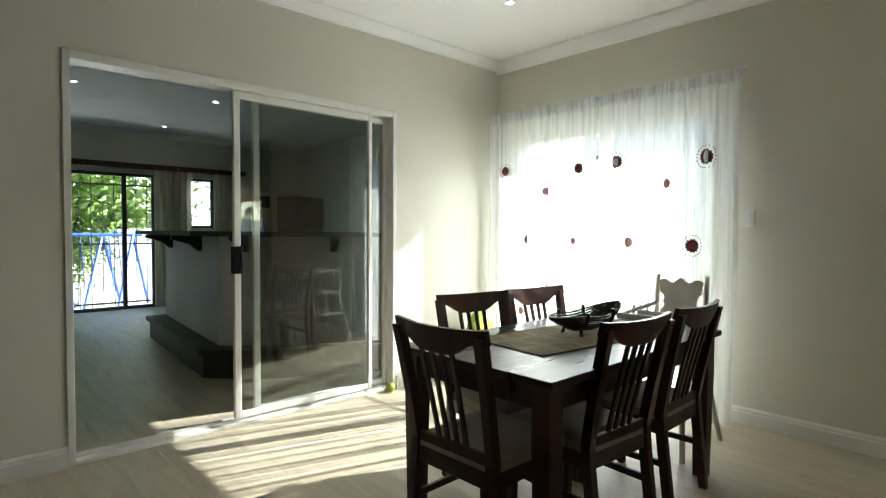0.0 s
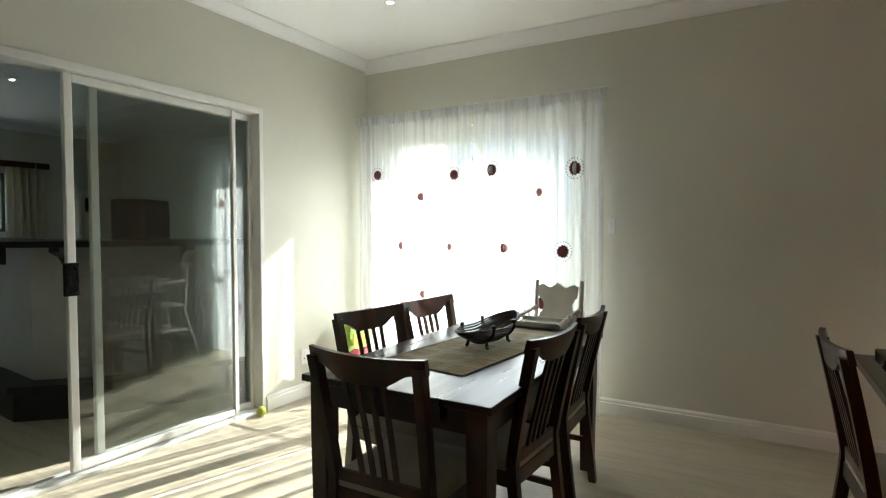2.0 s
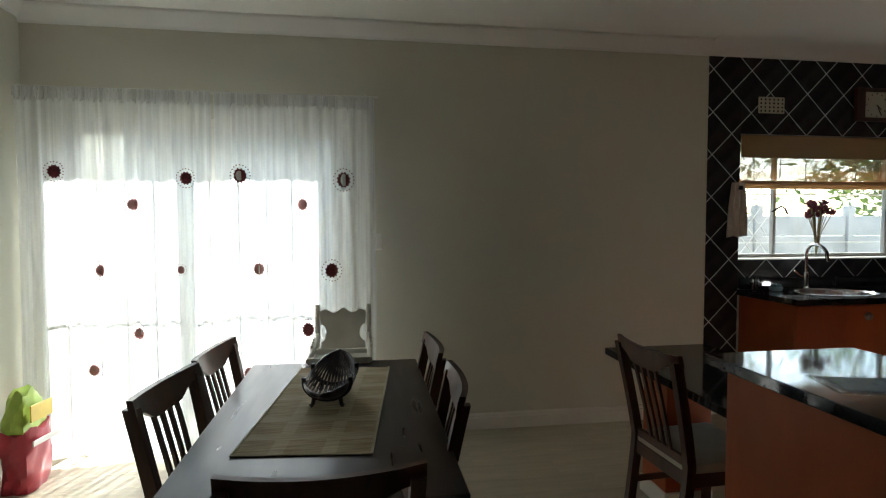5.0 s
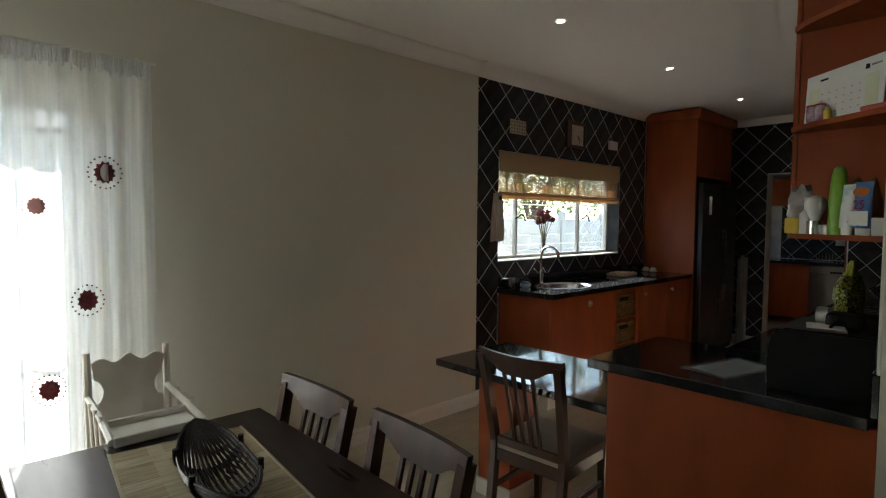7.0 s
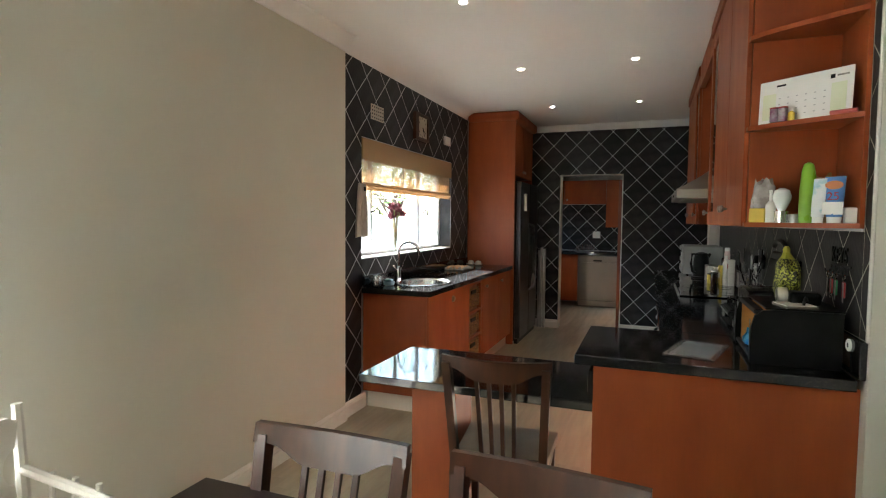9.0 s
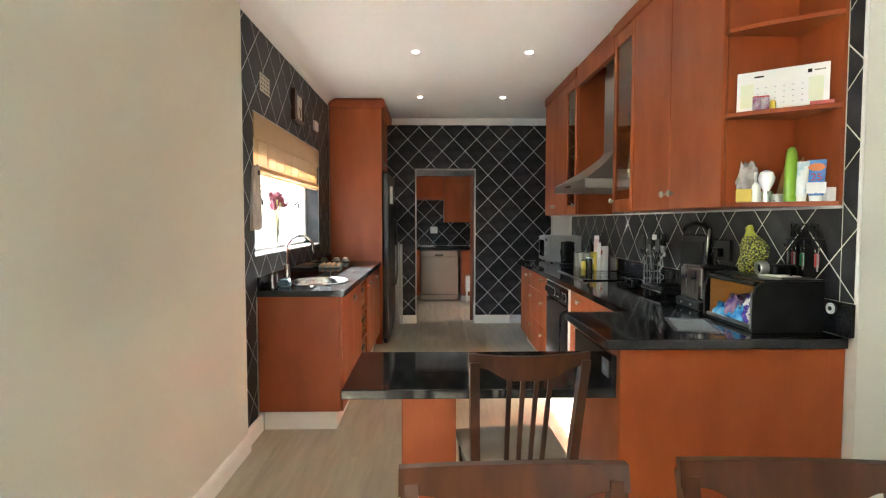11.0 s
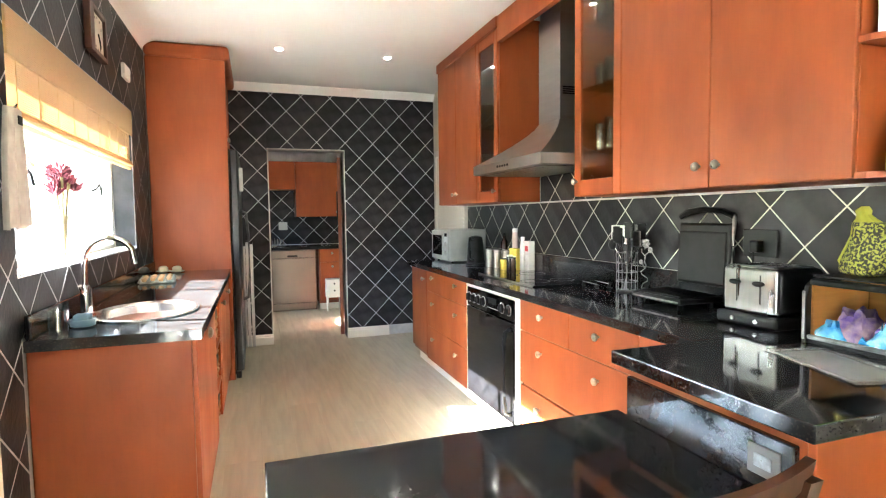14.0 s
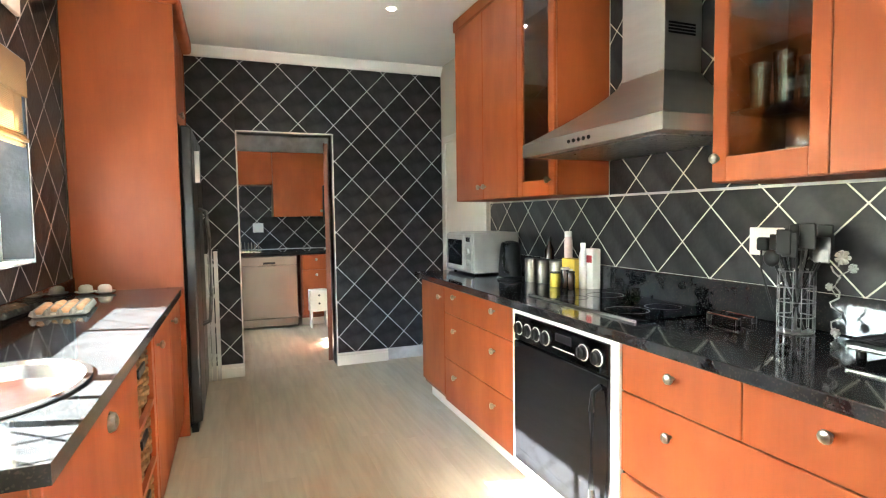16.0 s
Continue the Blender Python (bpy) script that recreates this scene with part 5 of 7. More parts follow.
yc, zc = (y0 + y1 - 0.045) / 2, (z0 + z1) / 2
for k in range(12):
    a = radians(30 * k)
    part("hour_mark", box(XT - 0.0275, XT - 0.0262, yc + 0.085 * math.sin(a) - 0.003, yc + 0.085 * math.sin(a) + 0.003, zc + 0.085 * math.cos(a) - 0.006, zc + 0.085 * math.cos(a) + 0.006), BLACK, ck)
part("hour_hand", tube(bmesh.new(), [(XT - 0.029, yc, zc), (XT - 0.029, yc - 0.04, zc - 0.035)], 0.003, seg=5), BLACK, ck)
part("minute_hand", tube(bmesh.new(), [(XT - 0.031, yc, zc), (XT - 0.031, yc - 0.035, zc - 0.07)], 0.0025, seg=5), BLACK, ck)
jb = thing("wall_box", (XT, -2.6, 2.30), "small white electrical box on the tiled wall", "electrical box")
part("box", box(XT - 0.03, XT - 0.007, -2.69, -2.53, 2.255, 2.345, bev=0.004), WHITEP, jb)

LINEN = mat("striped dish towel", (0.62, 0.58, 0.52), (0.50, 0.44, 0.40), rough=0.9, scale=14, stretch=(1, 5, 1), fine=200, bump=0.3)
tw = thing("dish_towel", (XT - 0.03, -0.77, 1.34), "pale dish towel hanging from a hook by the window", "towel")
bm = bmesh.new()
grid = []
for j in range(13):
    z = 1.33 + 0.40 * j / 12
    sp = 0.085 - 0.035 * (j / 12) ** 2
    grid.append([bm.verts.new((XT - 0.03 + 0.014 * math.sin(i * 1.35 + 0.4) * (1.2 - 0.5 * j / 12), -0.775 - sp + 2 * sp * i / 16, z + 0.008 * math.sin(i * 0.7) * (j == 0))) for i in range(17)])
for j in range(12):
    for i in range(16):
        bm.faces.new((grid[j][i], grid[j][i + 1], grid[j + 1][i + 1], grid[j + 1][i]))
ext = bmesh.ops.extrude_face_region(bm, geom=list(bm.faces))
for g in ext["geom"]:
    if isinstance(g, bmesh.types.BMVert):
        g.co.x += 0.008
part("cloth", bm, LINEN, tw, smooth=True)
part("hook", tube(bmesh.new(), [(XT - 0.006, -0.775, 1.735), (XT - 0.03, -0.775, 1.725), (XT - 0.036, -0.775, 1.745)], 0.005), CHROME, tw)
part("tab", box(XT - 0.045, XT - 0.041, -0.80, -0.765, 1.675, 1.705, bev=0.001), BLACK, tw, "dark hanging tab")

# dried flowers in a slim glass on the sill
fl = thing("flower_bunch", (XT + 0.06, -1.52, WZ0 + 0.014), "bunch of dried maroon proteas in a slim vase", "flowers")
part("vase", lathe(bmesh.new(), [(0.03, 0.0), (0.034, 0.02), (0.026, 0.09), (0.022, 0.14), (0.03, 0.17)], XT + 0.06, -1.52, WZ0 + 0.0145, seg=16), TUMBLER, fl, smooth=True)
STEMS = coloured("dry stem", (0.20, 0.16, 0.07), rough=0.8)
PETAL = mat("dried maroon petal", (0.085, 0.008, 0.018), (0.15, 0.020, 0.034), rough=0.8, scale=30, bump=0.2)
rnd = random.Random(5)
for k in range(17):
    dy, dx = rnd.uniform(-0.125, 0.125), rnd.uniform(-0.03, 0.03)
    zt = WZ0 + 0.40 + rnd.uniform(-0.05, 0.06) - abs(dy) * 0.3
    part("stem", tube(bmesh.new(), [(XT + 0.06, -1.52, WZ0 + 0.03), (XT + 0.06 + dx * 0.3, -1.52 + dy * 0.3, WZ0 + 0.20), (XT + 0.06 + dx, -1.52 + dy, zt)], 0.0035, seg=5), STEMS, fl)
    bm = bmesh.new()
    for i in range(26):
        a, e = rnd.uniform(0, 6.28), rnd.uniform(0.1, 1.0)
        d = Vector((math.cos(a) * e, math.sin(a) * e, 1.1 - e * 0.6)).normalized()
        p = Vector((XT + 0.06 + dx, -1.52 + dy, zt - 0.02))
        rod(bm, p + d * 0.008, p + d * rnd.uniform(0.036, 0.058), 0.008, 0.003, seg=5)
    part("flower_head", bm, PETAL, fl, "dried maroon flower head")

# ---- on the sink worktop ----
EGG = mat("brown egg shell", (0.52, 0.27, 0.13), (0.60, 0.36, 0.20), rough=0.5, scale=20, vary=0.15)
CARTON = mat("grey pulp carton", (0.36, 0.34, 0.30), (0.28, 0.26, 0.23), rough=0.95, scale=30, bump=0.5)
et = thing("egg_tray", (4.64, -2.62, 0.935), "grey pulp egg tray with brown eggs", "egg tray")
m = pose(4.64, -2.62, 0.936, rz=6)
bm = bmesh.new()
bx(bm, -0.10, 0.10, -0.15, 0.15, 0.0, 0.012, bev=0.003)
for i in range(5):
    for j in range(7):
        rod(bm, (-0.095 + i * 0.0475, -0.143 + j * 0.0477, 0.008), (-0.095 + i * 0.0475, -0.143 + j * 0.0477, 0.030), 0.016, 0.006, seg=8)
part("tray", turned(bm, m), CARTON, et)
for i in range(4):
    for j in range(6):
        if (i, j) in ((0, 5), (3, 0), (2, 5)):
            continue
        bm = lathe(bmesh.new(), [(0.001, 0.0), (0.012, 0.004), (0.019, 0.013), (0.0215, 0.024), (0.0195, 0.037), (0.013, 0.048), (0.005, 0.0535), (0.001, 0.054)], -0.0712 + i * 0.0475, -0.119 + j * 0.0477, 0.002, seg=14)
        part("egg", turned(bm, m @ Matrix.Diagonal((1, 1, 0.68, 1))), EGG, et, smooth=True)
CERAM = mat("cream glazed ceramic", (0.66, 0.62, 0.53), (0.58, 0.54, 0.46), rough=0.25, scale=10)
for k, (x, y) in enumerate(((4.60, -3.24), (4.70, -3.27))):
    bd = thing("lidded_dish", (x, y, 0.936), "small cream lidded dish on a saucer", "dish", "lidded dishes")
    part("saucer", lathe(bmesh.new(), [(0.025, 0.0), (0.042, 0.005), (0.055, 0.012), (0.053, 0.014), (0.034, 0.008)], x, y, 0.936, seg=22), CERAM, bd, smooth=True)
    part("lid", lathe(bmesh.new(), [(0.034, 0.0), (0.036, 0.016), (0.033, 0.030), (0.023, 0.040), (0.007, 0.043)], x, y, 0.9445, seg=20), CERAM, bd, smooth=True)
sd = thing("soap_dish", (4.66, -1.02, 0.936), "pale blue plastic dish holding a sponge", "soap dish")
BLUEP = coloured("pale blue plastic", (0.25, 0.40, 0.52), rough=0.35)
part("dish", lathe(bmesh.new(), [(0.03, 0), (0.042, 0.004), (0.046, 0.03), (0.043, 0.03), (0.038, 0.010)], 4.66, -1.02, 0.936, seg=20), BLUEP, sd, smooth=True)
part("sponge", box(4.632, 4.688, -1.045, -0.995, 0.946, 0.985, bev=0.006, seg=2), coloured("blue sponge", (0.16, 0.26, 0.36), rough=0.95, bump=0.6), sd)
gl = thing("water_tumbler", (4.70, -0.88, 0.936), "clear water tumbler on the sink worktop", "glass")
part("wall", lathe(bmesh.new(), [(0.030, 0), (0.034, 0.09), (0.032, 0.09), (0.028, 0.006)], 4.70, -0.88, 0.936, seg=20, close=False), TUMBLER, gl, smooth=True)

# folded step ladder beside the refrigerator
ld = thing("step_ladder", (4.12, -4.52, 0), "folded aluminium step ladder by the refrigerator", "ladder")
ALUM = mat("bare aluminium", (0.55, 0.55, 0.54), (0.45, 0.45, 0.44), rough=0.35, metal=1.0, scale=6, bump=0.02)
for x, z in ((4.06, 1.08), (4.10, 1.10), (4.135, 1.06)):
    part("stile", box(x - 0.015, x + 0.015, -4.58, -4.535, 0.0, z, bev=0.003), ALUM, ld)
    part("cap", box(x - 0.017, x + 0.017, -4.582, -4.533, z, z + 0.015, bev=0.003), BLACK, ld)
for z in (0.2, 0.45, 0.7, 0.95):
    part("tread", box(4.071, 4.124, -4.57, -4.545, z, z + 0.02, bev=0.002), ALUM, ld)
pp = thing("fridge_note", (4.30, -4.47, 1.6), "curled white paper pinned by the refrigerator", "paper note")
part("sheet", box(4.10, 4.13, -3.55, -3.549, 1.58, 1.78), WHITEP, pp)

# ---- hob side worktop ----
hob = thing("ceramic_hob", (2.3, -1.7, 0.934), "black glass ceramic hob with a steel edge", "hob")
part("glass", box(2.07, 2.511, -2.12, -1.33, 0.9345, 0.9425, bev=0.002), BLACKG, hob)
part("edge_strip", box(2.512, 2.522, -2.12, -1.33, 0.9345, 0.944, bev=0.001), STEEL, hob, "steel edge strip")
for x, y, r in ((2.20, -1.92, 0.09), (2.39, -1.92, 0.075), (2.20, -1.53, 0.075), (2.39, -1.53, 0.09)):
    part("cooking_zone", lathe(bmesh.new(), [(r, 0.0), (r, 0.0006), (r - 0.003, 0.0006), (r - 0.003, 0.0)], x, y, 0.9426, seg=32, close=False), BLACK, hob)

mw = thing("microwave_oven", (2.24, -3.28, 0.935), "silver microwave oven with a dark window", "microwave")
SILVER = mat("silver plastic", (0.42, 0.42, 0.41), (0.36, 0.36, 0.35), rough=0.4, metal=0.3, scale=8, bump=0.02)
part("body", box(2.05, 2.40, -3.52, -3.06, 0.945, 1.225, bev=0.008, seg=2), SILVER, mw)
dr = part("door", box(2.401, 2.418, -3.515, -3.17, 0.955, 1.215, bev=0.006), SILVER, mw)
part("window", box(2.4185, 2.4205, -3.475, -3.215, 0.995, 1.175, bev=0.002), BLACKG, dr, "dark window")
cp = part("control_panel", box(2.401, 2.416, -3.168, -3.065, 0.955, 1.215, bev=0.004), SILVER, mw)
part("display", box(2.4165, 2.418, -3.15, -3.085, 1.165, 1.195), BLACKG, cp)
for z in (1.10, 1.02):
    part("dial", lathe(bmesh.new(), [(0.022, 0), (0.020, 0.014), (0.014, 0.016)], 2.4165, -3.117, z, seg=18, axis="x"), SILVER, cp, smooth=True)
for x in (2.09, 2.36):
    for y in (-3.48, -3.10):
        part("foot", rod(bmesh.new(), (x, y, 0.9345), (x, y, 0.945), 0.012), BLACK, mw)

kt = thing("kettle", (2.27, -2.78, 0.935), "black electric jug kettle on its base", "kettle")
part("base", lathe(bmesh.new(), [(0.085, 0), (0.085, 0.015), (0.07, 0.02)], 2.26, -2.80, 0.9345, seg=24), BLACK, kt, smooth=True)
part("jug", lathe(bmesh.new(), [(0.072, 0.0), (0.074, 0.03), (0.066, 0.15), (0.058, 0.205), (0.052, 0.215), (0.02, 0.225)], 2.26, -2.80, 0.9548, seg=24), BLACK, kt, smooth=True)
part("handle", tube(bmesh.new(), [(2.30, -2.76, 1.16), (2.345, -2.715, 1.165), (2.355, -2.705, 1.08), (2.34, -2.72, 1.0), (2.31, -2.745, 0.985)], 0.011), BLACK, kt, smooth=True)
part("spout", tube(bmesh.new(), [(2.22, -2.84, 1.11), (2.19, -2.87, 1.15), (2.18, -2.88, 1.16)], [0.022, 0.016, 0.012]), BLACK, kt, smooth=True)
for k, (x, y) in enumerate(((2.20, -2.63), (2.18, -2.53), (2.15, -2.43))):
    cn = thing("canister", (x, y, 0.935), "polished steel kitchen canister with a lid", "canister", "steel canisters")
    part("drum", lathe(bmesh.new(), [(0.042, 0), (0.043, 0.004), (0.043, 0.12), (0.041, 0.124)], x, y, 0.9345, seg=24), DWSTEEL, cn, smooth=True)
    part("lid", lathe(bmesh.new(), [(0.044, 0), (0.044, 0.014), (0.038, 0.018), (0.008, 0.020)], x, y, 1.0588, seg=24), DWSTEEL, cn, smooth=True)


def bottle(name, x, y, z, r, h, material, cap, label, neck=0.4, category="bottle", shoulder=0.72):
    b = thing(name, (x, y, z), label, category)
    part("body", lathe(bmesh.new(), [(r * 0.92, 0), (r, 0.004), (r, h * shoulder), (r * neck * 1.05, h * (shoulder + 0.12)), (r * neck, h * 0.9)], x, y, z + 0.0003, seg=18), material, b, smooth=True)
    part("cap", lathe(bmesh.new(), [(r * neck * 1.12, 0), (r * neck * 1.12, h * 0.09), (r * neck, h * 0.1)], x, y, z + h * 0.9 + 0.0006, seg=16), cap, b, smooth=True)
    return b


YEL = coloured("yellow carton", (0.68, 0.50, 0.06), rough=0.5)
REDP = coloured("red plastic", (0.45, 0.03, 0.03), rough=0.4)
ORANGE = coloured("orange plastic", (0.60, 0.18, 0.03), rough=0.4)
LIME = coloured("lime plastic", (0.22, 0.42, 0.03), (0.18, 0.36, 0.03), rough=0.3)
DKBR = coloured("dark brown glass", (0.03, 0.012, 0.006), rough=0.1, bump=0.0)
GREENP = coloured("green plastic", (0.02, 0.30, 0.10), rough=0.4)
bxn = thing("carton", (2.15, -2.30, 0.935), "yellow printed grocery carton on the worktop", "carton")
part("box", box(2.10, 2.16, -2.36, -2.24, 0.9345, 1.095, bev=0.002), YEL, bxn)
part("printed_panel", box(2.1605, 2.162, -2.35, -2.25, 0.99, 1.04), WHITEP, bxn, "white printed panel")
bxn = thing("carton", (2.09, -2.17, 0.935), "white printed grocery carton on the worktop", "carton")
part("box", box(2.06, 2.11, -2.215, -2.14, 0.9345, 1.155, bev=0.002), WHITEP, bxn)
part("printed_panel", box(2.1105, 2.112, -2.205, -2.15, 1.08, 1.12), REDP, bxn, "red printed panel")
bottle("sauce_bottle", 2.09, -2.40, 0.935, 0.024, 0.31, coloured("pale pink label", (0.66, 0.50, 0.48), rough=0.3), WHITEP, "tall white bottle with a pink label", 0.8, shoulder=0.8)
bottle("white_bottle", 2.12, -2.215, 0.935, 0.022, 0.25, WHITEP, WHITEP, "slim white plastic bottle with a cap", 0.6)
bottle("pill_bottle", 2.20, -2.27, 0.935, 0.026, 0.115, DKBR, WHITEP, "small brown jar with a white cap", 0.85)
bottle("pill_bottle", 2.21, -2.20, 0.935, 0.024, 0.10, DKBR, BLACK, "small brown jar with a black cap", 0.85)
bottle("spread_jar", 2.22, -2.34, 0.935, 0.028, 0.085, YEL, BLACK, "small yellow jar with a dark lid", 0.9)
bottle("oil_bottle", 2.08, -2.62, 0.935, 0.03, 0.27, DKBR, BLACK, "tall dark glass bottle", 0.4)

# utensil caddy of steel wire
uc = thing("utensil_caddy", (2.13, -0.99, 0.935), "steel wire caddy full of kitchen utensils", "utensil holder")
cx, cy = 2.13, -0.99
for z in (0.94, 0.99, 1.04, 1.09, 1.145):
    part("hoop", tube(bmesh.new(), [(cx + 0.055 * math.cos(2 * math.pi * k / 20), cy + 0.055 * math.sin(2 * math.pi * k / 20), z) for k in range(21)], 0.0022, seg=5), DULLWIRE, uc)
for k in range(14):
    a = 2 * math.pi * k / 14
    part("wire", rod(bmesh.new(), (cx + 0.055 * math.cos(a), cy + 0.055 * math.sin(a), 0.937), (cx + 0.055 * math.cos(a), cy + 0.055 * math.sin(a), 1.147), 0.0018, seg=5), DULLWIRE, uc)
part("floor_plate", lathe(bmesh.new(), [(0.055, 0), (0.055, 0.003), (0.01, 0.003)], cx, cy, 0.9348, seg=20), DULLWIRE, uc)
rnd = random.Random(9)
for k in range(12):
    a = rnd.uniform(0, 6.28)
    dx, dy = 0.07 * math.cos(a), 0.085 * math.sin(a)
    top = (cx + dx, cy + dy, 1.18 + rnd.uniform(0, 0.06))
    ut = thing("cooking_utensil", (cx, cy, 0.945), "kitchen utensil standing in the wire caddy", "utensil", "kitchen utensils")
    part("shaft", tube(bmesh.new(), [(cx - dx * 0.4, cy - dy * 0.4, 0.945), top], 0.004, seg=6), DULLWIRE if k % 3 == 1 else BLACK, ut)
    bm = bmesh.new()
    if k % 3 == 0:
        bmesh.ops.create_uvsphere(bm, u_segments=14, v_segments=9, radius=0.03, matrix=Matrix.Translation(top) @ Matrix.Diagonal((0.5, 1, 1, 1)))
    else:
        bx(bm, top[0] - 0.004, top[0] + 0.004, top[1] - 0.028, top[1] + 0.028, top[2] - 0.01, top[2] + 0.075, bev=0.004)
    part("head", bm, BLACK if k % 4 else DULLWIRE, ut, smooth=True)

# twisted wire ornament and a spoon rest beside the hob
SPRIG = coloured("grey painted wire", (0.30, 0.30, 0.28), rough=0.5)
sp = thing("wire_flower", (2.12, -0.86, 0.935), "pale grey twisted wire flower standing on the worktop", "ornament")
part("stem", tube(bmesh.new(), [(2.12 + 0.014 * math.sin(i * 1.1), -0.865 + 0.016 * math.sin(i * 1.7), 0.9365 + i * 0.0165) for i in range(15)], 0.0028, seg=6), SPRIG, sp)
for y, z, r in ((-0.847, 1.197, 0.022), (-0.815, 1.165, 0.014), (-0.885, 1.10, 0.012), (-0.862, 0.955, 0.014)):
    bm = bmesh.new()
    for k in range(7):
        a = 2 * math.pi * k / 7
        rod(bm, (2.12, y, z), (2.125, y + r * math.cos(a), z + r * math.sin(a)), r * 0.22, r * 0.34, seg=7)
    part("petals", bm, SPRIG, sp, smooth=True)
    part("twig", tube(bmesh.new(), [(2.12, -0.863, z - 0.03 if z > 1 else 0.945), (2.12, y, z)], 0.002, seg=5), SPRIG, sp)
sr = thing("spoon_rest", (2.17, -1.22, 0.935), "low chrome spoon rest on the granite", "spoon rest")
for x in (2.12, 2.20):
    part("rail", rod(bmesh.new(), (x, -1.29, 0.957), (x + 0.015, -1.14, 0.957), 0.005, seg=8), CHROME, sr)
    for y in (-1.28, -1.15):
        part("foot", rod(bmesh.new(), (x + 0.006, y, 0.9346), (x + 0.006, y, 0.957), 0.009, seg=10), BLACK, sr)
part("cross_bar", rod(bmesh.new(), (2.12, -1.275, 0.957), (2.20, -1.275, 0.957), 0.004, seg=8), CHROME, sr)

# sandwich press with its lid up
gp = thing("sandwich_press", (2.19, -0.56, 0.935), "black sandwich press with its lid raised", "sandwich press")
for x in (2.12, 2.285):
    for y in (-0.685, -0.43):
        part("foot", rod(bmesh.new(), (x, y, 0.9346), (x, y, 0.957), 0.012), BLACK, gp)
part("base", box(2.075, 2.315, -0.715, -0.40, 0.957, 0.983, bev=0.008, seg=2), BLACK, gp)
lp = part("lower_plate", box(2.10, 2.305, -0.70, -0.415, 0.9835, 0.991, bev=0.003), BLACK, gp, "ribbed black plate")
for k in range(9):
    part("rib", box(2.112, 2.295, -0.685 + k * 0.0315, -0.678 + k * 0.0315, 0.9912, 0.994), BLACK, lp)
part("trim", box(2.3155, 2.319, -0.705, -0.41, 0.964, 0.972, bev=0.001), PEWTER, gp, "thin metal trim")
m = pose(2.088, -0.525, 1.0, 0, -3, 0)
part("lid", turned(box(-0.034, 0.0, -0.155, 0.155, 0.02, 0.305, bev=0.014, seg=3), m), BLACK, gp, "raised black lid")
part("upper_plate", turned(box(0.001, 0.008, -0.138, 0.138, 0.035, 0.265, bev=0.003), m), BLACK, gp)
for y in (0.158,):
    part("lid_edge", turned(tube(bmesh.new(), [(-0.008, y, 0.03), (-0.004, y * 1.03, 0.12), (-0.006, y * 1.03, 0.22), (-0.012, y, 0.32), (-0.014, y * 0.97, 0.345)], [0.004, 0.005, 0.005, 0.009, 0.006], seg=8), m), PEWTER, gp, "worn silver side bracket", smooth=True)
part("lid_handle", turned(tube(bmesh.new(), [(-0.012, -0.153, 0.335), (-0.006, -0.10, 0.358), (-0.004, 0, 0.368), (-0.006, 0.10, 0.358), (-0.012, 0.153, 0.335)], 0.014), m), BLACK, gp, smooth=True)

# toaster
TOASTSTEEL = mat("brushed toaster steel", (0.30, 0.292, 0.28), (0.21, 0.204, 0.195), rough=0.28, metal=1.0, scale=4, stretch=(1, 6, 0.6), bump=0.0, wear=0.05)
to = thing("toaster", (2.18, -0.07, 0.935), "brushed steel four-slice toaster with black sides", "toaster")
part("base", box(2.055, 2.322, -0.205, 0.058, 0.9346, 0.980, bev=0.012, seg=3), BLACK, to)
part("body", box(2.06, 2.285, -0.192, 0.045, 0.9805, 1.148, bev=0.030, seg=4), BLACK, to, "black moulded body", smooth=True)
fp = part("front_plate", box(2.2855, 2.303, -0.188, 0.040, 0.982, 1.146, bev=0.010, seg=3), TOASTSTEEL, to, "brushed steel front")
part("top_plate", box(2.10, 2.30, -0.172, 0.025, 1.1482, 1.1545, bev=0.003), TOASTSTEEL, to, "brushed steel top")
for y in (-0.125, -0.025):
    part("lever_slot", box(2.3033, 2.304, y - 0.003, y + 0.003, 1.02, 1.125), BLACK, fp)
    part("lever", lathe(bmesh.new(), [(0.004, 0), (0.022, 0.004), (0.023, 0.014), (0.014, 0.018)], 2.304, y, 1.094, seg=16, axis="x", sy=0.42), BLACK, fp, smooth=True)
    part("button", lathe(bmesh.new(), [(0.008, 0), (0.007, 0.006)], 2.3225, y, 0.958, seg=14, axis="x"), PEWTER, to)
for y in (-0.148, -0.098, -0.05, 0.0):
    part("bread_slot", box(2.12, 2.27, y - 0.010, y + 0.010, 1.1547, 1.1555), BLACKG, to)

# roll-top bread bin, open
bb = thing("bread_bin", (2.22, 0.37, 0.935), "black bread bin, open, with bread inside", "bread bin")
HONEY = mat("honey pine lining", (0.46, 0.20, 0.05), (0.34, 0.14, 0.03), rough=0.4, scale=4, stretch=(1, 1, 8))
y0, y1 = 0.175, 0.565
prof = [(2.065, 0.0), (2.355, 0.0), (2.358, 0.06), (2.356, 0.14), (2.345, 0.18), (2.32, 0.20), (2.28, 0.205), (2.065, 0.205)]
for a, b in ((y0, y0 + 0.014), (y1 - 0.014, y1)):
    part("side", prism(bmesh.new(), [(x, 0.9348 + z) for x, z in prof], a, b, axis="y"), BLACK, bb)
part("floor", box(2.065, 2.345, y0 + 0.014, y1 - 0.014, 0.9348, 0.946), BLACK, bb)
part("back", box(2.065, 2.0665, y0 + 0.014, y1 - 0.014, 0.946, 1.138), HONEY, bb, "honey pine lining")
part("lining", box(2.078, 2.335, y0 + 0.0145, y0 + 0.020, 0.947, 1.125), HONEY, bb, "honey pine lining")
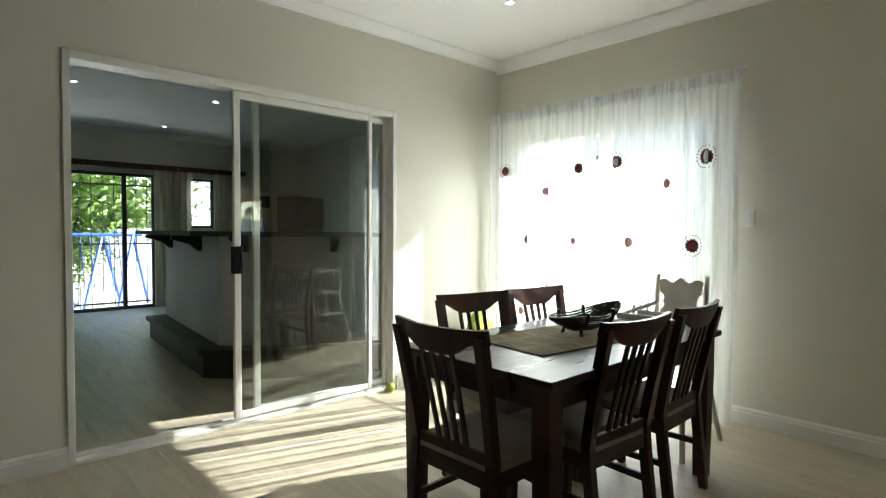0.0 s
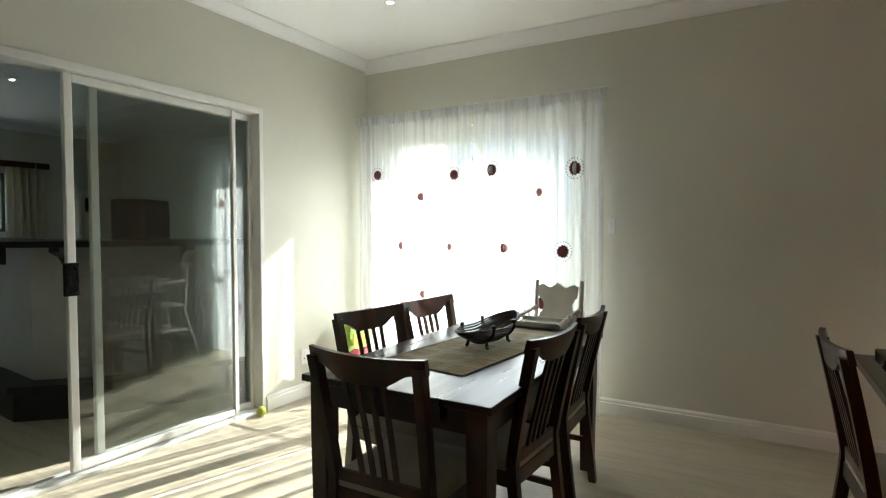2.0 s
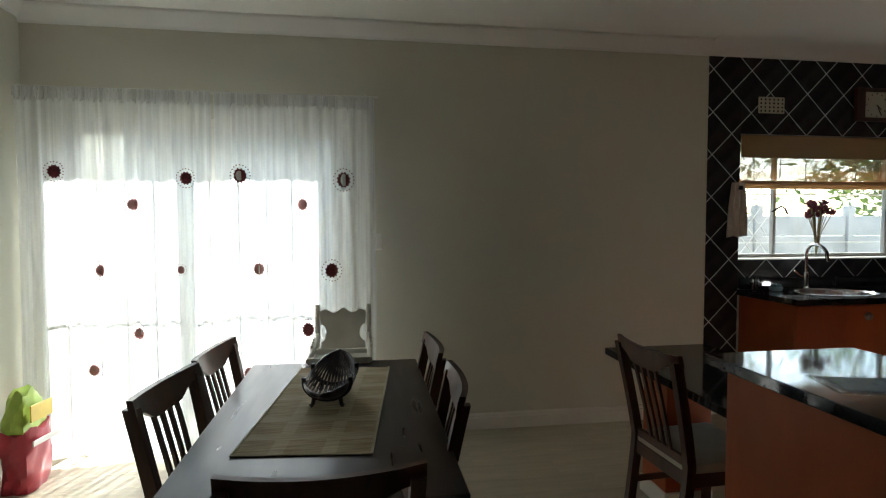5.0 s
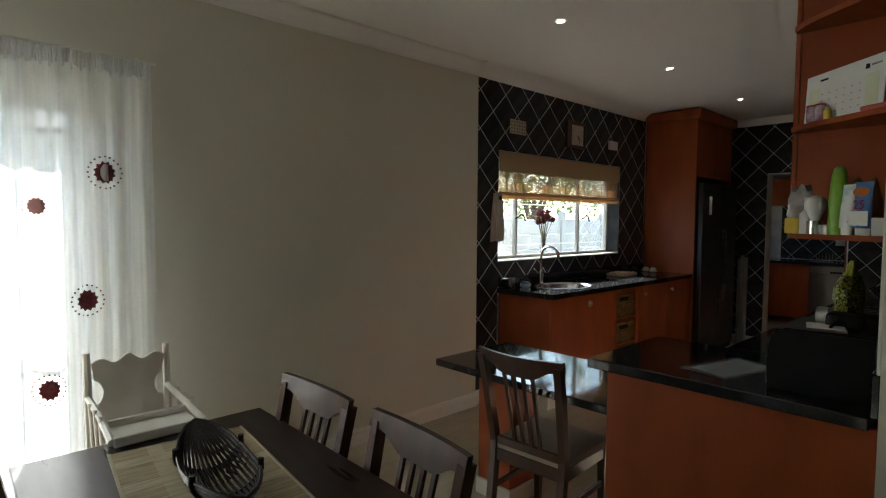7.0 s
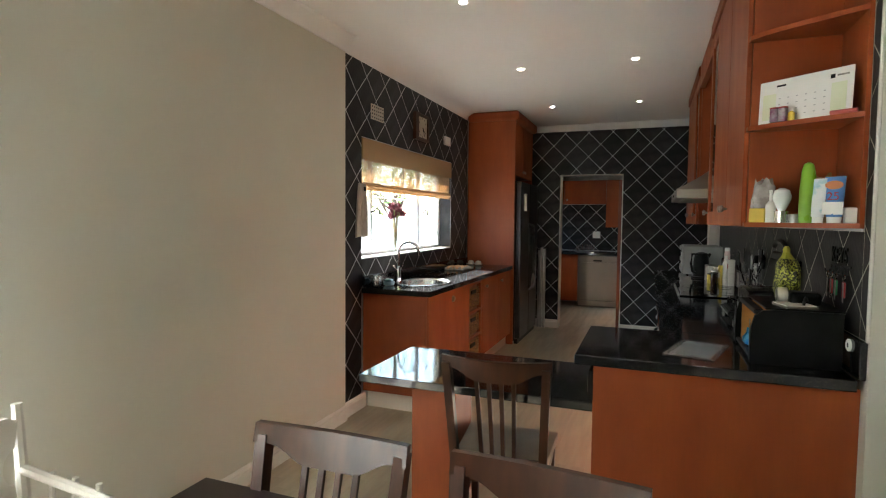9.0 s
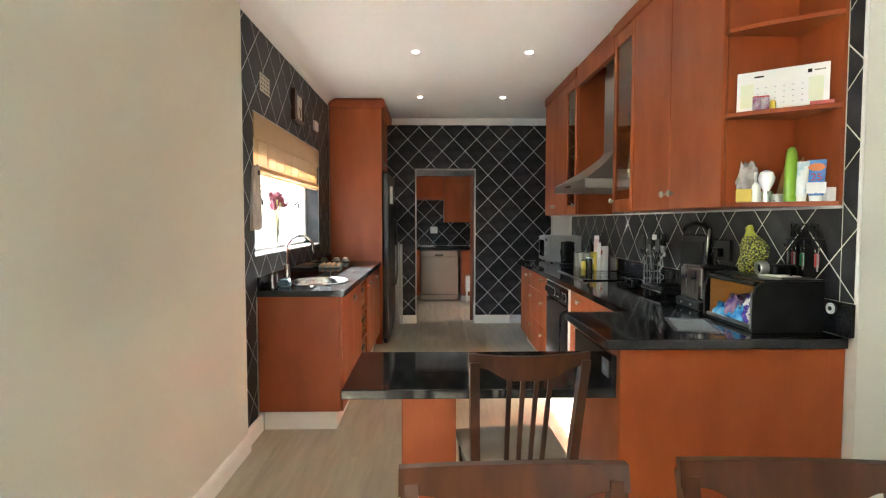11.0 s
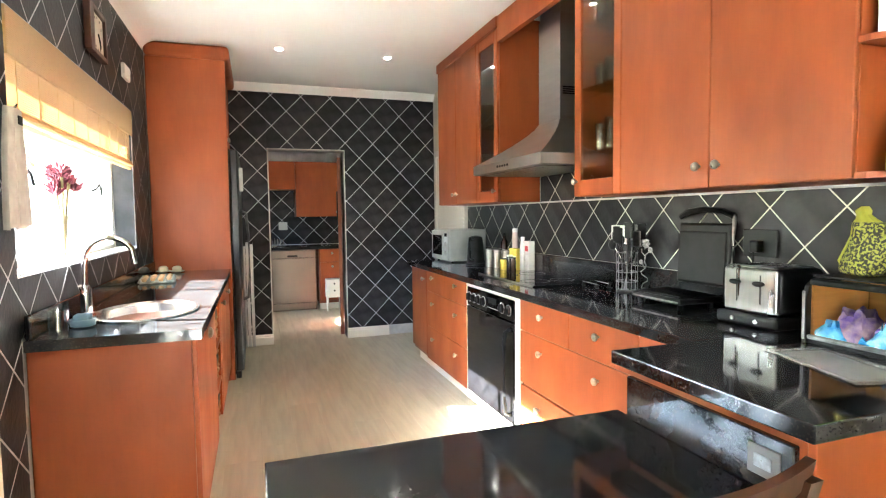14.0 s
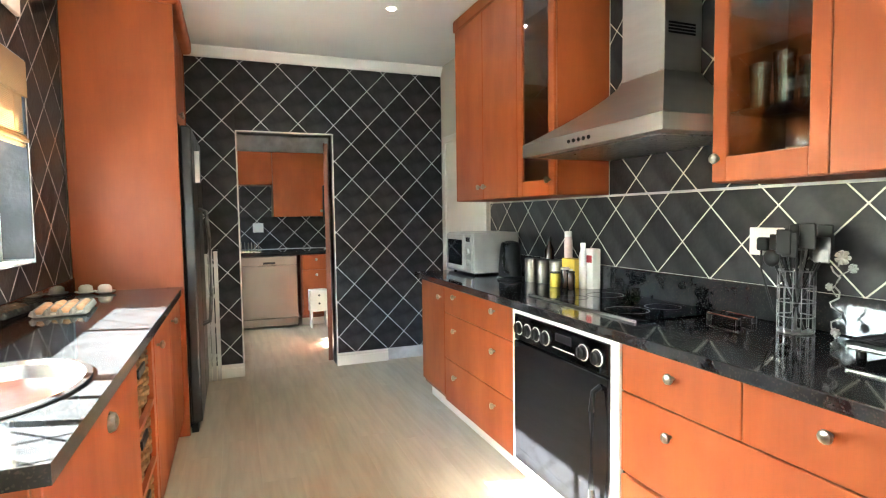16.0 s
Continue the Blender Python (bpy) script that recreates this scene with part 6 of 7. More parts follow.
part("lid", box(2.06, 2.312, y0, y1, 1.1400, 1.1465, bev=0.002), BLACK, bb, "rolled back lid")
part("front_lip", box(2.338, 2.354, y0 + 0.014, y1 - 0.014, 0.9465, 0.960, bev=0.003), DULLWIRE, bb)
part("lid_edge", box(2.312, 2.346, y0 + 0.014, y1 - 0.014, 1.118, 1.138, bev=0.006, seg=2), BLACK, bb)
for y in (y0 + 0.002, y1 - 0.012):
    part("edge_strip", box(2.3585, 2.361, y, y + 0.010, 0.945, 1.10, bev=0.001), DULLWIRE, bb, "dull steel edge strip")
BAG1 = mat("white and purple bread bag", (0.62, 0.58, 0.55), (0.045, 0.025, 0.24), rough=0.25, scale=30, lo=0.44, hi=0.50, bump=0.5, fine=40)
BAG2 = mat("sky blue bread bag", (0.02, 0.20, 0.55), (0.12, 0.42, 0.68), rough=0.25, scale=22, bump=0.5, fine=40)
BAG3 = mat("clear printed bread bag", (0.34, 0.24, 0.30), (0.10, 0.06, 0.26), rough=0.2, scale=24, bump=0.5, fine=40)
for k, (x, y, w, d, h, mm, ends, lab) in enumerate(((2.235, 0.275, 0.15, 0.12, 0.085, BAG3, BAG2, "loaf in a clear purple printed bag"), (2.235, 0.435, 0.17, 0.17, 0.115, BAG1, BAG2, "loaf in a white and purple bag"))):
    lo = thing("bread_loaf", (x, y, 0.947), lab + " in the bread bin", "bread")
    part("bag", crumpled(x, y, 0.9475, 0.947 + h, w, d, 20 + k, taper=0.45, seg=34, rows=16), mm, lo, smooth=True)
    part("bag_end", crumpled(x + 0.075, y - 0.035, 0.9475, 0.947 + h * 0.55, 0.05, 0.085, 60 + k, taper=0.6), ends, lo, "sky blue bag end", smooth=True)
    part("twisted_end", tube(bmesh.new(), [(x + 0.07, y - 0.055, 0.975), (x + 0.085, y - 0.085, 0.962), (x + 0.09, y - 0.10, 0.968)], [0.020, 0.007, 0.014]), ends, lo)

yb = thing("patterned_pouch", (2.19, 0.26, 1.147), "lime pouch with a black checked print", "pouch")
POUCH = mat("lime checked print", (0.34, 0.35, 0.05), (0.02, 0.02, 0.01), rough=0.6, scale=125, lo=0.47, hi=0.50)


def leaning_pouch(rows, depth, seed, seg=28):
    """A soft bag: each row is (height, middle, width), creased round its girth."""
    rnd = random.Random(seed)
    ph = [rnd.uniform(0, 6.28) for _ in range(3)]
    bm = bmesh.new()
    rings = []
    for z, yc, w in rows:
        ring = []
        for k in range(seg):
            a = 2 * math.pi * k / seg
            cr = 1 + 0.10 * math.sin(3 * a + ph[0] + 22 * z) + 0.08 * math.sin(7 * a + ph[1] - 45 * z) + 0.04 * math.sin(11 * a + ph[2] + 60 * z)
            ring.append(bm.verts.new((2.185 + min(depth, w * 0.6) / 2 * cr * math.cos(a), yc + w / 2 * cr * math.sin(a), z)))
        rings.append(ring)
    for a, b in zip(rings, rings[1:]):
        for k in range(seg):
            bm.faces.new((a[k], a[(k + 1) % seg], b[(k + 1) % seg], b[k]))
    bm.faces.new(list(reversed(rings[0])))
    bm.faces.new(rings[-1])
    return bm


part("pouch_body", leaning_pouch([(1.147, 0.245, 0.10), (1.155, 0.245, 0.13), (1.19, 0.255, 0.155), (1.23, 0.275, 0.165), (1.27, 0.285, 0.15), (1.295, 0.272, 0.12), (1.315, 0.255, 0.088)], 0.085, 31), POUCH, yb, smooth=True)
part("gathered_neck", leaning_pouch([(1.3155, 0.252, 0.082), (1.327, 0.245, 0.056), (1.340, 0.238, 0.040), (1.352, 0.236, 0.046), (1.366, 0.243, 0.022)], 0.045, 33), coloured("plain lime cloth", (0.42, 0.43, 0.05), rough=0.7), yb, smooth=True)
part("side_piping", tube(bmesh.new(), [(2.19, 0.182, 1.152), (2.195, 0.176, 1.19), (2.19, 0.192, 1.23), (2.185, 0.207, 1.27), (2.185, 0.212, 1.315)], 0.006), coloured("lime piping", (0.42, 0.43, 0.05), rough=0.7), yb, "plain lime piping")
cm = thing("camcorder", (2.19, 0.42, 1.147), "small silver and black camcorder on the bread bin", "camcorder")
part("body", box(2.11, 2.215, 0.395, 0.475, 1.1485, 1.200, bev=0.014, seg=3), BLACK, cm)
part("lens_barrel", lathe(bmesh.new(), [(0.031, 0), (0.031, 0.028), (0.027, 0.034), (0.022, 0.034), (0.021, 0.026)], 2.215, 0.415, 1.181, seg=24, axis="x", close=False), STEEL, cm, "silver lens barrel", smooth=True)
part("lens", lathe(bmesh.new(), [(0.0215, 0.020), (0.014, 0.026), (0.003, 0.028)], 2.215, 0.415, 1.181, seg=20, axis="x"), BLACKG, cm, "dark glass lens", smooth=True)
part("wrist_strap", tube(bmesh.new(), [(2.16, 0.475, 1.17), (2.17, 0.50, 1.185), (2.18, 0.52, 1.17), (2.185, 0.54, 1.163)], 0.005), BLACK, cm)
fo = thing("notebook", (2.19, 0.50, 1.147), "flat grey notebook on the bread bin", "notebook")
part("cover", turned(box(-0.05, 0.06, -0.055, 0.06, 0.0, 0.009, bev=0.002), pose(2.20, 0.495, 1.1468, rz=14)), DWSTEEL, fo)
part("pages", turned(box(-0.046, 0.0605, -0.051, 0.056, 0.0092, 0.0125, bev=0.001), pose(2.20, 0.495, 1.1468, rz=14)), WHITEP, fo, "white page edges")

mt = thing("plastic_folder", (2.52, 0.42, 0.935), "clear plastic folder with papers on the granite", "folder")
mm = pose(2.525, 0.41, 0.9345, rz=-16)
part("paper", turned(box(-0.075, 0.075, -0.15, 0.14, 0.0002, 0.0014), mm), mat("printed sheet", (0.20, 0.22, 0.23), (0.07, 0.10, 0.12), rough=0.3, scale=12), mt)
part("sleeve", turned(box(-0.095, 0.095, -0.175, 0.175, 0.0018, 0.0030, bev=0.0004), mm), sheer("cloudy plastic sleeve", (0.42, 0.43, 0.43), 0.74, 0.1), mt)

# sockets, key rack, wall bits
for y0, y1, z0, z1, mm, lab in ((-1.245, -1.105, 1.18, 1.285, WHITEP, "white double wall socket with a black plug"), (-0.335, -0.175, 1.165, 1.28, BLACK, "black double wall socket with a plug")):
    s = thing("wall_socket", (XW, (y0 + y1) / 2, z0), lab, "socket")
    part("plate", box(XW + 0.006, XW + 0.016, y0, y1, z0, z1, bev=0.003), mm, s)
    part("plug", box(XW + 0.017, XW + 0.055, y0 + 0.06, y0 + 0.105, z0 + 0.02, z0 + 0.07, bev=0.008, seg=2), BLACK, s)
    part("cable", tube(bmesh.new(), [(XW + 0.05, y0 + 0.08, z0 + 0.03), (XW + 0.06, y0 + 0.09, z0 - 0.05), (XW + 0.05, y0 + 0.13, 0.99), (XW + 0.06, y0 + 0.18, 0.945)], 0.004), BLACK, s)
kr = thing("key_rack", (XW, 0.40, 1.33), "black metal key rack lettered KEYS on the tiles", "key rack")
tx = bpy.data.curves.new("letters", "FONT")
tx.body, tx.size, tx.extrude, tx.align_x = "KEYS", 0.085, 0.003, "CENTER"
to_ob = bpy.data.objects.new("letters", tx)
scene.collection.objects.link(to_ob)
deps = bpy.context.evaluated_depsgraph_get()
me = bpy.data.meshes.new_from_object(to_ob.evaluated_get(deps))
bpy.data.objects.remove(to_ob)
me.materials.clear()
me.materials.append(BLACK)
lt = new("lettering", me)
lt.parent = kr
lt.matrix_parent_inverse = kr.matrix_basis.inverted()
lt.matrix_basis = pose(XW + 0.014, 0.40, 1.315, 90, 0, 90)
part("rail", box(XW + 0.007, XW + 0.012, 0.28, 0.52, 1.298, 1.308, bev=0.001), BLACK, kr)
for y in (0.30, 0.35, 0.40, 0.45, 0.50):
    part("hook", tube(bmesh.new(), [(XW + 0.012, y, 1.30), (XW + 0.014, y, 1.275), (XW + 0.03, y, 1.272), (XW + 0.032, y, 1.285)], 0.003, seg=6), BLACK, kr)
for y, mm, lab in ((0.355, REDP, "key with a red tag on the rack"), (0.41, GREENP, "key with a green tag on the rack"), (0.50, REDP, "keys with a red fob on the rack"), (0.31, BLACK, "bunch of dark keys on the rack")):
    k = thing("key_bunch", (XW + 0.03, y, 1.2), lab, "keys", "hanging keys")
    part("ring", tube(bmesh.new(), [(XW + 0.024, y + 0.012 * math.cos(a), 1.262 + 0.012 * math.sin(a)) for a in (2 * math.pi * q / 14 for q in range(15))], 0.0015, seg=5), CHROME, k)
    part("tag", box(XW + 0.02, XW + 0.028, y - 0.012, y + 0.012, 1.19, 1.248, bev=0.004, seg=2), mm, k)
    part("key", box(XW + 0.029, XW + 0.031, y + 0.008, y + 0.018, 1.175, 1.248, bev=0.0008), PEWTER, k)
rd = thing("round_outlet", (XW + 0.03, 0.60, 0.98), "round white cable outlet on the granite upstand", "cable outlet")
part("ring", lathe(bmesh.new(), [(0.022, 0), (0.022, 0.006), (0.017, 0.009), (0.014, 0.004), (0.002, 0.003)], XW + 0.0225, 0.588, 1.035, seg=22, axis="x"), WHITEP, rd, smooth=True)
part("core", rod(bmesh.new(), (XW + 0.026, 0.588, 1.035), (XW + 0.029, 0.588, 1.035), 0.009), BLACK, rd)

# ---- on the corner shelf ----
ZS, ZM = UZ0 + 0.0185, 1.8485
yc_ = thing("yellow_box", (2.325, 0.42, ZS), "small yellow plastic box on the shelf", "box")
part("box", turned(box(-0.03, 0.03, -0.022, 0.022, 0, 0.055, bev=0.004, seg=2), pose(2.322, 0.424, ZS, rz=-35)), YEL, yc_)
pb = thing("plastic_bag", (2.31, 0.42, ZS + 0.056), "crumpled clear plastic bag on the yellow box", "plastic bag")
part("film", crumpled(2.308, 0.424, ZS + 0.0555, ZS + 0.155, 0.085, 0.05, 44, taper=0.3), mat("cloudy clear film", (0.45, 0.42, 0.40), (0.25, 0.22, 0.20), rough=0.15, scale=25, bump=0.6), pb, smooth=True)
bottle("nozzle_bottle", 2.288, 0.447, ZS, 0.019, 0.125, WHITEP, WHITEP, "small white nozzle bottle on the shelf", 0.3, shoulder=0.55)
lbm = thing("light_bulb", (2.25, 0.465, ZS), "white light bulb standing in a steel cup", "light bulb")
part("globe", lathe(bmesh.new(), [(0.012, 0.045), (0.017, 0.055), (0.030, 0.085), (0.032, 0.10), (0.025, 0.122), (0.010, 0.131), (0.001, 0.132)], 2.255, 0.468, ZS, seg=20), mat("opal glass", (0.80, 0.80, 0.80), rough=0.2, bump=0), lbm, smooth=True)
part("cup", lathe(bmesh.new(), [(0.026, 0), (0.026, 0.044), (0.012, 0.0445)], 2.255, 0.468, ZS, seg=20), CHROME, lbm, smooth=True)
tn = thing("small_tin", (2.215, 0.49, ZS), "low dark tin on the shelf", "tin")
part("tin", lathe(bmesh.new(), [(0.026, 0), (0.026, 0.03), (0.02, 0.033)], 2.212, 0.482, ZS, seg=20), PEWTER, tn, smooth=True)
pk = thing("paper_bag", (2.13, 0.43, ZS), "crumpled brown paper bag on the shelf", "paper bag")
part("bag", crumpled(2.125, 0.445, ZS, ZS + 0.17, 0.10, 0.08, 51, taper=0.4), mat("brown kraft paper", (0.34, 0.20, 0.08), (0.26, 0.14, 0.05), rough=0.8, scale=14, bump=0.5), pk, smooth=True)
gb = thing("green_bottle", (2.185, 0.51, ZS), "tall lime green lotion bottle", "bottle")
part("body", lathe(bmesh.new(), [(0.026, 0), (0.028, 0.01), (0.027, 0.12), (0.022, 0.19), (0.016, 0.215), (0.004, 0.222)], 2.183, 0.515, ZS, seg=20, sx=1.0, sy=0.7), LIME, gb, smooth=True)


def tube_pack(name, x, y, w, h, mm, label, rz):
    t = thing(name, (x, y, ZS), label, "tube")
    bm = bmesh.new()
    rings = []
    for j in range(7):
        f = j / 6
        ww, dd = w * (0.38 + 0.12 * f), 0.018 * (1 - f) + 0.002
        rings.append([bm.verts.new((ww * math.cos(a), dd * math.sin(a), 0.022 + (h - 0.022) * f)) for a in (2 * math.pi * k / 16 for k in range(16))])
    for a, b in zip(rings, rings[1:]):
        for k in range(16):
            bm.faces.new((a[k], a[(k + 1) % 16], b[(k + 1) % 16], b[k]))
    bm.faces.new(list(reversed(rings[0])))
    bm.faces.new(rings[-1])
    m = pose(x, y, ZS, rz=rz)
    part("sleeve", turned(bm, m), mm, t, smooth=True)
    part("cap", turned(lathe(bmesh.new(), [(w * 0.34, 0), (w * 0.36, 0.0215)], 0, 0, 0.0003, seg=18, sy=0.55), m), WHITEP, t)
    return t, m


tube_pack("white_tube", 2.155, 0.535, 0.055, 0.16, mat("white and aqua tube", (0.72, 0.74, 0.74), (0.25, 0.52, 0.58), rough=0.3, scale=14, lo=0.5, hi=0.6), "white and aqua cream tube", 145)
t, m = tube_pack("sunscreen_tube", 2.11, 0.56, 0.066, 0.165, mat("blue printed tube", (0.05, 0.15, 0.42), (0.08, 0.22, 0.52), rough=0.3), "blue sun lotion tube numbered 25", 145)
part("printed_badge", turned(lathe(bmesh.new(), [(0.022, 0), (0.022, 0.001)], 0, -0.011, 0.135, seg=18, axis="y", sx=1.3, sy=0.7), m), ORANGE, t, "orange printed badge")
part("printed_band", turned(box(-0.033, 0.033, -0.0185, -0.0175, 0.03, 0.075), m), WHITEP, t, "pale printed band")
tx = bpy.data.curves.new("number", "FONT")
tx.body, tx.size, tx.extrude, tx.align_x = "25", 0.04, 0.0004, "CENTER"
to_ob = bpy.data.objects.new("number", tx)
scene.collection.objects.link(to_ob)
me = bpy.data.meshes.new_from_object(to_ob.evaluated_get(bpy.context.evaluated_depsgraph_get()))
bpy.data.objects.remove(to_ob)
me.materials.clear()
me.materials.append(REDP)
me.transform(m @ pose(0, -0.0165, 0.082, 90, 0, 0))
nb = new("number", me)
nb.parent = t
nb.matrix_parent_inverse = t.matrix_basis.inverted()
cd = thing("plug_adapter", (2.075, 0.585, ZS), "small white plug adapter on the shelf", "adapter")
part("block", box(2.05, 2.085, 0.562, 0.592, ZS, ZS + 0.055, bev=0.003), WHITEP, cd)
cal = thing("desk_calendar", (2.2, 0.47, ZM), "white desk calendar leaning on the middle shelf", "calendar")
m = pose(2.20, 0.46, ZM, -3, 0, 140)
part("sheet", turned(box(-0.165, 0.165, -0.002, 0.002, 0.0, 0.17, bev=0.0008), m), mat("calendar card", (0.80, 0.79, 0.76), (0.74, 0.73, 0.70), rough=0.6), cal)
LIMEP = mat("pale lime print", (0.62, 0.68, 0.40), (0.72, 0.74, 0.60), rough=0.6)
for x in (-0.15, 0.095):
    part("tinted_column", turned(box(x, x + 0.05, -0.0027, -0.002, 0.018, 0.118), m), LIMEP, cal)
for i in range(6):
    for j in range(4):
        part("printed_mark", turned(box(-0.09 + i * 0.032, -0.083 + i * 0.032, -0.0027, -0.002, 0.026 + j * 0.023, 0.029 + j * 0.023), m), SILVER, cal)
part("heading_bar", turned(box(-0.10, -0.065, -0.0028, -0.002, 0.142, 0.149), m), BLACK, cal, "dark printed heading")
part("crest", turned(box(0.09, 0.105, -0.0028, -0.002, 0.135, 0.15), m), BLACK, cal)
part("printed_name", turned(box(0.112, 0.15, -0.0028, -0.002, 0.140, 0.146), m), PEWTER, cal)
for x, y in ((2.285, 0.435), (2.26, 0.447)):
    bottle("spice_jar", x, y, ZM, 0.0165, 0.055, mat("clear jar of spice", (0.50, 0.44, 0.46), (0.30, 0.10, 0.20), rough=0.2, scale=40) if "clear jar of spice" not in bpy.data.materials else bpy.data.materials["clear jar of spice"], REDP, "small spice jar with a red lid", 0.95, "jar", shoulder=0.7)
bottle("scent_bottle", 2.235, 0.462, ZM, 0.012, 0.04, YEL, WHITEP, "tiny amber scent bottle", 0.5)
er = thing("pink_marker", (2.08, 0.56, ZM), "pink marker pen lying on the shelf", "pen")
part("barrel", rod(bmesh.new(), (2.13, 0.535, ZM + 0.009), (2.06, 0.575, ZM + 0.009), 0.008), coloured("coral plastic", (0.62, 0.14, 0.13), rough=0.4), er)


# glassware behind the glass doors
def tumbler(x, y, z, r, h, name="tumbler", label="clear drinking glass on a glass shelf"):
    g = thing(name, (x, y, z), label, "glass", "glassware")
    part("wall", lathe(bmesh.new(), [(r * 0.8, 0), (r, h), (r * 0.93, h), (r * 0.74, 0.006)], x, y, z + 0.0004, seg=16, close=False), TUMBLER, g, smooth=True)
    return g


def goblet(x, y, z, h):
    g = thing("wine_glass", (x, y, z), "stemmed wine glass on a glass shelf", "glass", "glassware")
    part("bowl", lathe(bmesh.new(), [(0.030, 0), (0.030, 0.002), (0.004, 0.006), (0.004, h * 0.45), (0.028, h * 0.6), (0.034, h * 0.8), (0.030, h)], x, y, z + 0.0004, seg=16, close=False), TUMBLER, g, smooth=True)


for z, h, r in ((1.6815, 0.15, 0.034), (2.0145, 0.12, 0.036), (1.4635, 0.07, 0.03), (2.3465, 0.11, 0.034)):
    for k in range(4):
        for i in range(2):
            tumbler(2.14 + 0.13 * i, -1.03 + 0.085 * k, z, r, h * (0.85 + 0.25 * ((k + i) % 3) / 2))
for k in range(3):
    goblet(2.22, -2.42 + 0.09 * k, 2.0145, 0.17)
    tumbler(2.22, -2.42 + 0.09 * k, 1.6815, 0.032, 0.11)
    tumbler(2.22, -2.42 + 0.09 * k, 1.4635, 0.028, 0.06, "cup", "small white cup in the cabinet")

# ---- passage door beyond the hob side ----
pd = tagged(thing("door_3", (XW, -4.0, 0), "cream painted passage door in a white frame", "door"), kind="structure")
bm = bmesh.new()
bx(bm, XW + 0.0005, XW + 0.035, -4.50, -4.44, 0, 2.07, bev=0.003)
bx(bm, XW + 0.0005, XW + 0.035, -3.62, -3.56, 0, 2.07, bev=0.003)
bx(bm, XW + 0.0005, XW + 0.035, -4.44, -3.62, 2.01, 2.07, bev=0.003)
part("door_frame", bm, TRIM, pd)
part("leaf", box(XW + 0.0005, XW + 0.02, -4.44, -3.62, 0.005, 2.01, bev=0.002), TRIM, pd)

# ---- scullery beyond the kitchen ----
sc = thing("scullery_unit", (3.5, -6.9, 0), "cherry scullery base unit with drawers", "cabinet", "scullery units")
part("body", box(2.15, 3.16, SY + 0.002, -6.58, 0.10, 0.893), CHERRYD, sc)
for x0, x1 in ((2.80, 3.14), (2.47, 2.80)):
    for z0, z1, mm in ((0.70, 0.885, CHERRY), (0.14, 0.695, CHERRY)):
        d = part("drawer", box(x0 + 0.003, x1 - 0.003, -6.579, -6.56, z0, z1, bev=0.002), mm, sc)
        knob(((x0 + x1) / 2, -6.56, z1 - 0.06), d, (0, 1, 0))
part("plinth", box(2.15, 3.15, -6.66, -6.64, 0, 0.10), TRIM, sc)
bc = thing("white_drawer_box", (2.98, -6.45, 0), "small white drawer chest on the scullery floor", "drawer chest")
part("case", box(2.86, 3.08, -6.55, -6.38, 0.20, 0.46, bev=0.004), WHITEP, bc)
for z in (0.30, 0.40):
    part("knob", rod(bmesh.new(), (2.97, -6.38, z), (2.97, -6.365, z), 0.012), BLACK, bc)
for x in (2.88, 3.06):
    part("leg", box(x - 0.01, x + 0.01, -6.54, -6.39, 0.0, 0.20), WHITEP, bc)
dw = thing("dishwasher", (3.53, -6.9, 0), "stainless steel dishwasher under the scullery worktop", "dishwasher")
part("body", box(3.20, 3.85, SY + 0.01, -6.57, 0.02, 0.885), BLACK, dw)
part("door", box(3.205, 3.845, -6.569, -6.535, 0.13, 0.77, bev=0.004), DWSTEEL, dw)
cp = part("control_panel", box(3.205, 3.845, -6.569, -6.533, 0.775, 0.882, bev=0.004), DWSTEEL, dw)
part("grip", box(3.46, 3.60, -6.5325, -6.531, 0.79, 0.815), BLACK, cp)
part("kick_plate", box(3.21, 3.84, -6.569, -6.545, 0.03, 0.12, bev=0.002), DWSTEEL, dw)
st = thing("scullery_worktop", (3.5, -6.9, 0.893), "polished black granite scullery worktop", "worktop")
part("slab", box(2.15, 4.85, SY + 0.001, -6.52, 0.894, 0.934, bev=0.003), GRANITE, st)
s2 = thing("scullery_unit", (4.3, -6.9, 0), "cherry scullery base unit", "cabinet", "scullery units")
part("body", box(3.86, 4.85, SY + 0.002, -6.58, 0.10, 0.893), CHERRY, s2)
for x0, x1, z0, lab in ((2.15, 3.44, 1.36, "tall cherry scullery wall cabinet"), (3.44, 4.85, 1.76, "short cherry scullery wall cabinet")):
    w = thing("scullery_wall_cabinet", ((x0 + x1) / 2, -7.0, z0), lab, "cabinet", "scullery units")
    part("body", box(x0, x1 - 0.002, SY + 0.001, -6.87, z0, 2.17), CHERRYD, w)
    n = 2
    for k in range(n):
        a, b = x0 + (x1 - x0) * k / n, x0 + (x1 - x0) * (k + 1) / n
        d = part("door", box(a + 0.002, b - 0.004, -6.869, -6.85, z0, 2.168, bev=0.002), CHERRY, w)
        knob((b - 0.05 if k == 0 else a + 0.05, -6.85, z0 + 0.07), d, (0, 1, 0))
ss = thing("wall_socket", (3.62, SY, 1.2), "white wall socket above the scullery worktop", "socket")
part("plate", box(3.55, 3.68, SY + 0.007, SY + 0.016, 1.16, 1.28, bev=0.003), WHITEP, ss)
dk = thing("dish_rack", (3.75, -6.85, 0.935), "steel wire dish rack on the scullery worktop", "dish rack")
for k in range(8):
    x = 3.63 + k * 0.04
    part("wire", tube(bmesh.new(), [(x, -6.98, 0.938), (x, -6.98, 1.06), (x, -6.80, 1.03), (x, -6.80, 0.938)], 0.003, seg=5), CHROME, dk)
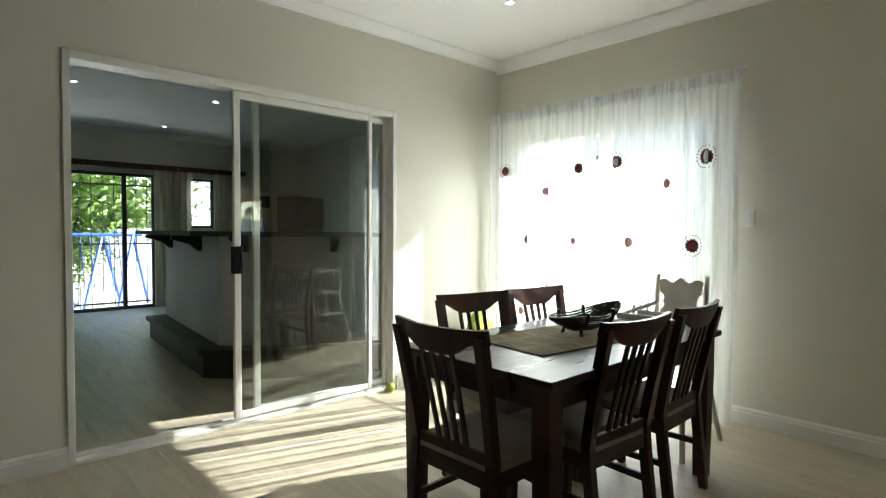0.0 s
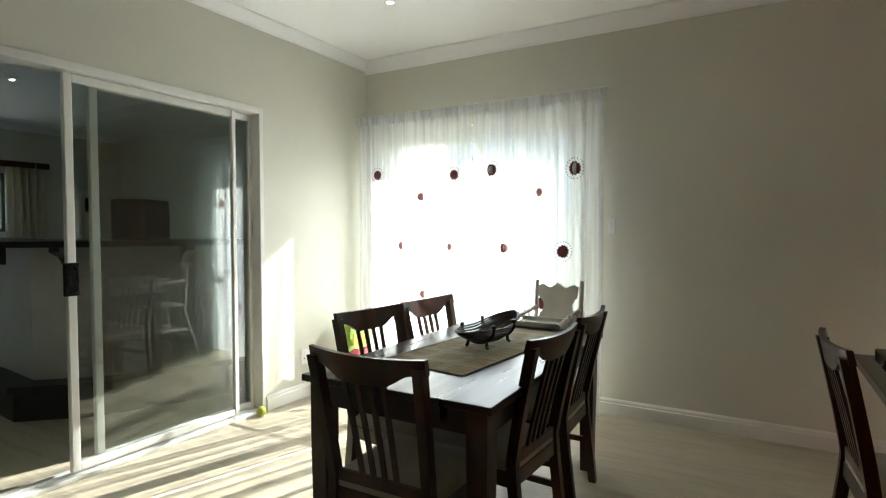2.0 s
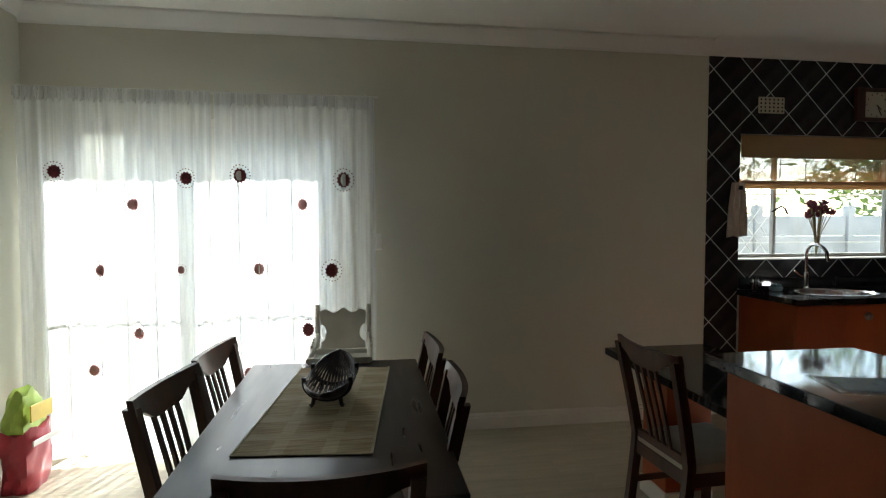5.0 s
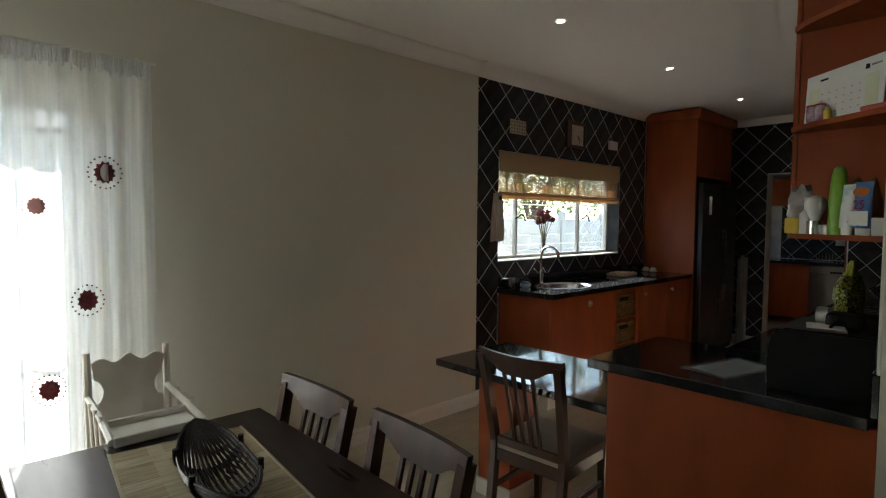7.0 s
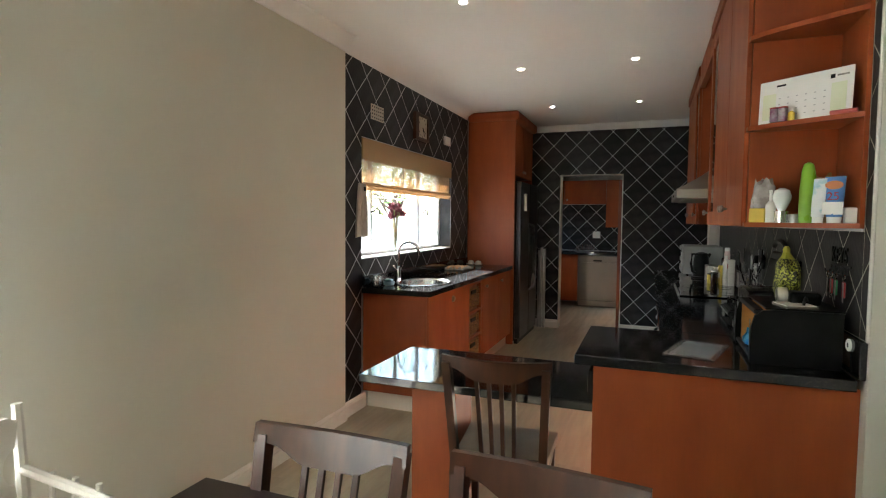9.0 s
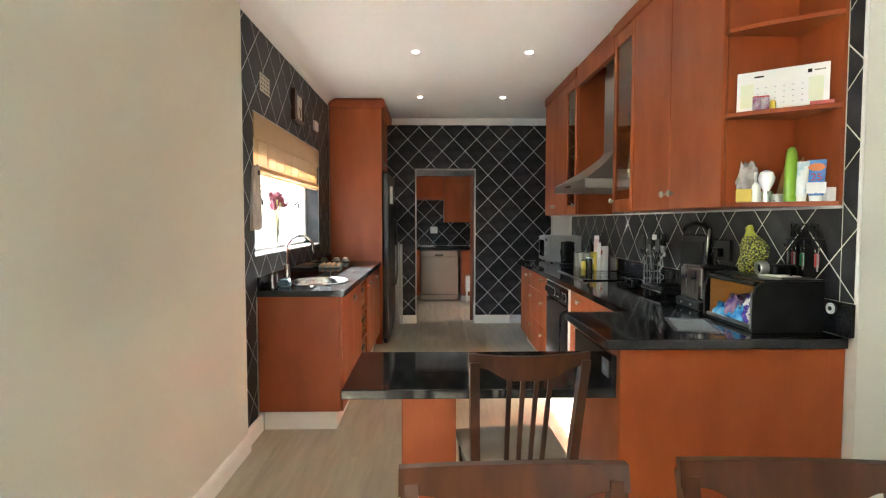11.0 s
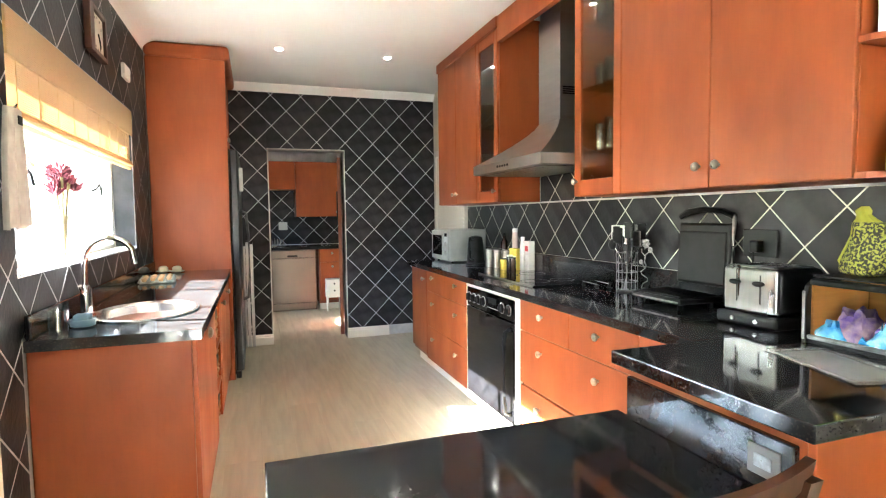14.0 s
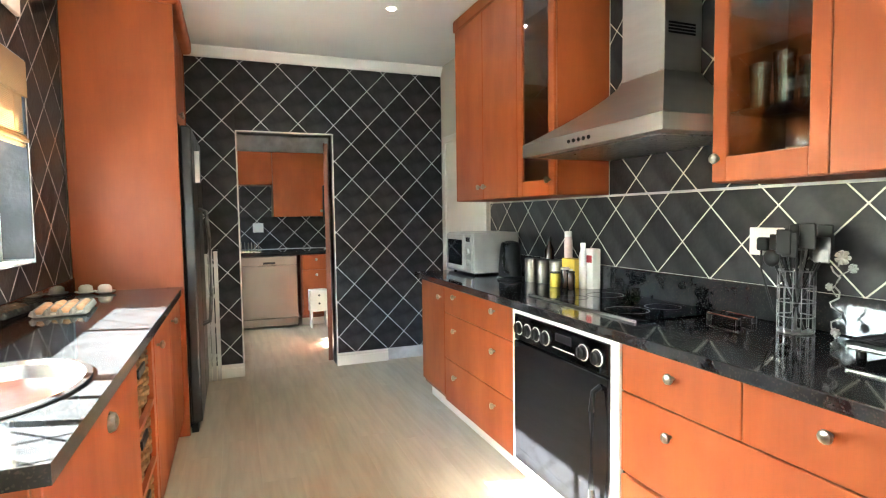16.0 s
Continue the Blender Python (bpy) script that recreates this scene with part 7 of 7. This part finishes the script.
part("frame", box(3.61, 3.93, -7.0, -6.78, 0.9345, 0.942), CHROME, dk)
# the open scullery door
sd_ = tagged(thing("door_4", (KX0, YS - 0.1, 0), "cherry brown panel door standing open into the scullery", "door"), kind="structure")
m = pose(KX0 + 0.03, YS - 0.16, 0, rz=-101)
lf = part("leaf", turned(box(0, 0.74, -0.02, 0.02, 0.01, 2.02, bev=0.003), m), CHERRYD, sd_)
part("door_handle", turned(tube(bmesh.new(), [(0.68, 0.02, 1.02), (0.68, 0.05, 1.02), (0.58, 0.055, 1.02)], 0.009), m), PEWTER, lf, smooth=True)
part("hanging_bag", turned(box(0.30, 0.36, 0.022, 0.05, 1.30, 1.66, bev=0.015, seg=2), m), BLACK, sd_, "dark bag hung on the door")
# worn plaster edging round the tiled opening
for x0, x1, z0, z1 in ((KX0 - 0.012, KX0, 0.0, KZ + 0.012), (KX1, KX1 + 0.012, 0.0, KZ + 0.012), (KX0, KX1, KZ, KZ + 0.012)):
    shell("trim", box(x0, x1, YS - 0.152, YS + 0.010, z0, z1, bev=0.003), TRIM, "white painted opening edge")
shell("trim", box(XT - 0.009, XT + 0.0005, YC - 0.004, YC + 0.0, 0.11, CEILZ - 0.005), GROUT)
shell("trim", box(XW + 0.0005, XW + 0.010, 0.687, 0.70, 1.066, CEILZ - 0.005, bev=0.002), TRIM, "rough white tile edging")
shell("trim", box(XW + 0.0005, XW + 0.009, -2.1, 0.60, 1.436, 1.445), GROUT)

# ---- next room ----
BARW = mat("off-white bar plaster", (0.58, 0.57, 0.54), (0.50, 0.49, 0.46), rough=0.6, scale=2, bump=0.05)
br = thing("bar_counter", (3.2, 5.9, 0), "white bar counter with a dark wooden top", "bar counter")
out = [(2.78, 7.4), (2.60, 5.32), (2.88, 5.02), (3.75, 4.62), (4.90, 4.62), (4.90, 4.80), (3.80, 4.80), (3.0, 5.17), (2.80, 5.40), (2.96, 7.4)]
part("base", prism(bmesh.new(), out, 0.245, 1.17), BARW, br, "off-white plastered base")
step = [(2.62, 7.45), (2.46, 5.28), (2.80, 4.92), (3.72, 4.50), (4.90, 4.50), (4.90, 4.80), (3.80, 4.80), (3.0, 5.17), (2.80, 5.40), (2.96, 7.45)]
part("foot_step", prism(bmesh.new(), step, 0.0, 0.20), STONE, br, "dark stained foot step")
cap_ = [(2.58, 7.45), (2.42, 5.26), (2.78, 4.88), (3.71, 4.46), (4.90, 4.46), (4.90, 4.82), (3.81, 4.82), (3.02, 5.19), (2.82, 5.42), (2.98, 7.45)]
part("step_board", prism(bmesh.new(), cap_, 0.20, 0.245), STONE, br)
top = [(2.50, 7.5), (2.34, 5.20), (2.74, 4.80), (3.68, 4.36), (4.90, 4.36), (4.90, 4.95), (3.86, 4.95), (3.1, 5.28), (2.95, 5.45), (3.10, 7.5)]
part("bar_top", prism(bmesh.new(), top, 1.17, 1.21), STONE, br, "dark wooden bar top")
for (x, y, rz) in ((2.62, 6.6, 175), (2.56, 5.6, 175), (2.74, 5.1, 225), (3.35, 4.72, 245), (4.3, 4.55, 270)):
    bm = prism(bmesh.new(), [(0, 1.17), (0.24, 1.17), (0.24, 1.14), (0.10, 1.10), (0.03, 1.04), (0, 1.04)], -0.03, 0.03, axis="y")
    part("bracket", turned(bm, pose(x, y, 0, rz=rz)), STONE, br, "dark bracket")
br.location.x += 0.13
tv = thing("small_television", (3.36, 5.06, 1.21), "small dark television on the bar top", "television")
part("cabinet", turned(box(-0.20, 0.20, -0.12, 0.12, 0.0, 0.30, bev=0.02, seg=2), pose(3.36, 5.06, 1.2105, rz=30)), BLACK, tv)
part("screen", turned(box(-0.17, 0.17, -0.126, -0.121, 0.03, 0.27), pose(3.36, 5.06, 1.2105, rz=30)), BLACKG, tv)
wb = thing("water_cooler", (3.12, 5.35, 1.21), "white appliance on the bar top", "appliance")
part("case", box(3.06, 3.18, 5.28, 5.42, 1.2105, 1.56, bev=0.015, seg=2), WHITEP, wb)
part("panel", box(3.07, 3.17, 5.274, 5.279, 1.42, 1.52), BLACK, wb)


def drape(x0, x1, z0, z1, y):
    d = thing("drape", ((x0 + x1) / 2, y, z0), "cream drape gathered beside the garden opening", "curtain", "cream drapes")
    bm = bmesh.new()
    n = int((x1 - x0) * 90)
    grid = []
    for j in range(9):
        z = z0 + (z1 - z0) * j / 8
        grid.append([bm.verts.new((x0 + (x1 - x0) * i / n, y + 0.035 * math.sin(i * 0.75) + 0.01 * math.sin(i * 0.31 + j), z)) for i in range(n + 1)])
    for j in range(8):
        for i in range(n):
            bm.faces.new((grid[j][i], grid[j][i + 1], grid[j + 1][i + 1], grid[j + 1][i]))
    part("cloth", bm, DRAPE, d, smooth=True)


drape(3.46, 3.93, 0.03, 2.2, YF - 0.10)
drape(4.37, 4.82, 0.03, 2.2, YF - 0.10)
drape(3.93, 4.03, 0.9, 2.2, YF - 0.08)
rl = thing("pelmet", (2.8, YF - 0.1, 2.2), "dark curtain rail across the garden opening", "curtain rail")
part("rail", box(0.8, 4.9, YF - 0.14, YF - 0.03, 2.14, 2.22, bev=0.004), DARKWOOD, rl)
gd = tagged(thing("door_5", (2.14, YF + 0.1, 0), "dark framed glazed garden door with security bars", "glazed door"), kind="structure")
DKF = mat("grey aluminium", (0.10, 0.11, 0.12), rough=0.35, metal=0.3)
for x0, x1, z0, z1 in ((1.22, 1.27, 0, 2.08), (3.47, 3.52, 0, 2.08), (3.06, 3.12, 0.05, 2.03), (1.27, 3.47, 2.03, 2.08), (1.27, 3.47, 0, 0.05)):
    part("frame", box(x0, x1, YF + 0.06, YF + 0.12, z0, z1, bev=0.003), DKF, gd)
for x0, x1 in ((1.27, 3.06), (3.12, 3.47)):
    g = part("pane", box(x0, x1, YF + 0.088, YF + 0.092, 0.05, 2.03), GLASS, gd)
    g.visible_shadow = False
for k in range(15):
    x = 1.32 + k * 0.15
    part("bar", rod(bmesh.new(), (x, YF + 0.16, 0), (x, YF + 0.16, 2.08), 0.007, seg=6), DKF, gd)
for z in (0.1, 1.0, 1.9):
    part("rail", box(1.22, 3.52, YF + 0.153, YF + 0.167, z - 0.012, z + 0.012), DKF, gd)
w2 = tagged(thing("window_2", (4.0, YF + 0.1, 1.25), "narrow barred window in the far room", "window"), kind="structure")
for x0, x1, z0, z1 in ((4.0, 4.04, 1.25, 2.06), (4.38, 4.42, 1.25, 2.06), (4.04, 4.38, 1.25, 1.29), (4.04, 4.38, 2.02, 2.06)):
    part("frame", box(x0, x1, YF + 0.06, YF + 0.12, z0, z1, bev=0.002), DKF, w2)
for k in range(4):
    part("bar", rod(bmesh.new(), (4.09 + k * 0.08, YF + 0.15, 1.25), (4.09 + k * 0.08, YF + 0.15, 2.06), 0.004, seg=6), DKF, w2)

# ---- outside ----
def tree(x, y, h, r, seed, n=2600, leaf=0.11, label="leafy green garden tree with a dense uneven crown"):
    rnd = random.Random(seed)
    t = thing("tree", (x, y, -0.26), label, "tree", "garden trees")
    bm = tube(bmesh.new(), [(x, y, -0.27), (x + 0.05, y, h * 0.3), (x - 0.04, y + 0.05, h * 0.6)], [0.12, 0.09, 0.05], seg=10)
    tips = []
    for k in range(9):
        a = 2 * math.pi * k / 9 + rnd.uniform(-0.3, 0.3)
        rr = r * rnd.uniform(0.5, 0.95)
        tip = Vector((x + rr * math.cos(a), y + rr * math.sin(a), h * rnd.uniform(0.45, 0.98)))
        tube(bm, [(x, y, h * rnd.uniform(0.25, 0.5)), ((x + tip.x) / 2, (y + tip.y) / 2, tip.z - 0.2), tip], [0.045, 0.03, 0.012], seg=6)
        tips.append(tip)
    part("trunk", bm, BARK, t, smooth=True)
    vs, fs = [], []
    for k in range(n):
        c = rnd.choice(tips)
        p = c + Vector((rnd.gauss(0, 1), rnd.gauss(0, 1), rnd.gauss(0, 0.9))) * r * 0.30
        d = Vector((rnd.gauss(0, 1), rnd.gauss(0, 1), rnd.gauss(0, 0.5))).normalized()
        s = d.cross(Vector((rnd.random(), rnd.random(), 1))).normalized()
        ln, w = leaf * rnd.uniform(0.7, 1.5), leaf * rnd.uniform(0.2, 0.35)
        i = len(vs)
        vs += [tuple(p), tuple(p + d * ln * 0.5 + s * w), tuple(p + d * ln), tuple(p + d * ln * 0.5 - s * w)]
        fs.append((i, i + 1, i + 2, i + 3))
    me = bpy.data.meshes.new("crown")
    me.from_pydata(vs, [], fs)
    me.materials.append(LEAF)
    ob = new("crown", me)
    ob.parent = t
    ob.matrix_parent_inverse = t.matrix_basis.inverted()


tree(1.9, 13.8, 3.6, 1.6, 1, 11000, 0.19)
tree(1.2, 13.4, 2.6, 1.2, 7, 7500, 0.16)
tree(2.7, 13.9, 2.9, 1.3, 8, 7500, 0.16)
tree(1.5, 13.0, 1.5, 0.9, 11, 4500, 0.13, "low leafy green garden shrub")
tree(2.5, 13.2, 1.4, 0.8, 12, 4000, 0.13, "low leafy green garden shrub")
tree(3.5, 15.0, 4.2, 1.8, 2, 3200, 0.18)
tree(0.5, 15.5, 4.0, 1.8, 3, 2600, 0.18)
tree(9.6, -7.6, 3.6, 1.7, 4, 2800, 0.16)
tree(10.2, -12.5, 4.0, 1.9, 6, 2600, 0.18)
tree(10.0, -3.5, 3.2, 1.4, 5, 2200, 0.16)
BLUEM = coloured("blue painted steel", (0.03, 0.08, 0.42), rough=0.35)
sg = thing("swing_frame", (2.8, 12.2, -0.26), "blue steel garden swing frame", "swing")
part("top_bar", rod(bmesh.new(), (1.5, 12.2, 1.12), (3.85, 12.2, 1.12), 0.03), BLUEM, sg)
for x, dx in ((1.65, -0.45), (2.45, 0.4), (3.2, 0.42), (3.7, 0.4)):
    for k in (-1, 1):
        part("leg", rod(bmesh.new(), (x, 12.2, 1.12), (x + dx * k, 12.2 + 0.6 * k, -0.26), 0.028), BLUEM, sg)
for x in (2.0, 2.15, 2.4, 2.55, 2.85, 3.0, 3.3, 3.45):
    part("hanger", rod(bmesh.new(), (x, 12.2, 1.12), (x + 0.08, 12.25, 0.15), 0.012, seg=6), BLUEM, sg)
SLATS = mat("grey precast slab", (0.55, 0.54, 0.52), (0.45, 0.44, 0.42), rough=0.85, scale=3, bump=0.3, vary=0.06)


def boundary(name, x0, y0, x1, y1, h, mm):
    b = thing(name, ((x0 + x1) / 2, (y0 + y1) / 2, -0.26), "pale precast slab boundary wall with posts", "boundary wall")
    L = math.hypot(x1 - x0, y1 - y0)
    n = int(L / 1.5)
    rz = math.degrees(math.atan2(y1 - y0, x1 - x0))
    rows = int((h + 0.26) / 0.3)
    for k in range(n + 1):
        m = pose(x0 + (x1 - x0) * k / n, y0 + (y1 - y0) * k / n, -0.26, rz=rz)
        part("post", turned(box(-0.06, 0.06, -0.06, 0.06, 0, h + 0.30, bev=0.008), m), mm, b)
        if k < n:
            for j in range(rows):
                part("slab", turned(box(0.062, L / n - 0.062, -0.022, 0.022, j * 0.3 + 0.004, j * 0.3 + 0.296, bev=0.006), m), mm, b)


boundary("boundary_wall", 8.3, -14.5, 8.3, 7.0, 1.65, OUTWALL)
boundary("boundary_wall", 3.0, 13.0, 8.0, 13.0, 1.3, SLATS)

# house added as a backdrop, so that open sky doesn't blow out the voile
nh = thing("neighbour_house", (9.9, 4.0, -0.26), "plain house added to block the bright sky behind the voile", "house")
part("wall", box(9.2, 10.6, -1.0, 9.0, -0.27, 2.45, bev=0.01), OUTWALL, nh, "shaded plaster wall")
part("roof", prism(bmesh.new(), [(8.9, 2.46), (10.9, 2.46), (9.9, 2.98)], -1.3, 9.3, axis="y"), mat("grey roof tile", (0.16, 0.15, 0.15), (0.10, 0.10, 0.10), rough=0.8, scale=6, bump=0.4), nh, "grey tiled roof")

# ---- tiles and planks ----
def clip(poly, u0, u1, v0, v1):
    for axis, lim, keep in ((0, u0, 1), (0, u1, -1), (1, v0, 1), (1, v1, -1)):
        out = []
        for i, p in enumerate(poly):
            q = poly[(i + 1) % len(poly)]
            a, b = (p[axis] - lim) * keep, (q[axis] - lim) * keep
            if a >= 0:
                out.append(p)
            if (a >= 0) != (b >= 0):
                f = a / (a - b)
                out.append((p[0] + (q[0] - p[0]) * f, p[1] + (q[1] - p[1]) * f))
        poly = out
        if len(poly) < 3:
            return []
    return poly


TILES = {}
def diamond_tiles(wall, axis, at, way, rects, u_off=0.0, v_off=0.0, half=0.157, gap=0.0043, name="tile", material=None, half_v=None):
    """Square tiles set on their points, each a piece of its own, cut at the edges of the given rectangles."""
    material = material or TILE
    h = half - gap
    half_v = half_v or half
    hv = half_v - gap
    for u0, u1, v0, v1 in rects:
        i0, i1 = int((u0 - u_off) / half) - 2, int((u1 - u_off) / half) + 2
        j0, j1 = int((v0 - v_off) / half_v) - 2, int((v1 - v_off) / half_v) + 2
        for i in range(i0, i1 + 1):
            for j in range(j0, j1 + 1):
                if (i + j) % 2:
                    continue
                cu, cv = u_off + i * half, v_off + j * half_v
                full = [(cu - h, cv), (cu, cv - hv), (cu + h, cv), (cu, cv + hv)]
                poly = clip(full, u0, u1, v0, v1)
                if len(poly) < 3:
                    continue
                ar = abs(sum(p[0] * q[1] - q[0] * p[1] for p, q in zip(poly, poly[1:] + poly[:1]))) / 2
                if ar < 2e-4:
                    continue
                whole = len(poly) == 4 and abs(ar - 2 * h * hv) < 1e-6
                key = (axis, way, material.name, half, half_v)
                if whole and key in TILES:
                    me = TILES[key]
                else:
                    mu, mv = cu, cv
                    bm = bmesh.new()
                    rings = []
                    for inset, d in ((0.0, 0.0), (0.0, 0.0005), (0.0020, 0.0010)):
                        c0 = (sum(p[0] for p in poly) / len(poly), sum(p[1] for p in poly) / len(poly))
                        ring = []
                        for p in poly:
                            du, dv = c0[0] - p[0], c0[1] - p[1]
                            ln = math.hypot(du, dv) or 1
                            s = min(inset, ln * 0.3) / ln
                            a, b = p[0] + du * s - mu, p[1] + dv * s - mv
                            ring.append(bm.verts.new((d * way, a, b) if axis == "x" else (a, d * way, b)))
                        rings.append(ring)
                    n = len(poly)
                    for a, b in zip(rings, rings[1:]):
                        for k in range(n):
                            bm.faces.new((a[k], a[(k + 1) % n], b[(k + 1) % n], b[k]))
                    bm.faces.new(rings[-1])
                    me = mesh_of(name, bm, material)
                    if whole:
                        TILES[key] = me
                ob = new(name, me)
                ob.parent = wall
                ob.location = (at, cu, cv) if axis == "x" else (cu, at, cv)


diamond_tiles(wall_kitchen_east, "x", XT, -1, [(WY1, YC - 0.004, 0.10, 2.647), (WY0, WY1, WZ1 + 0.004, 2.647), (WY0, WY1, 0.94, WZ0 - 0.004), (-3.36, WY0, 0.94, 2.647)], u_off=-0.73 + 0.155, v_off=2.40, half=0.155, gap=0.0058)
diamond_tiles(wall_south, "y", YS, 1, [(XW, KX0 - 0.012, 0.11, 2.66), (KX1 + 0.012, 4.4, 0.11, 2.66), (KX0 - 0.012, KX1 + 0.012, KZ + 0.012, 2.66)], u_off=3.052 + 0.1535, v_off=2.475, half=0.1535, half_v=0.1583)
diamond_tiles(wall_west, "x", XW, 1, [(-3.55, 0.60, 1.066, 1.434), (-2.105, -1.135, 1.44, 2.735), (0.605, 0.685, 1.066, 2.735)], u_off=-0.223 + 0.1525, v_off=1.368, half=0.1525)

scul = bpy.data.objects["wall_scullery_end"]
diamond_tiles(scul, "y", SY, 1, [(2.6, 4.4, 0.94, 1.36), (3.44, 4.4, 1.36, 1.76)], u_off=3.0, v_off=1.15)

PLANKS = {}
def planks(x0, x1, y0, y1, w=0.19, length=1.28):
    k = 0
    n = int(round((x1 - x0) / w))
    w = (x1 - x0) / n
    for i in range(n):
        y = y0 - random.uniform(0, length)
        while y < y1:
            a, b = max(y, y0), min(y + length, y1)
            if b - a > 0.02:
                key = round(b - a, 3)
                if key not in PLANKS:
                    g = 0.0004
                    bm = bmesh.new()
                    bx(bm, -w / 2 + g, w / 2 - g, -(b - a) / 2 + g, (b - a) / 2 - g, -0.011, 0.0)
                    PLANKS[key] = mesh_of("plank", bm, FLOOR)
                ob = new("plank", PLANKS[key])
                ob.parent = floor_base
                ob.location = (x0 + w * (i + 0.5), (a + b) / 2, 0)
            y += length


planks(1.3, 4.79, -4.75, 4.0)


def plank_rest(rects, w=0.19, length=1.28):
    bm = bmesh.new()
    vs, fs = [], []
    for x0, x1, y0, y1 in rects:
        n = int(round((x1 - x0) / w))
        ww = (x1 - x0) / n
        for i in range(n):
            y = y0 - random.uniform(0, length)
            while y < y1:
                a, b = max(y, y0) + 0.0008, min(y + length, y1) - 0.0008
                if b - a > 0.02:
                    k = len(vs)
                    xa, xb = x0 + ww * i + 0.0008, x0 + ww * (i + 1) - 0.0008
                    for z in (-0.011, 0.0):
                        vs += [(xa, a, z), (xb, a, z), (xb, b, z), (xa, b, z)]
                    fs += [(k + 4, k + 5, k + 6, k + 7), (k, k + 1, k + 5, k + 4), (k + 1, k + 2, k + 6, k + 5), (k + 2, k + 3, k + 7, k + 6), (k + 3, k, k + 4, k + 7)]
                y += length
    bm.free()
    me = bpy.data.meshes.new("planks")
    me.from_pydata(vs, [], fs)
    me.materials.append(FLOOR)
    ob = new("planks", me)
    ob.parent = floor_base
    tagged(ob, kind="stuff")


plank_rest([(XL, 1.3, YP, 4.0), (NX0, NX1, 4.0, YF + 0.2), (2.1, 4.9, SY, -4.75)])
